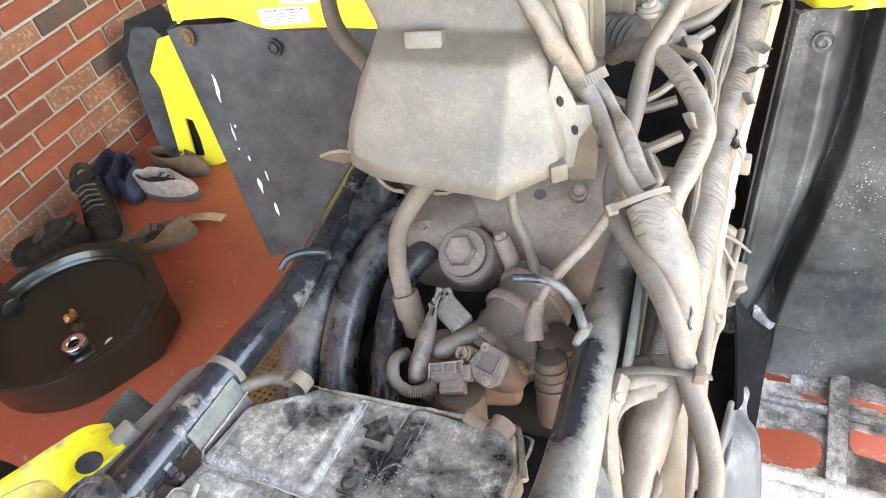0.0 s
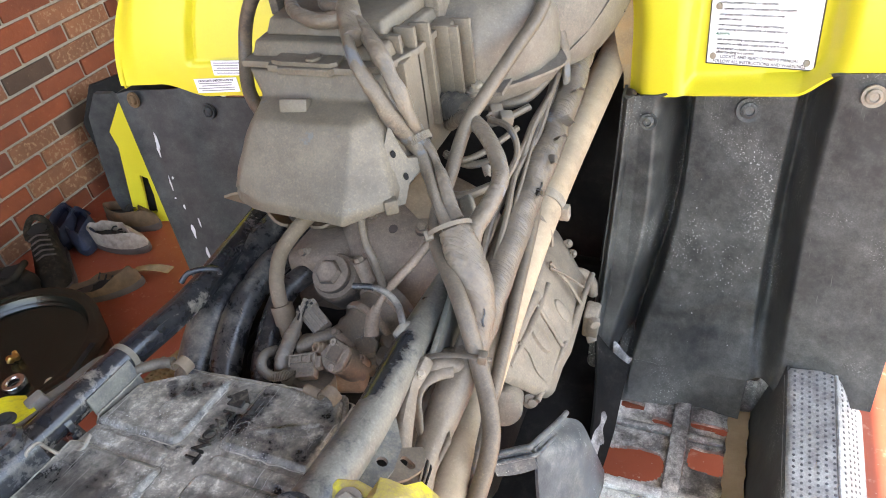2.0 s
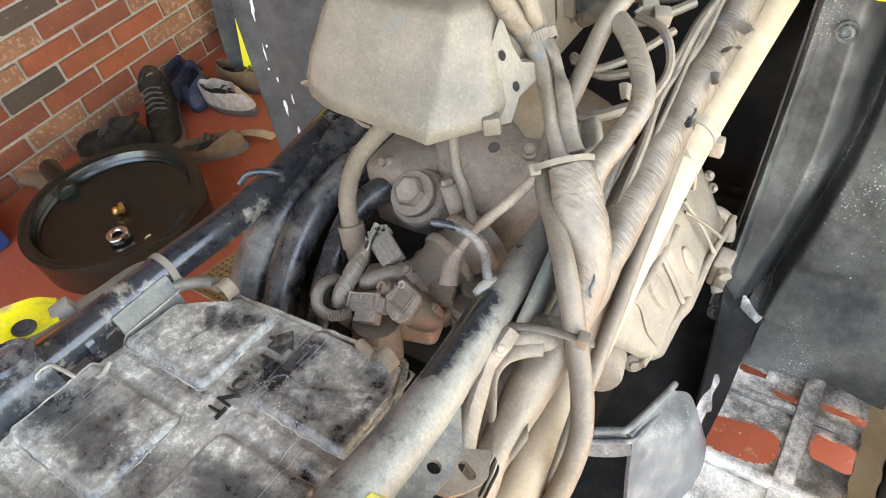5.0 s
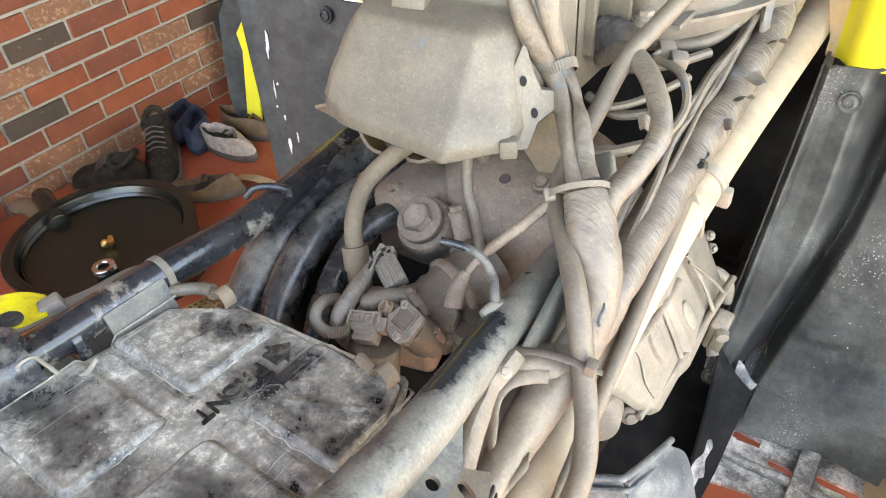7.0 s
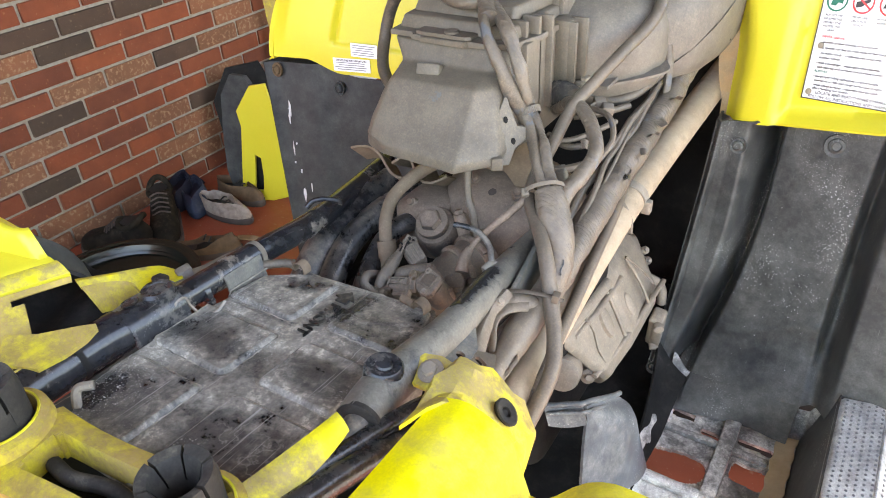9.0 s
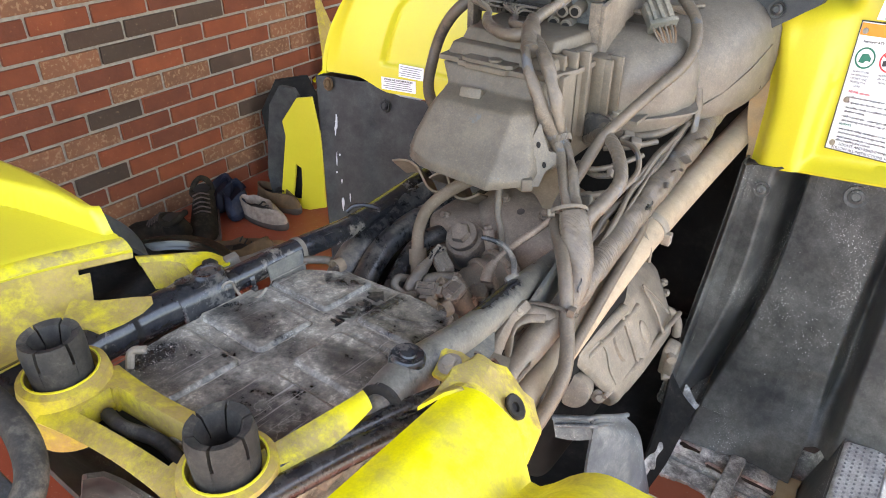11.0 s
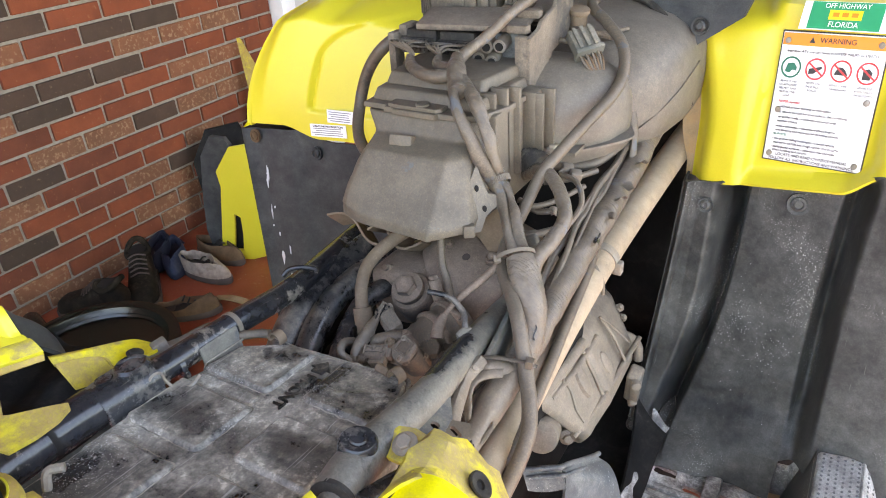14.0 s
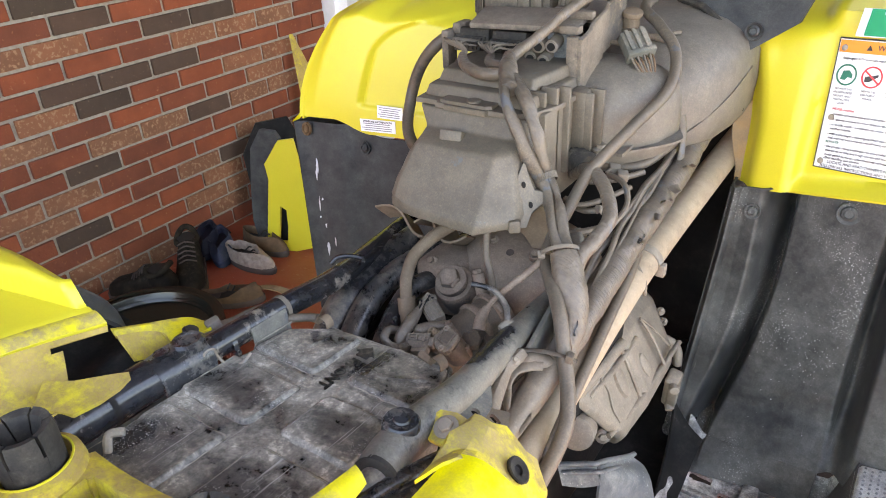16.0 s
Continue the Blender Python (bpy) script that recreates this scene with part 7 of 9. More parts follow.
sheet(bm, lambda u, v: fend_r(0.0, 0.0 + 0.72 * v) + V(-0.012 + 0.014 * u - 0.016 * math.sin(math.pi * min(1, max(0, (v - 0.12) / 0.75))) * (1 - u), -0.004 + 0.002 * u, 0), 4, 20, 0.004)
part("fender_lip", bm, M_TANFLAP, fr, "peeling tan edge strip")
bm = bmesh.new()
sheet(bm, lambda u, v: (0.62 - 0.4 * u * 0 + 0.35 * v, 0.60 + 0.5 * u, 0.98 + 0.15 * smooth(0, 0.4, u) - 0.25 * v * v), 10, 10, 0.004)
part("fender_top", bm, M_YELLOW, fr)

# warning label on the right fender
LC = V(0.3775, 0.7347, 1.0090)
LN = V(-0.185, -1.0, 0.105).normalized()
LXa = V(1, -0.185, 0.045).normalized()
LYa = LN.cross(LXa).normalized()
LXa = LYa.cross(LN)
LM = Matrix.Translation(LC) @ Matrix((LXa, LYa, LN)).transposed().to_4x4() @ Matrix.Diagonal((0.905, 1.02, 1, 1))


def on_label(parent, mat, c, s, name="printed_bar", z=0.0012, label=""):
    bm = bmesh.new()
    box(bm, (c[0], c[1], z), (s[0], s[1], 0.0006), m=LM)
    part(name, bm, mat, parent, label)


bm = bmesh.new()
box(bm, (0, 0, 0), (0.138, 0.172, 0.0018), bev=0.0006, m=LM)
lab = part("warning_label", bm, M_WHITE, fr, "white warning label with an orange heading")
bm = bmesh.new()
for c, s in (((0, 0.0868), (0.1404, 0.0014)), ((0, -0.0868), (0.1404, 0.0014)), ((0.0698, 0), (0.0014, 0.175)), ((-0.0698, 0), (0.0014, 0.175))):
    box(bm, (*c, -0.001), (*s, 0.004), bev=0.001, m=LM)
part("label_frame", bm, M_INK, lab)
on_label(lab, M_ORANGE, (0, 0.077), (0.136, 0.0155), "heading_band", 0.0012)
lettering("WARNING", 0.0098, LM @ pose(0.006, 0.077, 0.0018), M_INK, lab)
bm = bmesh.new()
prism(bm, [(-0.032, 0.0735), (-0.024, 0.0735), (-0.028, 0.0805)], 0.0008, LM @ pose(0, 0, 0.0014))
part("warning_triangle", bm, M_INK, lab)
lettering("Improper ATV use can result in SEVERE INJURY or DEATH", 0.0049, LM @ pose(0, 0.062, 0.0014), M_INK, lab)
for k, x in enumerate((-0.051, -0.017, 0.017, 0.051)):
    bm = bmesh.new()
    lathe(bm, [(0.0118, 0), (0.0140, 0), (0.0140, 0.0005), (0.0118, 0.0005)], LM @ pose(x, 0.041, 0.0012), 28, cap=False)
    part("sign_ring", bm, M_DGREEN if k == 0 else M_RED, lab)
    bm = bmesh.new()
    if k == 0:
        prism(bm, [(-0.008, -0.005), (-0.001, -0.006), (0.002, -0.002), (0.008, -0.003), (0.008, 0.002), (0.003, 0.007), (-0.005, 0.006)], 0.0004, LM @ pose(x, 0.040, 0.0011))
    elif k == 1:
        prism(bm, [(-0.009, -0.006), (-0.002, -0.005), (0.008, 0.002), (0.008, 0.005), (-0.009, 0.001)], 0.0004, LM @ pose(x, 0.040, 0.0011))
    elif k == 2:
        prism(bm, [(-0.009, -0.004), (0.009, -0.004), (0.006, 0.002), (0.001, 0.006), (-0.004, 0.006), (-0.007, 0.001)], 0.0004, LM @ pose(x, 0.040, 0.0011))
    else:
        prism(bm, [(-0.006, -0.007), (0.004, -0.007), (0.006, 0.002), (0.001, 0.007), (-0.006, 0.005)], 0.0004, LM @ pose(x, 0.040, 0.0011))
    part("pictogram", bm, M_DGREEN if k == 0 else M_INK, lab)
    if k:
        bm = bmesh.new()
        box(bm, (x, 0.041, 0.0018), (0.025, 0.0022, 0.0005), (0, 0, -38), m=LM)
        part("sign_bar", bm, M_RED, lab)
for x, lines in ((-0.051, ("ALWAYS USE", "AN APPROVED", "HELMET AND", "PROTECTIVE", "GEAR")), (-0.017, ("NEVER USE", "ON PUBLIC", "ROADS")), (0.017, ("NEVER CARRY", "PASSENGERS")), (0.051, ("NEVER USE", "WITH DRUGS", "OR ALCOHOL"))):
    for j, t in enumerate(lines):
        lettering(t, 0.0040, LM @ pose(x, 0.0225 - 0.0047 * j, 0.0014), M_GREYINK, lab)
for y, t, s, mt in ((-0.0045, "NEVER operate:", 0.0047, M_RED), (-0.0115, "- without proper training or instruction", 0.0047, M_INK), (-0.0185, "- at speeds too fast for your skills or the conditions", 0.0047, M_INK), (-0.0255, "- on public roads - a collision can occur with", 0.0047, M_INK), (-0.0310, "  another vehicle", 0.0047, M_INK),
                    (-0.0380, "- with a passenger - passengers affect balance", 0.0047, M_INK), (-0.0435, "  and steering and increase risk of losing control", 0.0047, M_INK), (-0.0490, "ALWAYS:", 0.0047, M_DGREEN), (-0.0555, "- use proper riding techniques to avoid vehicle", 0.0047, M_INK), (-0.0610, "  overturns on hills and rough terrain and in turns", 0.0047, M_INK),
                    (-0.0670, "- avoid paved surfaces - pavement may seriously", 0.0047, M_INK), (-0.0715, "  affect handling and control", 0.0047, M_INK)):
    lettering(t, s, LM @ pose(-0.060, y, 0.0014), mt, lab, align="LEFT")
lettering("LOCATE AND READ OWNER'S MANUAL.", 0.0056, LM @ pose(0, -0.0770, 0.0014), M_INK, lab)
lettering("FOLLOW ALL INSTRUCTIONS AND WARNINGS.", 0.0056, LM @ pose(0, -0.0830, 0.0014), M_INK, lab)
for c in ((-0.061, 0.075), (0.061, 0.076), (-0.061, -0.077), (0.060, -0.078), (-0.059, -0.016), (0.058, 0.005)):
    bm = bmesh.new()
    lathe(bm, [(0.0042, 0), (0.004, 0.002), (0.002, 0.0026)], LM @ pose(*c, 0.0012), 14)
    part("label_rivet", bm, M_STEEL, lab)
DM = LM @ pose(0.010, 0.108, 0.008, -24, 0, 0)
bm = bmesh.new()
box(bm, (0, 0, 0), (0.114, 0.036, 0.0018), bev=0.0006, m=DM)
dec = part("registration_decal", bm, M_WHITE, fr, "green and white registration decal")
for c, s, mt in (((0, 0, 0.0012), (0.092, 0.034, 0.0006), M_GREEN), ((0, 0.001, 0.0018), (0.042, 0.012, 0.0006), M_DECALY)):
    bm = bmesh.new()
    box(bm, c, s, m=DM)
    part("printed_field", bm, mt, dec)
for k in range(3):
    bm = bmesh.new()
    box(bm, (-0.012 + 0.012 * k, 0.001, 0.0024), (0.008, 0.005, 0.0005), m=DM)
    part("printed_bar", bm, M_ORANGE, dec)
lettering("OFF HIGHWAY", 0.0085, DM @ pose(0, 0.0120, 0.0018), M_WHITE, dec)
lettering("FLORIDA", 0.0095, DM @ pose(0, -0.0112, 0.0018), M_WHITE, dec)


def fend_l(u, v):
    x = -0.580 + 0.36 * u + 0.10 * v * v * (1 - u)
    z = 0.893 - 0.024 * smooth(0.2, 0.42, u) - 0.014 * smooth(0.5, 1.0, u) + (0.225 + 0.03 * smooth(0.0, 0.5, u)) * v
    y = 0.606 + 0.075 * u + 0.05 * v * v + 0.20 * smooth(0.80, 1.1, v) + 0.03 * smooth(0.12, 0.0, u) * v
    w = 0.345 + 0.05 * v + 0.55 * smooth(0.62, 0.98, v) ** 2
    y += 0.007 * smooth(w, w + 0.018 + 0.07 * smooth(0.6, 0.78, v), u) * smooth(0.20, 0.225, v) * (1 - smooth(0.90, 0.93, v))
    y += 0.005 * math.exp(-((u - w - 0.008) / 0.010) ** 2) * (1 - smooth(0.55, 0.68, v)) * smooth(0.19, 0.23, v) * (1 - smooth(0.92, 0.95, v))
    return V(x, y, z)


bm = bmesh.new()
sheet(bm, fend_l, 130, 70, 0.004)
fl = part("left_front_fender", bm, M_YELLOW, quad, "glossy yellow plastic front fender with a moulded recess", sharp=50)
bm = bmesh.new()
sheet(bm, lambda u, v: fend_l(0, v) + V(0.006 + 0.02 * u, 0.24 * u, -0.004), 6, 30, -0.004)
part("fender_side", bm, M_YELLOW, fl)
bm = bmesh.new()
sheet(bm, lambda u, v: (-0.44 + 0.40 * u, 0.84 + 0.3 * v, 1.128 + 0.02 * math.sin(3 * u) - 0.01 * v), 12, 8, 0.004)
part("fender_top", bm, M_YELLOW, fl)
for (u, v, w, h, t) in ((0.47, 0.075, 0.074, 0.024, "DRIVELINE INFORMATION"), (0.54, 0.185, 0.052, 0.024, "")):
    p = fend_l(u, v)
    n = (fend_l(u + 0.01, v) - p).cross(fend_l(u, v + 0.01) - p).normalized()
    n = n if n.y < 0 else -n
    xa = (fend_l(u + 0.01, v) - p).normalized()
    SMx = Matrix.Translation(p + n * 0.0015) @ Matrix((xa, n.cross(xa), n)).transposed().to_4x4()
    bm = bmesh.new()
    box(bm, (0, 0, 0), (w, h, 0.001), m=SMx)
    st = part("information_sticker", bm, M_WHITE, fl, "small white printed sticker, partly torn")
    if t:
        lettering(t, 0.0052, SMx @ pose(0, h * 0.34, 0.0008), M_INK, st)
    for k in range(1 if t else 0, 5):
        bm = bmesh.new()
        box(bm, (-0.002 * (k % 2), h * 0.34 - k * h * 0.17, 0.0008), (w * (0.86 - 0.08 * (k % 3)), h * 0.06, 0.0005), m=SMx)
        part("printed_bar", bm, M_GREYINK, st)

# black console at the front
bm = bmesh.new()
loft(bm, [[V(0.120, 0.735, 1.128), V(0.205, 0.715, 1.072), V(0.262, 0.730, 1.112), V(0.275, 0.755, 1.150), V(0.13, 0.76, 1.150)],
          [V(0.122, 0.745, 1.128), V(0.207, 0.728, 1.074), V(0.264, 0.745, 1.112), V(0.277, 0.77, 1.152), V(0.13, 0.775, 1.152)]])
console = part("front_console", bm, M_GUARDL, quad, "dark grey plastic console cover")
bm = bmesh.new()
box(bm, (0.19, 0.79, 1.165), (0.16, 0.06, 0.035), bev=0.008)
box(bm, (0.20, 0.77, 1.185), (0.06, 0.05, 0.05), bev=0.006)
part("console_block", bm, M_GUARDL, console)
push_pin((0.211, 0.7185, 1.101), (0, -1, 0.2), console, M_GUARD, 0.008)
bm = bmesh.new()
tube(bm, [(0.10, 0.735, 1.135), (0.14, 0.725, 1.125), (0.18, 0.712, 1.095), (0.198, 0.708, 1.07), (0.205, 0.712, 1.03), (0.21, 0.718, 0.99)], 0.0055, 8, 6)
part("edge_trim", bm, M_RUBBER, console)
bm = bmesh.new()
tube(bm, [(-0.30, 0.86, 1.165), (-0.1, 0.80, 1.185), (0.1, 0.78, 1.19), (0.3, 0.82, 1.18)], 0.014, 14)
part("handlebar_tube", bm, M_GUARD, console)

# footwell on the right
def foot_floor(u, v):
    x, y = 0.235 + 0.235 * u, 0.20 + 0.42 * v
    return V(x, y, 0.421 + 0.004 * noise.noise(V(x * 40, y * 40, 0)) + 0.045 * smooth(0.95, 1.0, v) + 0.03 * smooth(0.12, 0.0, u) + 0.06 * smooth(0.90, 1.0, u))


def foot_hole(u, v):
    if (abs(u - 0.245) / 0.195) ** 3 + (abs(v - 0.612 - 0.06 * (u - 0.245)) / 0.066) ** 3 < 1:
        return True
    for a, b, c, d in ((0.32, 0.455, 0.796, 0.826), (0.555, 0.785, 0.818, 0.852), (0.57, 0.785, 0.645, 0.738), (0.11, 0.26, 0.838, 0.872)):
        if (abs(u - (a + b) / 2) * 2 / (b - a)) ** 6 + (abs(v - (c + d) / 2 + 0.02 * (u - 0.6)) * 2 / (d - c)) ** 6 < 1:
            return True
    return False


bm = bmesh.new()
sheet(bm, foot_floor, 120, 220, 0.006, foot_hole)
footwell = part("right_footwell", bm, M_FOOT, quad, "muddy black plastic footwell with drain holes", sharp=40)
for c, s in (((0.352, 0.40, 0.428), (0.024, 0.40, 0.014)), ((0.33, 0.412, 0.429), (0.17, 0.016, 0.014)), ((0.33, 0.522, 0.427), (0.17, 0.012, 0.010))):
    bm = bmesh.new()
    box(bm, c, s, bev=0.004)
    part("floor_rib", bm, M_FOOT, footwell)
bm = bmesh.new()
sheet(bm, lambda u, v: (0.446 + 0.030 * u, 0.20 + 0.39 * v, 0.424 + 0.136 * u), 4, 20, 0.004)
part("footwell_wall", bm, M_GUARD, footwell, "grimy black inner wall of the footwell")
bm = bmesh.new()
sheet(bm, lambda u, v: (0.417 + 0.028 * u + 0.0015 * math.sin(40 * v), 0.36 + 0.225 * v, 0.431 + 0.004 * u + 0.001 * noise.noise(V(u * 4, v * 30, 0))), 4, 24, 0.003)
part("mud_strip", bm, M_MUD, footwell, "dried tan mud along the footwell edge")
bm = bmesh.new()


def tread_z(x):
    return 0.564 + 0.006 * smooth(0.474, 0.53, x) - 0.085 * smooth(0.530, 0.590, x)


sheet(bm, lambda u, v: (0.474 + 0.106 * u, 0.20 + (0.378 + 0.012 * u) * v, tread_z(0.474 + 0.106 * u) - 0.012 * smooth(0.05, 0.0, u) - 0.010 * smooth(0.97, 1.0, v)), 28, 24, 0.005)
tread = part("tread_edge", bm, M_TREAD, footwell, "grey studded tread edge")
bm = bmesh.new()
tube(bm, [(0.5325, 0.20, tread_z(0.5325)), (0.5330, 0.40, tread_z(0.533)), (0.5335, 0.592, tread_z(0.5335))], 0.0026, 8, 8)
part("tread_ridge", bm, M_TREAD, tread)
for i in range(10):
    for j in range(40):
        x, y = 0.4850 + 0.0086 * i + (0.004 if i > 5 else 0), 0.235 + 0.0086 * j + (0.0043 if i % 2 else 0)
        if y < 0.565:
            bm = bmesh.new()
            lathe(bm, [(0.0019, 0), (0.0016, 0.0010), (0.001, 0.0012)], Matrix.Translation((x, y, tread_z(x))) @ pose(0, 0, 0, 0, 45 if i > 5 else 0, 0), 7)
            part("stud", bm, M_TREADD, tread)
bm = bmesh.new()
sheet(bm, lambda u, v: (0.236 + 0.06 * u, 0.592 + 0.022 * v + 0.008 * math.sin(11 * u), 0.418 + 0.024 * v + 0.008 * math.sin(14 * u) * (1 - v)), 16, 5, 0.003)
part("torn_edge", bm, M_FOOT, footwell, "torn plastic edge")
# side guard bracket between engine and footwell
GL = spline([(0.215, 0.249, 0.704), (0.218, 0.246, 0.680), (0.221, 0.236, 0.655), (0.226, 0.224, 0.62), (0.232, 0.21, 0.57)], 6)
GR = spline([(0.221, 0.354, 0.626), (0.233, 0.385, 0.578), (0.244, 0.402, 0.515), (0.251, 0.416, 0.465), (0.256, 0.428, 0.425)], 6)


def guard_sheet(u, v):
    k = v * 24
    i = min(int(k), 23)
    a, b = GL[i].lerp(GL[i + 1], k - i), GR[i].lerp(GR[i + 1], k - i)
    return a.lerp(b, u) + V(0.020, 0.004, 0.010) * math.sin(math.pi * u) * smooth(0.0, 0.35, v)


bm = bmesh.new()
sheet(bm, guard_sheet, 18, 20, 0.004)
sg = part("side_guard", bm, M_BRACKET, quad, "blue-grey plastic side guard bracket")
RIM = [V(0.172, 0.232, 0.696), V(0.188, 0.238, 0.700), V(0.203, 0.245, 0.703), V(0.213, 0.250, 0.704), V(0.2165, 0.268, 0.694), V(0.219, 0.31, 0.662), V(0.221, 0.350, 0.632), V(0.222, 0.366, 0.622)]
bm = bmesh.new()
tube(bm, RIM, 0.0034, 10, 6)
part("guard_rim", bm, M_BRACKET, sg)
bm = bmesh.new()
tube(bm, [p + V(0.007, -0.004, -0.006) for p in RIM[:7]], 0.0026, 8, 6)
part("guard_rim", bm, M_BRACKET, sg)
bm = bmesh.new()
sheet(bm, lambda u, v: RIM[0].lerp(RIM[3], u) + V(0.010 * v, -0.006 * v, -0.022 * v - 0.004 * math.sin(3 * u)), 10, 5, 0.003)
part("guard_lip", bm, M_BRACKET, sg)
def well_edge(v):
    return spline([(0.206, 0.612, 0.515), (0.220, 0.545, 0.480), (0.230, 0.47, 0.452), (0.236, 0.38, 0.440), (0.238, 0.24, 0.436)], 8)[int(round(v * 32))]


bm = bmesh.new()
sheet(bm, lambda u, v: well_edge(v).lerp(V(0.262 - 0.012 * v, 0.604 - 0.38 * v, 0.462 - 0.036 * smooth(0, 0.3, v)), u) + V(0, 0, -0.008 * math.sin(math.pi * u)), 6, 32, 0.004)
inner = part("inner_panel", bm, M_DARK, sg, "black inner wall of the footwell with scuffed edges")
push_pin((0.2085, 0.600, 0.466), (0.45, -0.75, 0.5), sg, M_GUARD, 0.008)

# rear left fender
def rear_l(u, v):
    """A flat dusty strip by the inner edge, then a step up to the broad top; the step runs outwards to the rear."""
    x = -0.176 - 0.40 * v - 0.22 * u * (1 - v) * smooth(0.6, 0.0, u) - 0.08 * u * (1 - v)
    y = -0.056 - 0.55 * u + 0.012 * math.sin(3 * v)
    st = 0.085 + 5.0 * max(0.0, u - 0.012) * smooth(0.3, 0.05, u) + 0.6 * smooth(0.05, 0.3, u)
    z = 0.950 + 0.006 * smooth(0.0, 0.08, v) + 0.028 * smooth(st, st + 0.05, v) - 0.008 * smooth(0.3, 0.8, v) - 0.10 * smooth(0.80, 1.15, v) + 0.012 * smooth(0.1, 0.8, u)
    z -= 0.012 * smooth(0.03, 0.0, u) * smooth(0.1, 0.2, v)
    return V(x, y, z)


bm = bmesh.new()
sheet(bm, lambda u, v: rear_l(u * u, v), 90, 110, 0.004)
rl = part("left_rear_fender", bm, M_YELLOW, quad, "yellow plastic rear fender with a dusty inner edge", sharp=60)
bm = bmesh.new()
sheet(bm, lambda u, v: rear_l(0, 0.06 + 0.6 * v) + V(-0.004 + 0.004 * u, 0.003 + 0.030 * math.sin(1.5 * u), -0.006 - 0.050 * u), 8, 30, 0.004)
part("fender_flap", bm, M_GUARDL, rl, "dark rubber flap")


def rl_inner(u, v):
    e = rear_l(v, 0.0)
    return e.lerp(V(-0.128, e.y - 0.045 + 0.012 * v, 0.925), u) + V(0, 0, -0.020 * math.sin(math.pi * u))


bm = bmesh.new()
sheet(bm, rl_inner, 20, 60, 0.004, lambda u, v: u > 0.05 and v < 0.078 - 0.03 * u)
part("fender_inner", bm, M_YDUST, rl, "dust-coated yellow inner wall")
bm = bmesh.new()
sheet(bm, lambda u, v: rear_l(u, 0.055 * v) + V(-0.001, 0.001, 0.0022 + 0.003 * math.sin(math.pi * v)), 30, 5, 0.002)
part("fender_lip", bm, M_YHALF, rl, "scuffed yellow lip")
# narrow curved tab to the rail, with a hanging skirt
UPP = spline([(-0.193, -0.047, 0.935), (-0.190, -0.010, 0.920), (-0.189, 0.015, 0.910), (-0.188, 0.036, 0.900), (-0.182, 0.048, 0.890)], 5)
LOW = spline([(-0.181, -0.050, 0.932), (-0.181, -0.022, 0.920), (-0.174, -0.006, 0.911), (-0.153, -0.005, 0.908), (-0.146, 0.033, 0.903)], 5)
bm = bmesh.new()
loft(bm, [[a, a.lerp(b, 0.5) + V(0, 0, 0.0025), b, b - V(0, 0, 0.003), a - V(0, 0, 0.003)] for a, b in zip(UPP, LOW)])
part("fender_tab", bm, M_YHALF, rl)
bm = bmesh.new()
sheet(bm, lambda u, v: LOW[int(round(u * 12))] + V(0.012 * v, 0.004 * v, -0.030 * v), 12, 4, 0.002)
part("tab_skirt", bm, M_YDUST, rl)
bm = bmesh.new()
T0 = [V(-0.172, -0.128, 0.936), V(-0.150, -0.112, 0.934), V(-0.128, -0.088, 0.934), V(-0.121, -0.076, 0.931), V(-0.117, -0.078, 0.929), V(-0.114, -0.092, 0.927), V(-0.113, -0.112, 0.927), V(-0.116, -0.135, 0.928), V(-0.150, -0.150, 0.932)]
loft(bm, [T0, [p - V(0, 0, 0.004) for p in T0]])
part("fender_tab", bm, M_YDUST, rl)
bm = bmesh.new()
bolt(bm, (-0.153, 0.013, 0.910), (0.1, 0.2, 1), 0.0055, 0.004)
part("tab_bolt", bm, M_RUBBER, rl)
bm = bmesh.new()
sheet(bm, lambda u, v: (-0.255 + 0.125 * u, -0.16 + 0.155 * v, 0.885 + 0.03 * (1 - u) + 0.008 * math.sin(9 * u + 4 * v)), 14, 12, 0.003)
part("inner_liner", bm, M_DARK, rl)

# rear carrier casting with split rubber sockets
bm = bmesh.new()
A, B = V(-0.077, -0.187, 0.940), V(0.112, -0.168, 0.942)
ax = (B - A).normalized()
CM = Matrix.Translation((A + B) / 2 - V(0, 0, 0.03)) @ Matrix((ax, V(0, 0, 1).cross(ax).normalized(), V(0, 0, 1))).transposed().to_4x4()
L = (B - A).length / 2
for r, z0 in ((0.040, 0.0),):
    for sx in (-L, L):
        lathe(bm, [(0.035, -0.03), (0.037, 0.018), (0.0355, 0.027), (0.028, 0.030), (0.027, 0.02), (0.012, 0.018)], CM @ pose(sx, 0, 0), 34)
sheet(bm, lambda u, v: CM @ V((u - 0.5) * (L * 2 - 0.03), (v - 0.5) * (0.066 + 0.012 * (2 * u - 1) ** 2), 0.018 - 0.006 * abs(2 * v - 1) ** 4), 40, 16, 0.030, lambda u, v: (abs(u - 0.5) / 0.36) ** 4 + (abs(v - 0.5) / 0.27) ** 4 < 1)
carrier = part("carrier_bracket", bm, M_YDUST, quad, "dusty yellow rear bracket with two rubber sockets", sharp=45)
bm = bmesh.new()
box(bm, (0, 0, -0.012), (L * 2 - 0.06, 0.03, 0.01), m=CM)
part("bracket_slot", bm, M_DARK, carrier)
bm = bmesh.new()
tube(bm, [CM @ V(-0.05, 0.002, 0.0), CM @ V(-0.02, -0.004, 0.006), CM @ V(0.01, 0.004, 0.0), CM @ V(0.05, -0.002, -0.004)], 0.006, 10)
part("cable", bm, M_RUBBER, carrier)
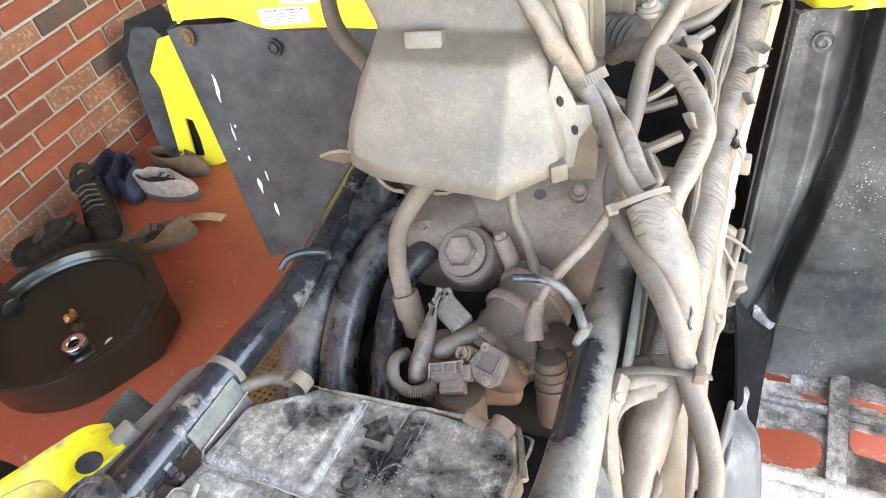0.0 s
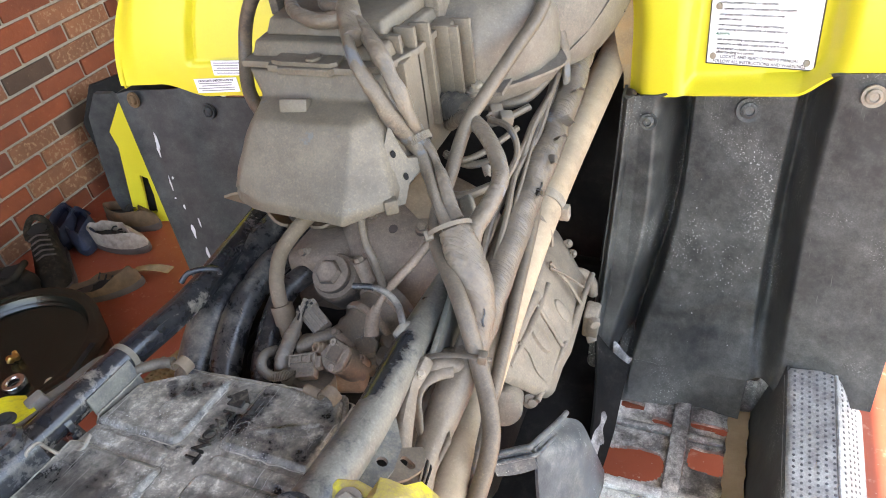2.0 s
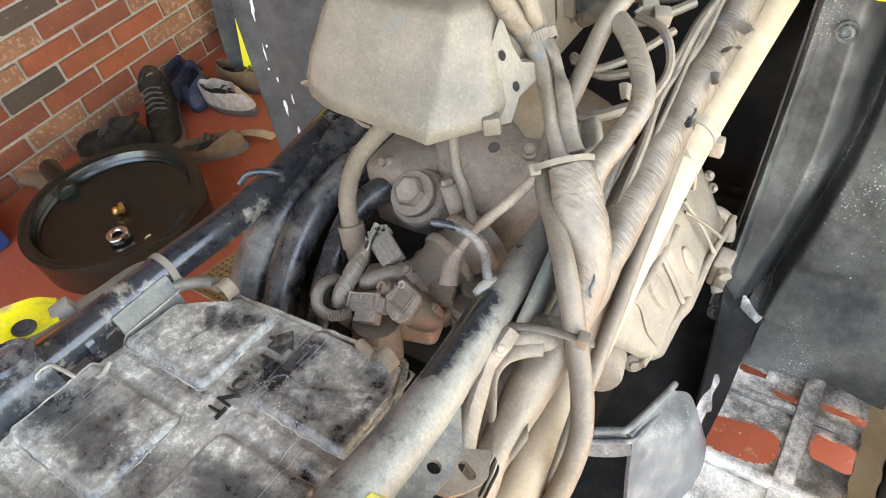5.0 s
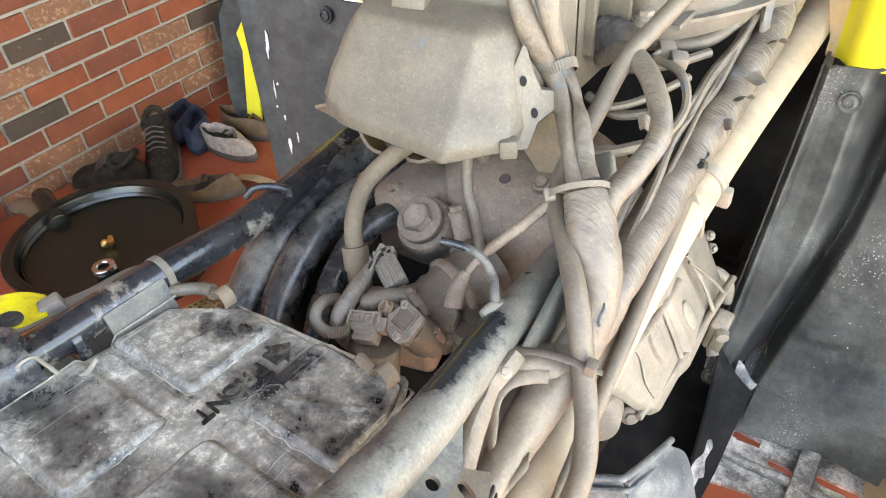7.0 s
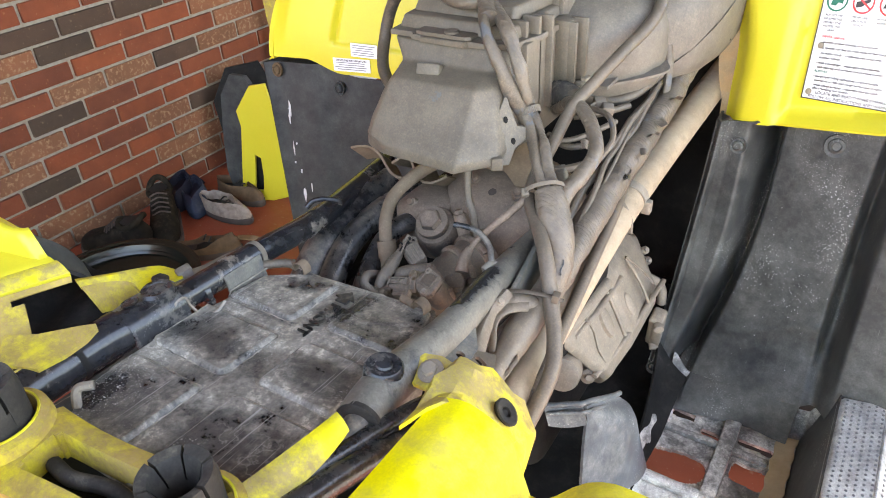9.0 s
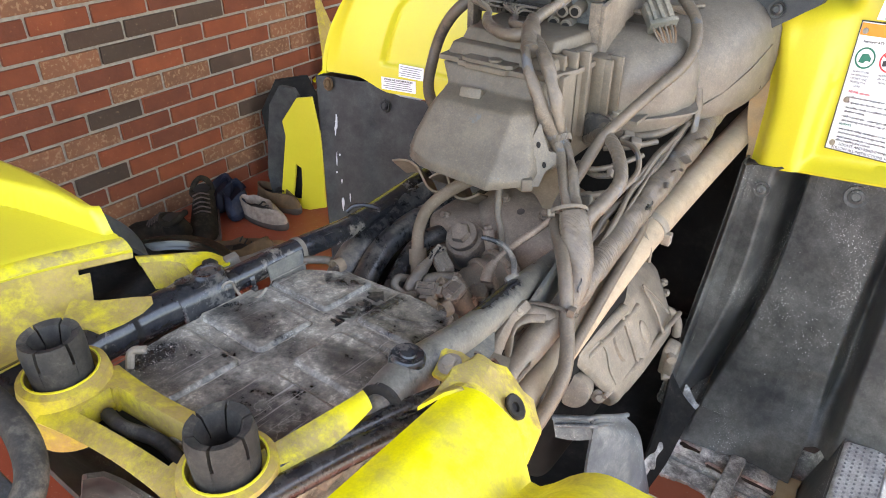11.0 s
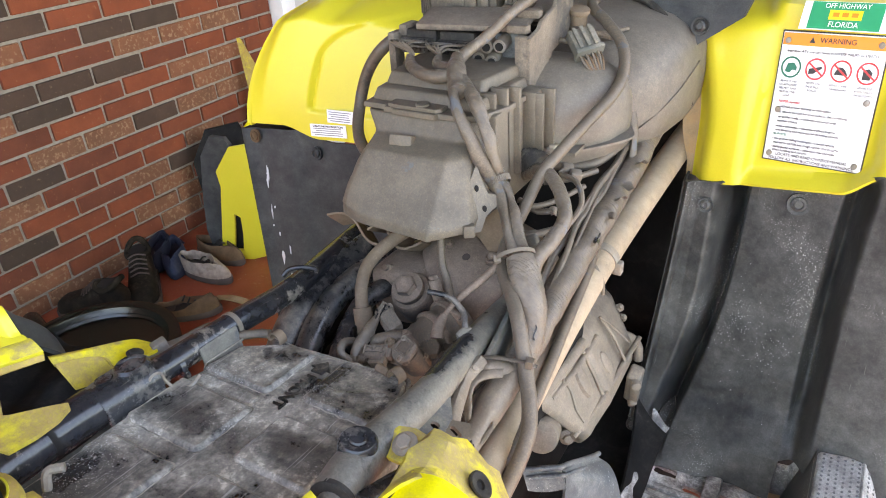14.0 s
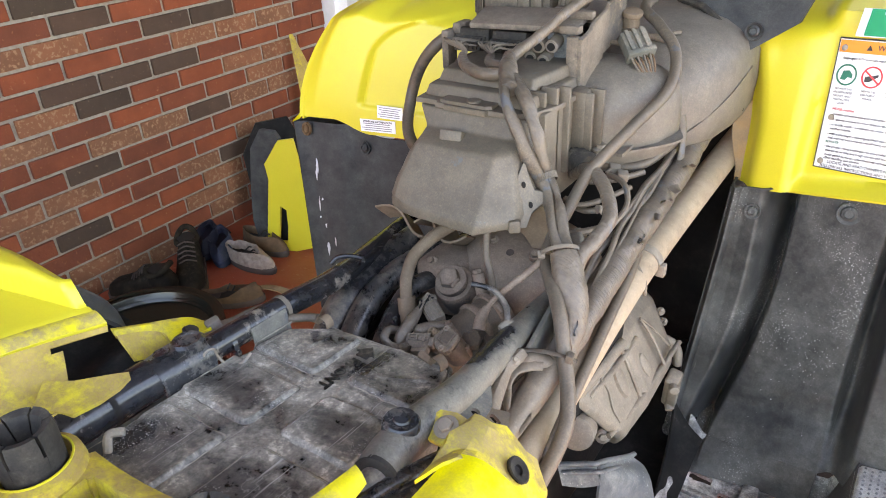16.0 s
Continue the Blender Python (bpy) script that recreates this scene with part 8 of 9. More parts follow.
for sx in (-L, L):
    sock = None
    for k in range(6):
        bm = bmesh.new()
        a0, a1 = math.pi / 3 * k + 0.05, math.pi / 3 * (k + 1) - 0.05
        rings = []
        for i in range(7):
            a = a0 + (a1 - a0) * i / 6
            c, s = math.cos(a), math.sin(a)
            rings.append([CM @ V(sx + c * r, s * r, z) for r, z in ((0.0238, 0.02), (0.0250, 0.056), (0.0232, 0.066), (0.0165, 0.064), (0.0115, 0.050), (0.0115, 0.02))])
        loft(bm, rings)
        part("rubber_segment", bm, M_RUBBER, carrier, "split black rubber socket" if k == 0 else "")
    bm = bmesh.new()
    lathe(bm, [(0.0238, 0.02), (0.0242, 0.046), (0.0115, 0.046), (0.0115, 0.022)], CM @ pose(sx, 0, 0), 30)
    part("rubber_socket", bm, M_RUBBER, carrier)
    bm = bmesh.new()
    lathe(bm, [(0.0285, 0.0288), (0.0300, 0.0296), (0.0300, 0.0310), (0.0285, 0.0310)], CM @ pose(sx, 0, 0), 34, cap=False)
    part("bare_yellow_ring", bm, M_YELLOW, carrier, "rubbed bright yellow ring")
bm = bmesh.new()
sheet(bm, lambda u, v: V(0.116, -0.165, 0.934).lerp(V(0.141, -0.057, 0.938), u) + V(0.020, -0.010, -0.010) * v * (1 - 0.5 * u ** 4) + V(0, 0, 0.003 * math.sin(math.pi * v)), 16, 6, 0.004)
part("bracket_arm", bm, M_YHALF, carrier)
for pts, r, mt in (([(0.10, -0.26, 0.932), (0.143, -0.113, 0.926), (0.174, -0.008, 0.917), (0.184, 0.02, 0.905)], 0.008, M_DUCT), ([(0.125, -0.26, 0.93), (0.158, -0.111, 0.922), (0.182, -0.025, 0.911), (0.198, 0.01, 0.895)], 0.0105, M_DUCT),
                   ([(-0.20, -0.27, 0.95), (-0.10, -0.245, 0.955), (-0.02, -0.245, 0.955), (0.03, -0.265, 0.945), (0.04, -0.31, 0.93)], 0.011, M_RUBBER)):
    bm = bmesh.new()
    tube(bm, pts, r, 14, 7)
    part("rear_cable", bm, mt, quad, "dusty black rear cable")
bm = bmesh.new()
box(bm, (-0.06, -0.32, 0.90), (0.24, 0.12, 0.02), bev=0.006)
part("rear_tray", bm, M_GUARDL, quad, "black plastic rear tray")

# rear right fender
def rear_r(u, v):
    x = 0.198 + 0.39 * v
    y = -0.012 - 0.60 * u - 0.014 * math.exp(-((v - 0.22) / 0.05) ** 2) + 0.012 * smooth(0.4, 0.6, v)
    z = 0.945 + 0.008 * math.exp(-((v - 0.06) / 0.05) ** 2) - 0.020 * math.exp(-((v - 0.21) / 0.055) ** 2) + 0.014 * smooth(0.24, 0.36, v) + 0.03 * u - 0.06 * smooth(0.7, 1.1, v)
    z -= 0.022 * smooth(0.10, 0.0, u) * smooth(0.16, 0.20, v)
    return V(x, y, z)


bm = bmesh.new()
sheet(bm, rear_r, 30, 44, 0.004)
rr = part("right_rear_fender", bm, M_YWORN, quad, "yellow plastic rear fender, scuffed and dusty", sharp=60)
bm = bmesh.new()
FA = [V(0.177, 0.018, 0.932), V(0.180, 0.046, 0.930), V(0.186, 0.046, 0.931), V(0.197, 0.047, 0.927), V(0.203, 0.058, 0.918), V(0.214, 0.056, 0.911), V(0.224, 0.053, 0.905), V(0.233, 0.056, 0.898), V(0.240, 0.050, 0.892), V(0.250, 0.042, 0.885), V(0.256, 0.010, 0.880)]
FB = [V(0.186, -0.004, 0.944), V(0.191, 0.014, 0.941), V(0.198, 0.018, 0.939), V(0.204, 0.022, 0.934), V(0.210, 0.026, 0.928), V(0.217, 0.026, 0.921), V(0.225, 0.024, 0.914), V(0.233, 0.022, 0.910), V(0.241, 0.018, 0.906), V(0.250, 0.010, 0.898), V(0.262, -0.010, 0.890)]
FC = [V(0.190, -0.05, 0.948), V(0.200, -0.03, 0.953), V(0.206, -0.02, 0.953), V(0.213, -0.012, 0.948), V(0.219, -0.008, 0.941), V(0.226, -0.008, 0.933), V(0.235, -0.010, 0.926), V(0.243, -0.012, 0.921), V(0.251, -0.016, 0.915), V(0.262, -0.022, 0.906), V(0.276, -0.034, 0.90)]
loft(bm, [[a, a.lerp(b, 0.5) + V(0, 0, 0.002 if i % 3 else 0.005), b, b.lerp(c, 0.5) + V(0, 0, -0.003), c, c - V(0, 0, 0.004), b - V(0, 0, 0.004), a - V(0, 0, 0.006)] for i, (a, b, c) in enumerate(zip(FA, FB, FC))])
part("mounting_bracket", bm, M_YHALF, rr, "dusty yellow mounting bracket", sharp=20)
bm = bmesh.new()
lathe(bm, [(0.0095, -0.004), (0.0100, 0.0015), (0.0085, 0.0025), (0.004, 0.001), (0.003, -0.002)], towards((0.2335, 0.0235, 0.9155), (0.6, -0.25, 0.8)) @ Matrix.Diagonal((0.75, 1.15, 1, 1)), 20)
part("rubber_grommet", bm, M_RUBBER, rr)
bm = bmesh.new()
prism(bm, [(-0.016, -0.014), (0.006, -0.016), (0.020, -0.012), (0.020, 0.012), (0.004, 0.016), (-0.012, 0.014), (-0.018, 0.004)], 0.005, towards((0.164, 0.026, 0.920), (-0.1, -0.3, 0.95)) @ pose(0, 0, 0, 0, 0, 20), 0.001)
part("mounting_ear", bm, M_YHALF, rr)
bm = bmesh.new()
bolt(bm, (0.166, 0.024, 0.9255), (-0.1, -0.3, 0.95), 0.007, 0.006)
part("mounting_bolt", bm, M_STEEL, rr)

# wheels under the fenders
def wheel(x, y):
    R, W = 0.30, 0.22
    m = Matrix.Translation((x, y, R)) @ pose(0, 0, 0, 0, 90, 0)
    bm = bmesh.new()
    lathe(bm, [(R * 0.55, -W * 0.40), (R * 0.80, -W * 0.5), (R * 0.95, -W * 0.42), (R, -W * 0.2), (R, W * 0.2), (R * 0.95, W * 0.42), (R * 0.80, W * 0.5), (R * 0.55, W * 0.40)], m, 40, cap=False)
    for k in range(20):
        a = 2 * math.pi * k / 20
        for sgn in (-1, 1):
            box(bm, (R * math.cos(a + 0.07 * sgn) * 0.99, R * math.sin(a + 0.07 * sgn) * 0.99, W * 0.2 * sgn), (0.025, 0.03, W * 0.36), (0, 0, math.degrees(a)), m=m)
    w = part("wheel", bm, M_RUBBER, quad, "black knobbly tyre on a steel rim")
    bm = bmesh.new()
    lathe(bm, [(R * 0.57, -W * 0.36), (R * 0.50, -W * 0.2), (R * 0.2, -W * 0.1), (R * 0.2, W * 0.1), (R * 0.50, W * 0.2), (R * 0.57, W * 0.36)], m, 30)
    part("rim", bm, M_STEEL, w)


for wx in (-0.44, 0.44):
    wheel(wx, 1.08)
    wheel(wx, -0.62)

# ---- loose things by the wall ----
# drain pan
PC = V(-1.330, 0.530, 0.0)
pan = thing("drain_pan", "black plastic oil drain pan with a round dish, on the floor", "drain pan", PC)


def pan_ring(r, z, n=72, sq=0.0):
    """A round rim, drawn out on one side into a squared lug; sq from 0, a circle, to 1."""
    out = []
    for i in range(n):
        a = 2 * math.pi * i / n
        d = (math.degrees(a) + 180) % 360 - 180
        k = 1.0
        if -27 < d < 57:
            k = min(1 / math.cos(math.radians(d - 57)), 1.13 / math.cos(math.radians(d - 15)), 1 / math.cos(math.radians(d + 27)))
        rr = r * (1 + (k - 1) * sq)
        out.append(V(rr * math.cos(a), rr * math.sin(a), z))
    return out


bm = bmesh.new()
loft(bm, [pan_ring(0.222, 0.0, sq=1), pan_ring(0.236, 0.02, sq=1), pan_ring(0.243, 0.115, sq=1), pan_ring(0.247, 0.124, sq=1), pan_ring(0.246, 0.130, sq=1), pan_ring(0.240, 0.132, sq=0.9), pan_ring(0.232, 0.130, sq=0.6), pan_ring(0.227, 0.126), pan_ring(0.221, 0.128), pan_ring(0.216, 0.126), pan_ring(0.211, 0.112), pan_ring(0.203, 0.099), pan_ring(0.19, 0.096), pan_ring(0.10, 0.092), pan_ring(0.02, 0.091)])
part("dish", bm, M_PAN, pan, sharp=45)
bm = bmesh.new()
lathe(bm, [(0.2015, 0.1060), (0.2040, 0.1100), (0.2070, 0.1095), (0.2085, 0.1050)], Matrix(), 56, cap=False)
part("inner_ridge", bm, M_PAN, pan)
# black bar on the rim, painted-in shade of the slot
bm = bmesh.new()
box(bm, (0.249, 0.032, 0.1315), (0.016, 0.115, 0.004), (0, 0, 14), bev=0.0015)
part("pour_slot_shade", bm, M_DARK, pan)
bm = bmesh.new()
cyl(bm, (-0.18, -0.02, 0.10), (-0.36, 0.03, 0.10), 0.028, n=20, bev=0.004)
part("spout", bm, M_PAN, pan)
bm = bmesh.new()
lathe(bm, [(0.014, 0), (0.027, 0), (0.030, 0.003), (0.030, 0.013), (0.028, 0.016), (0.0175, 0.016), (0.0145, 0.013)], Matrix(), 30, cap=False)
nut = thing("socket_nut", "bright zinc threaded socket lying in the drain pan", "socket", (-1.225, 0.46, 0.0985))
part("ring", bm, M_CHROME, nut)
bm = bmesh.new()
lathe(bm, [(0.0145, 0.002), (0.0145, 0.012)], Matrix(), 24, cap=False)
part("bore", bm, M_DARK, nut)
bm = bmesh.new()
for k, c in enumerate(((0, 0, 0.010), (0.012, 0.008, 0.012), (-0.008, 0.014, 0.008), (0.004, -0.012, 0.014))):
    cyl(bm, (c[0], c[1], c[2] - 0.008), (c[0] + 0.006, c[1] + 0.005 * (k - 1), c[2] + 0.008), 0.010 - 0.0015 * k, n=8, bev=0.002)
solid("brass_fitting", bm, M_BRASS, "small brass pipe fitting lying in the drain pan", "fitting").location = (-1.315, 0.525, 0.0955)
bm = bmesh.new()
lathe(bm, [(0.018, 0), (0.02, 0.006), (0.016, 0.010), (0.010, 0.011), (0.009, 0.018), (0.004, 0.02)], Matrix(), 18)
solid("nylon_cap", bm, M_BONE, "small cream nylon cap lying in the drain pan", "cap").location = (-1.128, 0.49, 0.1)


# shoes
def sole_poly(L, W, n=26):
    out = []
    for i in range(n):
        a = 2 * math.pi * i / n
        c, s = math.cos(a), math.sin(a)
        w = W * (0.42 + 0.08 * c - 0.05 * math.cos(2 * a + 0.4))
        out.append((L / 2 * c, w * s))
    return out


def shoe(name, label, at, yaw, L, W, upper, sole, lining, high=0.0, lean=0, group="shoes by the wall", open_top=0.5, strap=None, lump=0.0):
    t = thing(name, label, "shoe", at, group)
    t.matrix_basis = pose(*at, lean, 0, yaw)
    P = sole_poly(L, W)
    bm = bmesh.new()
    loft(bm, [[V(x * 0.97, y * 0.95, 0) for x, y in P], [V(x, y, 0.006) for x, y in P], [V(x, y, 0.022) for x, y in P], [V(x * 0.97, y * 0.94, 0.026) for x, y in P]])
    part("sole", bm, sole, t)
    rings = []
    top = 0.055 + high
    for k in range(8):
        f = k / 7
        ring = []
        for x, y in P:
            g = (x / (L / 2))
            toe = smooth(-0.1, 0.95, g)
            z = 0.024 + (top * (1 - toe) + 0.046 * toe) * f ** 0.8
            shrink = 1 - (0.10 + 0.80 * toe) * f ** 1.9
            ring.append(V(x * (0.96 - 0.06 * f * (1 - toe)) - toe * f ** 2 * L * 0.20 * (1 - open_top), y * shrink, z))
        rings.append(ring)
    if lump:
        for k, ring in enumerate(rings):
            for p in ring:
                d = lump * (k / 7) * noise.noise(V(p.x * 45 + at[0] * 30, p.y * 55, p.z * 60))
                p.x, p.y, p.z = p.x * (1 + d * 0.5), p.y * (1 + d), p.z * (1 + d * 0.6)
    for k in range(3):
        rings.append([V(p.x * (0.94 - 0.05 * k), p.y * (0.86 - 0.1 * k), p.z - 0.008 - 0.022 * k) for p in rings[7]])
    bm = bmesh.new()
    loft(bm, rings)
    part("upper", bm, upper, t, sharp=70)
    bm = bmesh.new()
    loft(bm, [[V(p.x * 0.84, p.y * 0.68, p.z * 0.6) for p in rings[7]], [V(p.x * 0.80, p.y * 0.64, p.z * 0.6 - 0.004) for p in rings[7]]])
    part("lining", bm, lining, t)
    if strap:
        bm = bmesh.new()
        pts = [V(-L * 0.20, W * 0.36 * s, 0.052 + 0.012 * (1 - abs(s))) + V(-L * 0.20 * (1 - s * s), 0, 0) for s in (-1, -0.6, 0, 0.6, 1)]
        tube(bm, pts, 0.008, 8, 5, flat=0.4)
        part("strap", bm, strap, t)
    else:
        for j in range(4):
            bm = bmesh.new()
            x = L * (0.02 + 0.06 * j)
            tube(bm, [V(x, -W * 0.16, 0.075 - 0.010 * j + high * 0.3), V(x + 0.006, 0, 0.085 - 0.011 * j + high * 0.3), V(x, W * 0.16, 0.075 - 0.010 * j + high * 0.3)], 0.003, 6, 4)
            part("lace", bm, lining if high else sole, t)
    return t


def work_boot(label, at, yaw, L=0.27, tall=0.115):
    """A bulky laced boot: sole, rounded upper, padded collar round a dark opening, tongue and laces."""
    t = thing("work_boot", label, "shoe", at, "shoes by the wall")
    t.matrix_basis = pose(*at, 0, 0, yaw)
    prof = ((0.0, 0.052, 0.060), (0.03, 0.068, tall * 0.86), (0.10, 0.078, tall * 0.98), (0.22, 0.082, tall), (0.36, 0.086, tall * 0.93), (0.50, 0.092, tall * 0.74), (0.64, 0.100, 0.066), (0.78, 0.102, 0.056), (0.90, 0.090, 0.047), (0.97, 0.062, 0.036), (1.0, 0.030, 0.022))

    def ring(sx, w, h, z0):
        out = []
        for i in range(22):
            a = math.pi * i / 21
            c, q = math.cos(a), math.sin(a)
            p = V(L * (sx - 0.5), w / 2 * math.copysign(abs(c) ** 0.62, c), z0 + h * q ** 0.62)
            p.y *= 1 + 0.10 * noise.noise(V(p.x * 30 + yaw, p.y * 30, p.z * 40))
            p.z *= 1 + 0.05 * noise.noise(V(p.x * 45, p.y * 40 + yaw, 2))
            out.append(p)
        return out
    bm = bmesh.new()
    loft(bm, [ring(sx, w, h, 0.018) for sx, w, h in prof])
    part("upper", bm, M_BOOT, t, sharp=70)
    bm = bmesh.new()
    out = [(L * (sx - 0.5) * 1.03, (w / 2 + 0.005) * k) for k, row in ((1, prof), (-1, prof[::-1])) for sx, w, h in row]
    loft(bm, [[V(x, y, z) for x, y in out] for z in (0.0, 0.008, 0.024)])
    part("sole", bm, M_SOLE, t)
    bm = bmesh.new()
    cx, top = L * (0.20 - 0.5), tall + 0.022
    loop = [V(cx + 0.046 * math.cos(a), 0.036 * math.sin(a), top + 0.010 * math.cos(a * 2) - 0.012 * math.cos(a)) for a in [2 * math.pi * i / 20 for i in range(21)]]
    tube(bm, loop, 0.0105, 12, 3, wob=0.15)
    part("collar", bm, M_BOOT, t)
    bm = bmesh.new()
    lathe(bm, [(0.036, 0.0), (0.030, -0.004), (0.010, -0.006)], pose(cx, 0, top + 0.002) @ Matrix.Diagonal((1.12, 0.88, 1, 1)), 22)
    part("lining", bm, M_BOOTIN, t)
    bm = bmesh.new()
    sheet(bm, lambda u, v: (L * (-0.16 + 0.26 * u), 0.044 * (v - 0.5), 0.026 + tall * (1.02 - 0.52 * u) - 0.010 * (2 * v - 1) ** 2), 8, 6, 0.004)
    part("tongue", bm, M_BOOT, t)
    for k in range(5):
        bm = bmesh.new()
        x, z = L * (-0.12 + 0.05 * k), 0.034 + tall * (0.96 - 0.10 * k)
        tube(bm, [(x, -0.030, z - 0.012), (x + 0.006, 0, z + 0.002), (x, 0.030, z - 0.012)], 0.0028, 6, 4)
        part("lace", bm, M_SOLE, t)


shoe("clog", "navy blue foam clog lying on the red floor", (-1.675, 1.115, 0.004), -42, 0.25, 0.10, M_NAVY, M_NAVY, M_NAVYD, -0.006, 8, open_top=0.45, strap=M_NAVY)
shoe("clog", "black and navy foam clog standing behind its mate", (-1.765, 1.115, 0.004), -48, 0.23, 0.095, M_NAVYD, M_NAVYD, M_NAVYD, -0.006, 0, open_top=0.45, strap=M_NAVYD)
shoe("sneaker", "dusty beige canvas sneaker with a dark sole", (-1.515, 1.105, 0.0), 2, 0.265, 0.092, M_SHOE, M_SOLE, M_BOOTIN, -0.002, 0, open_top=0.35, lump=0.16)
shoe("sneaker", "dusty brown sneaker behind its mate", (-1.56, 1.225, 0.0), 0, 0.25, 0.09, M_SUEDE, M_SOLE, M_BOOTIN, -0.005, 0, open_top=0.4)
work_boot("worn dark leather work boot, open at the top", (-1.625, 0.925, 0.0), -40)
work_boot("worn dark leather work boot beside the drain pan", (-1.68, 0.765, 0.0), 203, 0.26, 0.10)
shoe("loafer", "brown suede loafer lying flat on the red floor", (-1.385, 0.895, 0.0), 36, 0.25, 0.10, M_SUEDE, M_SOLE, M_BOOTIN, -0.035, 0, open_top=0.6, lump=0.3)
bm = bmesh.new()
sheet(bm, lambda u, v: (-1.36 + 0.13 * u, 0.985 + 0.03 * v + 0.03 * u, 0.012 + 0.012 * math.sin(3 * u)), 8, 3, 0.004)
solid("leather_strap", bm, M_TANFLAP, "tan leather strap lying over a brown shoe", "strap")

# plastic body panels leaning at the wall
pn = thing("side_cover", "yellow and black plastic side cover, standing against the brick wall", "body panel")
SP = Matrix.Translation((-1.47, 1.28, 0.0)) @ pose(0, 0, 0, 84, 0, 18)


part("yellow_face", plate([(0.0, 0.44), (0.06, 0.45), (0.09, 0.30), (0.10, 0.02), (0.03, -0.002), (-0.070, -0.002), (-0.093, 0.035), (-0.078, 0.143), (-0.057, 0.287), (-0.067, 0.345)], [(-0.042, 0.035), (-0.004, 0.035), (0.004, 0.10), (0.004, 0.168), (-0.020, 0.182), (-0.030, 0.11)], 0.012, SP @ pose(0, 0, 0.006)), M_YELLOW, pn, "yellow plastic face")
part("black_back", plate([(-0.068, 0.345), (-0.058, 0.287), (-0.079, 0.143), (-0.095, 0.035), (-0.100, 0.0), (-0.128, 0.0), (-0.150, 0.11), (-0.142, 0.24), (-0.122, 0.40), (-0.075, 0.475), (-0.02, 0.47), (0.0, 0.442)], None, 0.024, SP @ pose(0, 0, -0.012)), M_GUARDL, pn, "black plastic edge")
part("backing", plate([(-0.06, 0.02), (0.04, 0.02), (0.05, 0.2), (-0.05, 0.22)], None, 0.004, SP @ pose(0, 0, -0.014)), M_DARK, pn)
p2 = thing("inner_cover", "black plastic inner cover leaning on the brick wall", "body panel")
part("shell", plate([(-0.13, 0.0), (0.08, 0.0), (0.10, 0.30), (0.05, 0.43), (-0.08, 0.42), (-0.15, 0.3)], None, 0.025, Matrix.Translation((-1.66, 1.47, 0.0)) @ pose(0, 0, 0, 80, 0, 50)), M_DARK, p2)
p3 = thing("fender_offcut", "dusty yellow plastic body panel standing on end against the wall", "body panel")
part("blade", plate([(-0.03, 0.0), (0.12, 0.0), (0.10, 0.32), (0.05, 0.52), (-0.02, 0.70), (-0.035, 0.70), (-0.02, 0.45)], None, 0.006, Matrix.Translation((-1.74, 1.72, 0.0)) @ pose(0, 0, 0, 84, 0, 40)), M_YDUST, p3)
part("edge_strip", tube(bmesh.new(), [(-1.70, 1.60, 0.38), (-1.66, 1.66, 0.44), (-1.63, 1.72, 0.50), (-1.62, 1.80, 0.52)], 0.008, 8), M_YWORN, p3, "bright yellow edge")

# small things beside the pan
bm = bmesh.new()
tube(bm, [(-0.06, -0.02, 0.026), (-0.02, 0.0, 0.03), (0.03, 0.005, 0.03), (0.07, 0.0, 0.028)], [0.022, 0.029, 0.03, 0.027], 16, 8, wob=0.25, seed=4, flat=0.8)
solid("leather_glove", bm, M_OCHRE, "rolled ochre leather work glove on the floor by the wall", "glove").location = (-1.78, 0.54, 0.0)
bm = bmesh.new()
box(bm, (0, 0, 0.055), (0.16, 0.22, 0.11), bev=0.012)
solid("storage_box", bm, M_BLUE, "blue plastic box on the floor beside the drain pan", "box").location = (-1.72, 0.23, 0.0)
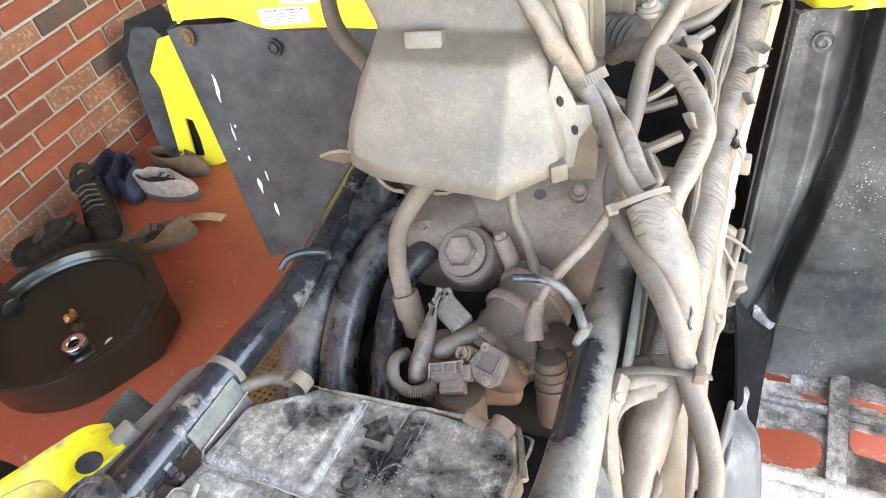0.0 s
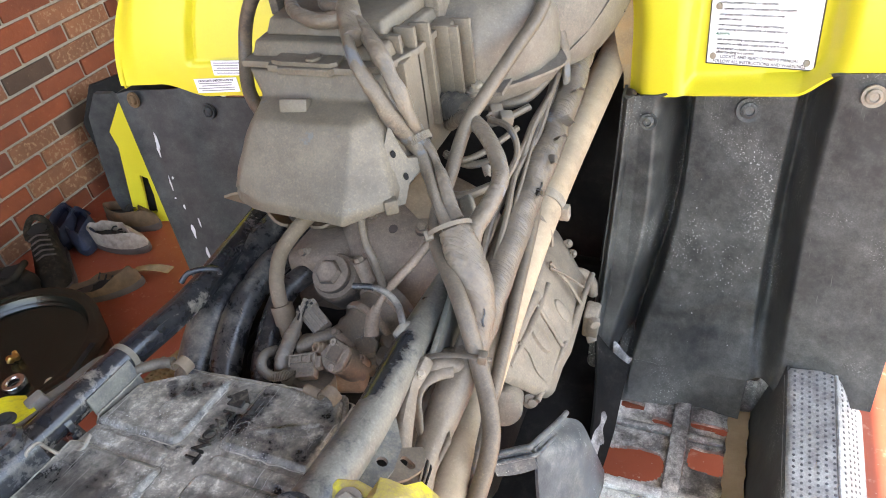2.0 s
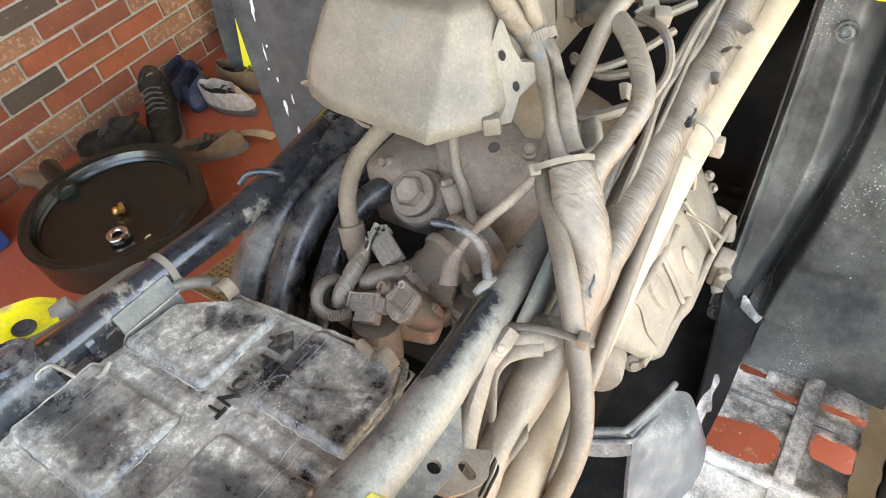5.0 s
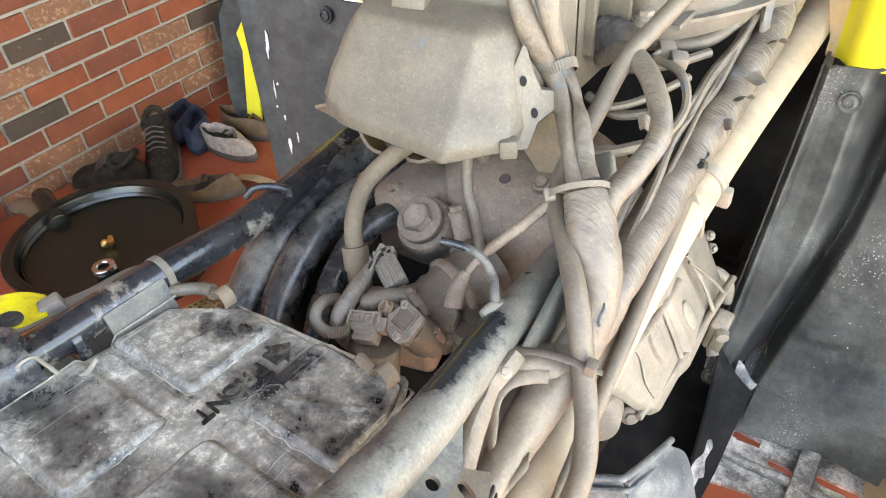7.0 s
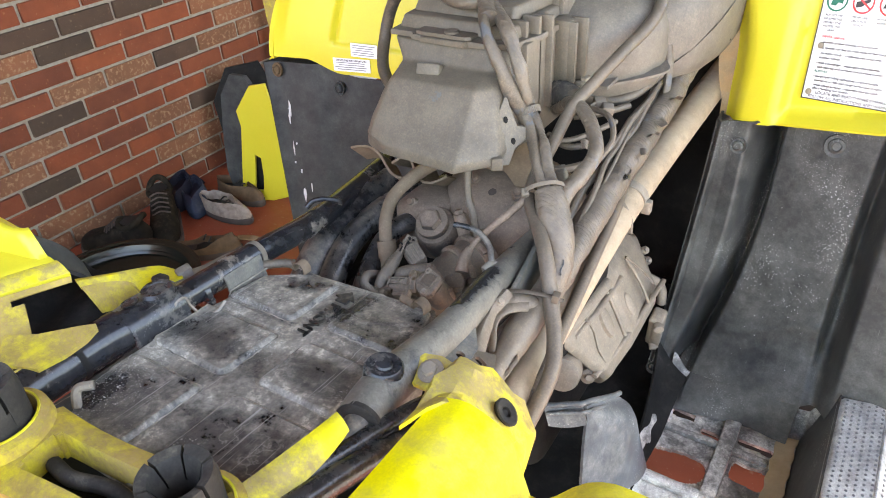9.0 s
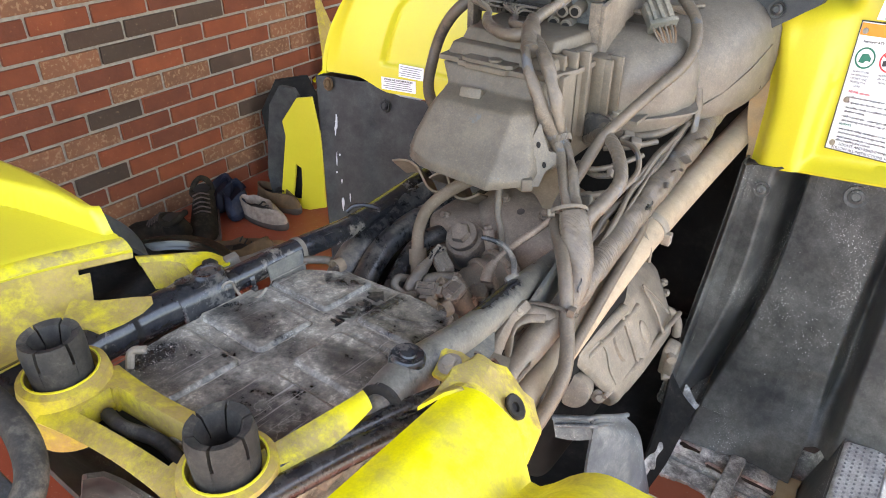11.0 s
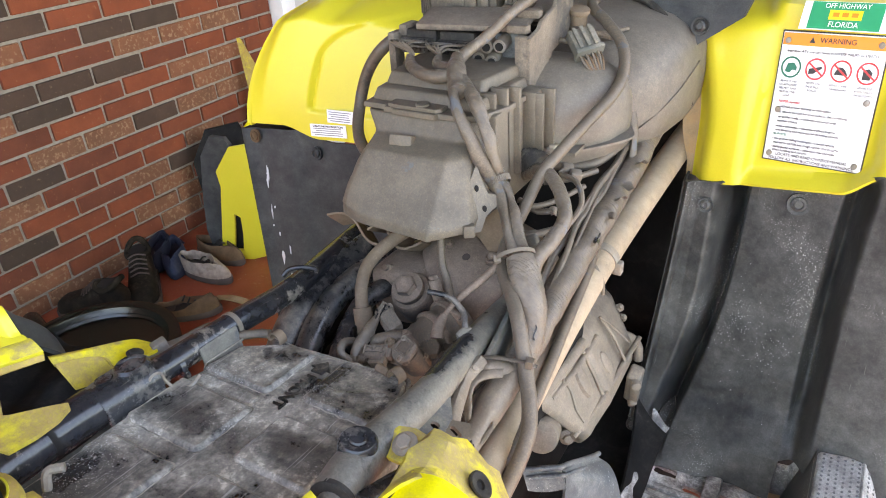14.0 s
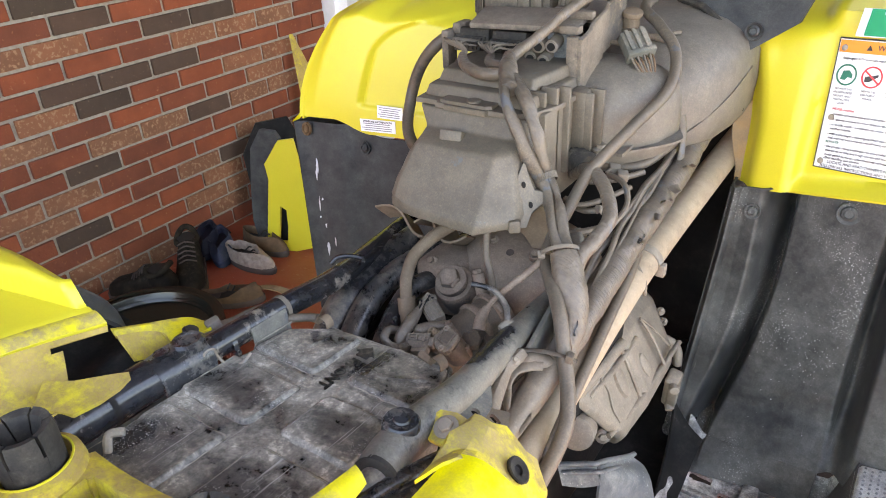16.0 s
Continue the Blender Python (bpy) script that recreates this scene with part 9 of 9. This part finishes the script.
# ---- bricks of the wall ----
DARKB = {(1, -1.5), (2, 0), (2, 1), (4, -1), (4, 0), (8, -2), (11, -2.5), (5, -1.5), (0, -2), (4, -2), (10, 1), (13, 2.5)}
TANB = {(2, -2), (2, -3), (3, 1.5), (3, 2.5), (5, 1.5), (5, -2.5), (6, -3), (7, -1.5), (7, -0.5), (6, 2), (7, 1.5), (7, 2.5), (9, 1.5), (10, 0), (11, 0.5), (10, -3), (13, -2.5), (14, -2), (14, -1), (12, 1), (13, 0.5), (14, -3), (9, -2.5), (5, 2.5), (1, 2.5)}
bm = bmesh.new()
box(bm, (0, 0, 0), (0.012, BL - 0.0105, BH - 0.0105), bev=0.0022, seg=1)
for v in bm.verts:
    v.co += V(0.0006 * noise.noise(v.co * 60), 0.0012 * noise.noise(v.co * 47), 0.0012 * noise.noise(v.co * 53))
base_mesh = finish("brick", bm, None)
BRICKS = []
for i in range(3):
    me = base_mesh.copy()
    me.materials.append(M_BRICK[i])
    BRICKS.append(me)
rb = random.Random(21)
rest = [bmesh.new() for _ in range(3)]
count = 0
for k in range(-21, 15):
    for n in range(-17, 5):
        c = n + (0.5 if k % 2 else 0.0)
        y0, y1 = Y0 + c * BL, Y0 + (c + 1) * BL
        z = (K0 - k) * BH
        if y0 < -3.1 or z > 2.42:
            continue
        if (k, c) in DARKB:
            kind = 1
        elif (k, c) in TANB:
            kind = 2
        else:
            kind = rb.choices((0, 1, 2), (0.80, 0.09, 0.11))[0]
        cut = min(y1, 2.0) - y0
        if cut < 0.03:
            continue
        m = Matrix.Translation((WX - 0.0045 + rb.uniform(-0.0012, 0.0012), y0 + cut / 2 + rb.uniform(-0.001, 0.001), z + rb.uniform(-0.0008, 0.0008))) @ Matrix.Diagonal((1, cut / BL if cut < BL * 0.99 else 1, 1, 1))
        if k >= -1 and y0 > 0.0 and count < 300:
            ob = new("brick", BRICKS[kind])
            ob.parent = wall_left
            ob.matrix_basis = m
            count += 1
        else:
            r = bmesh.ops.create_cube(rest[kind], size=1, matrix=m @ Matrix.Diagonal((0.012, BL - 0.0105, BH - 0.0105, 1)))
for i in range(3):
    ob = part("brick_courses", rest[i], M_BRICK[i], wall_left)
    tagged(ob, kind="stuff")
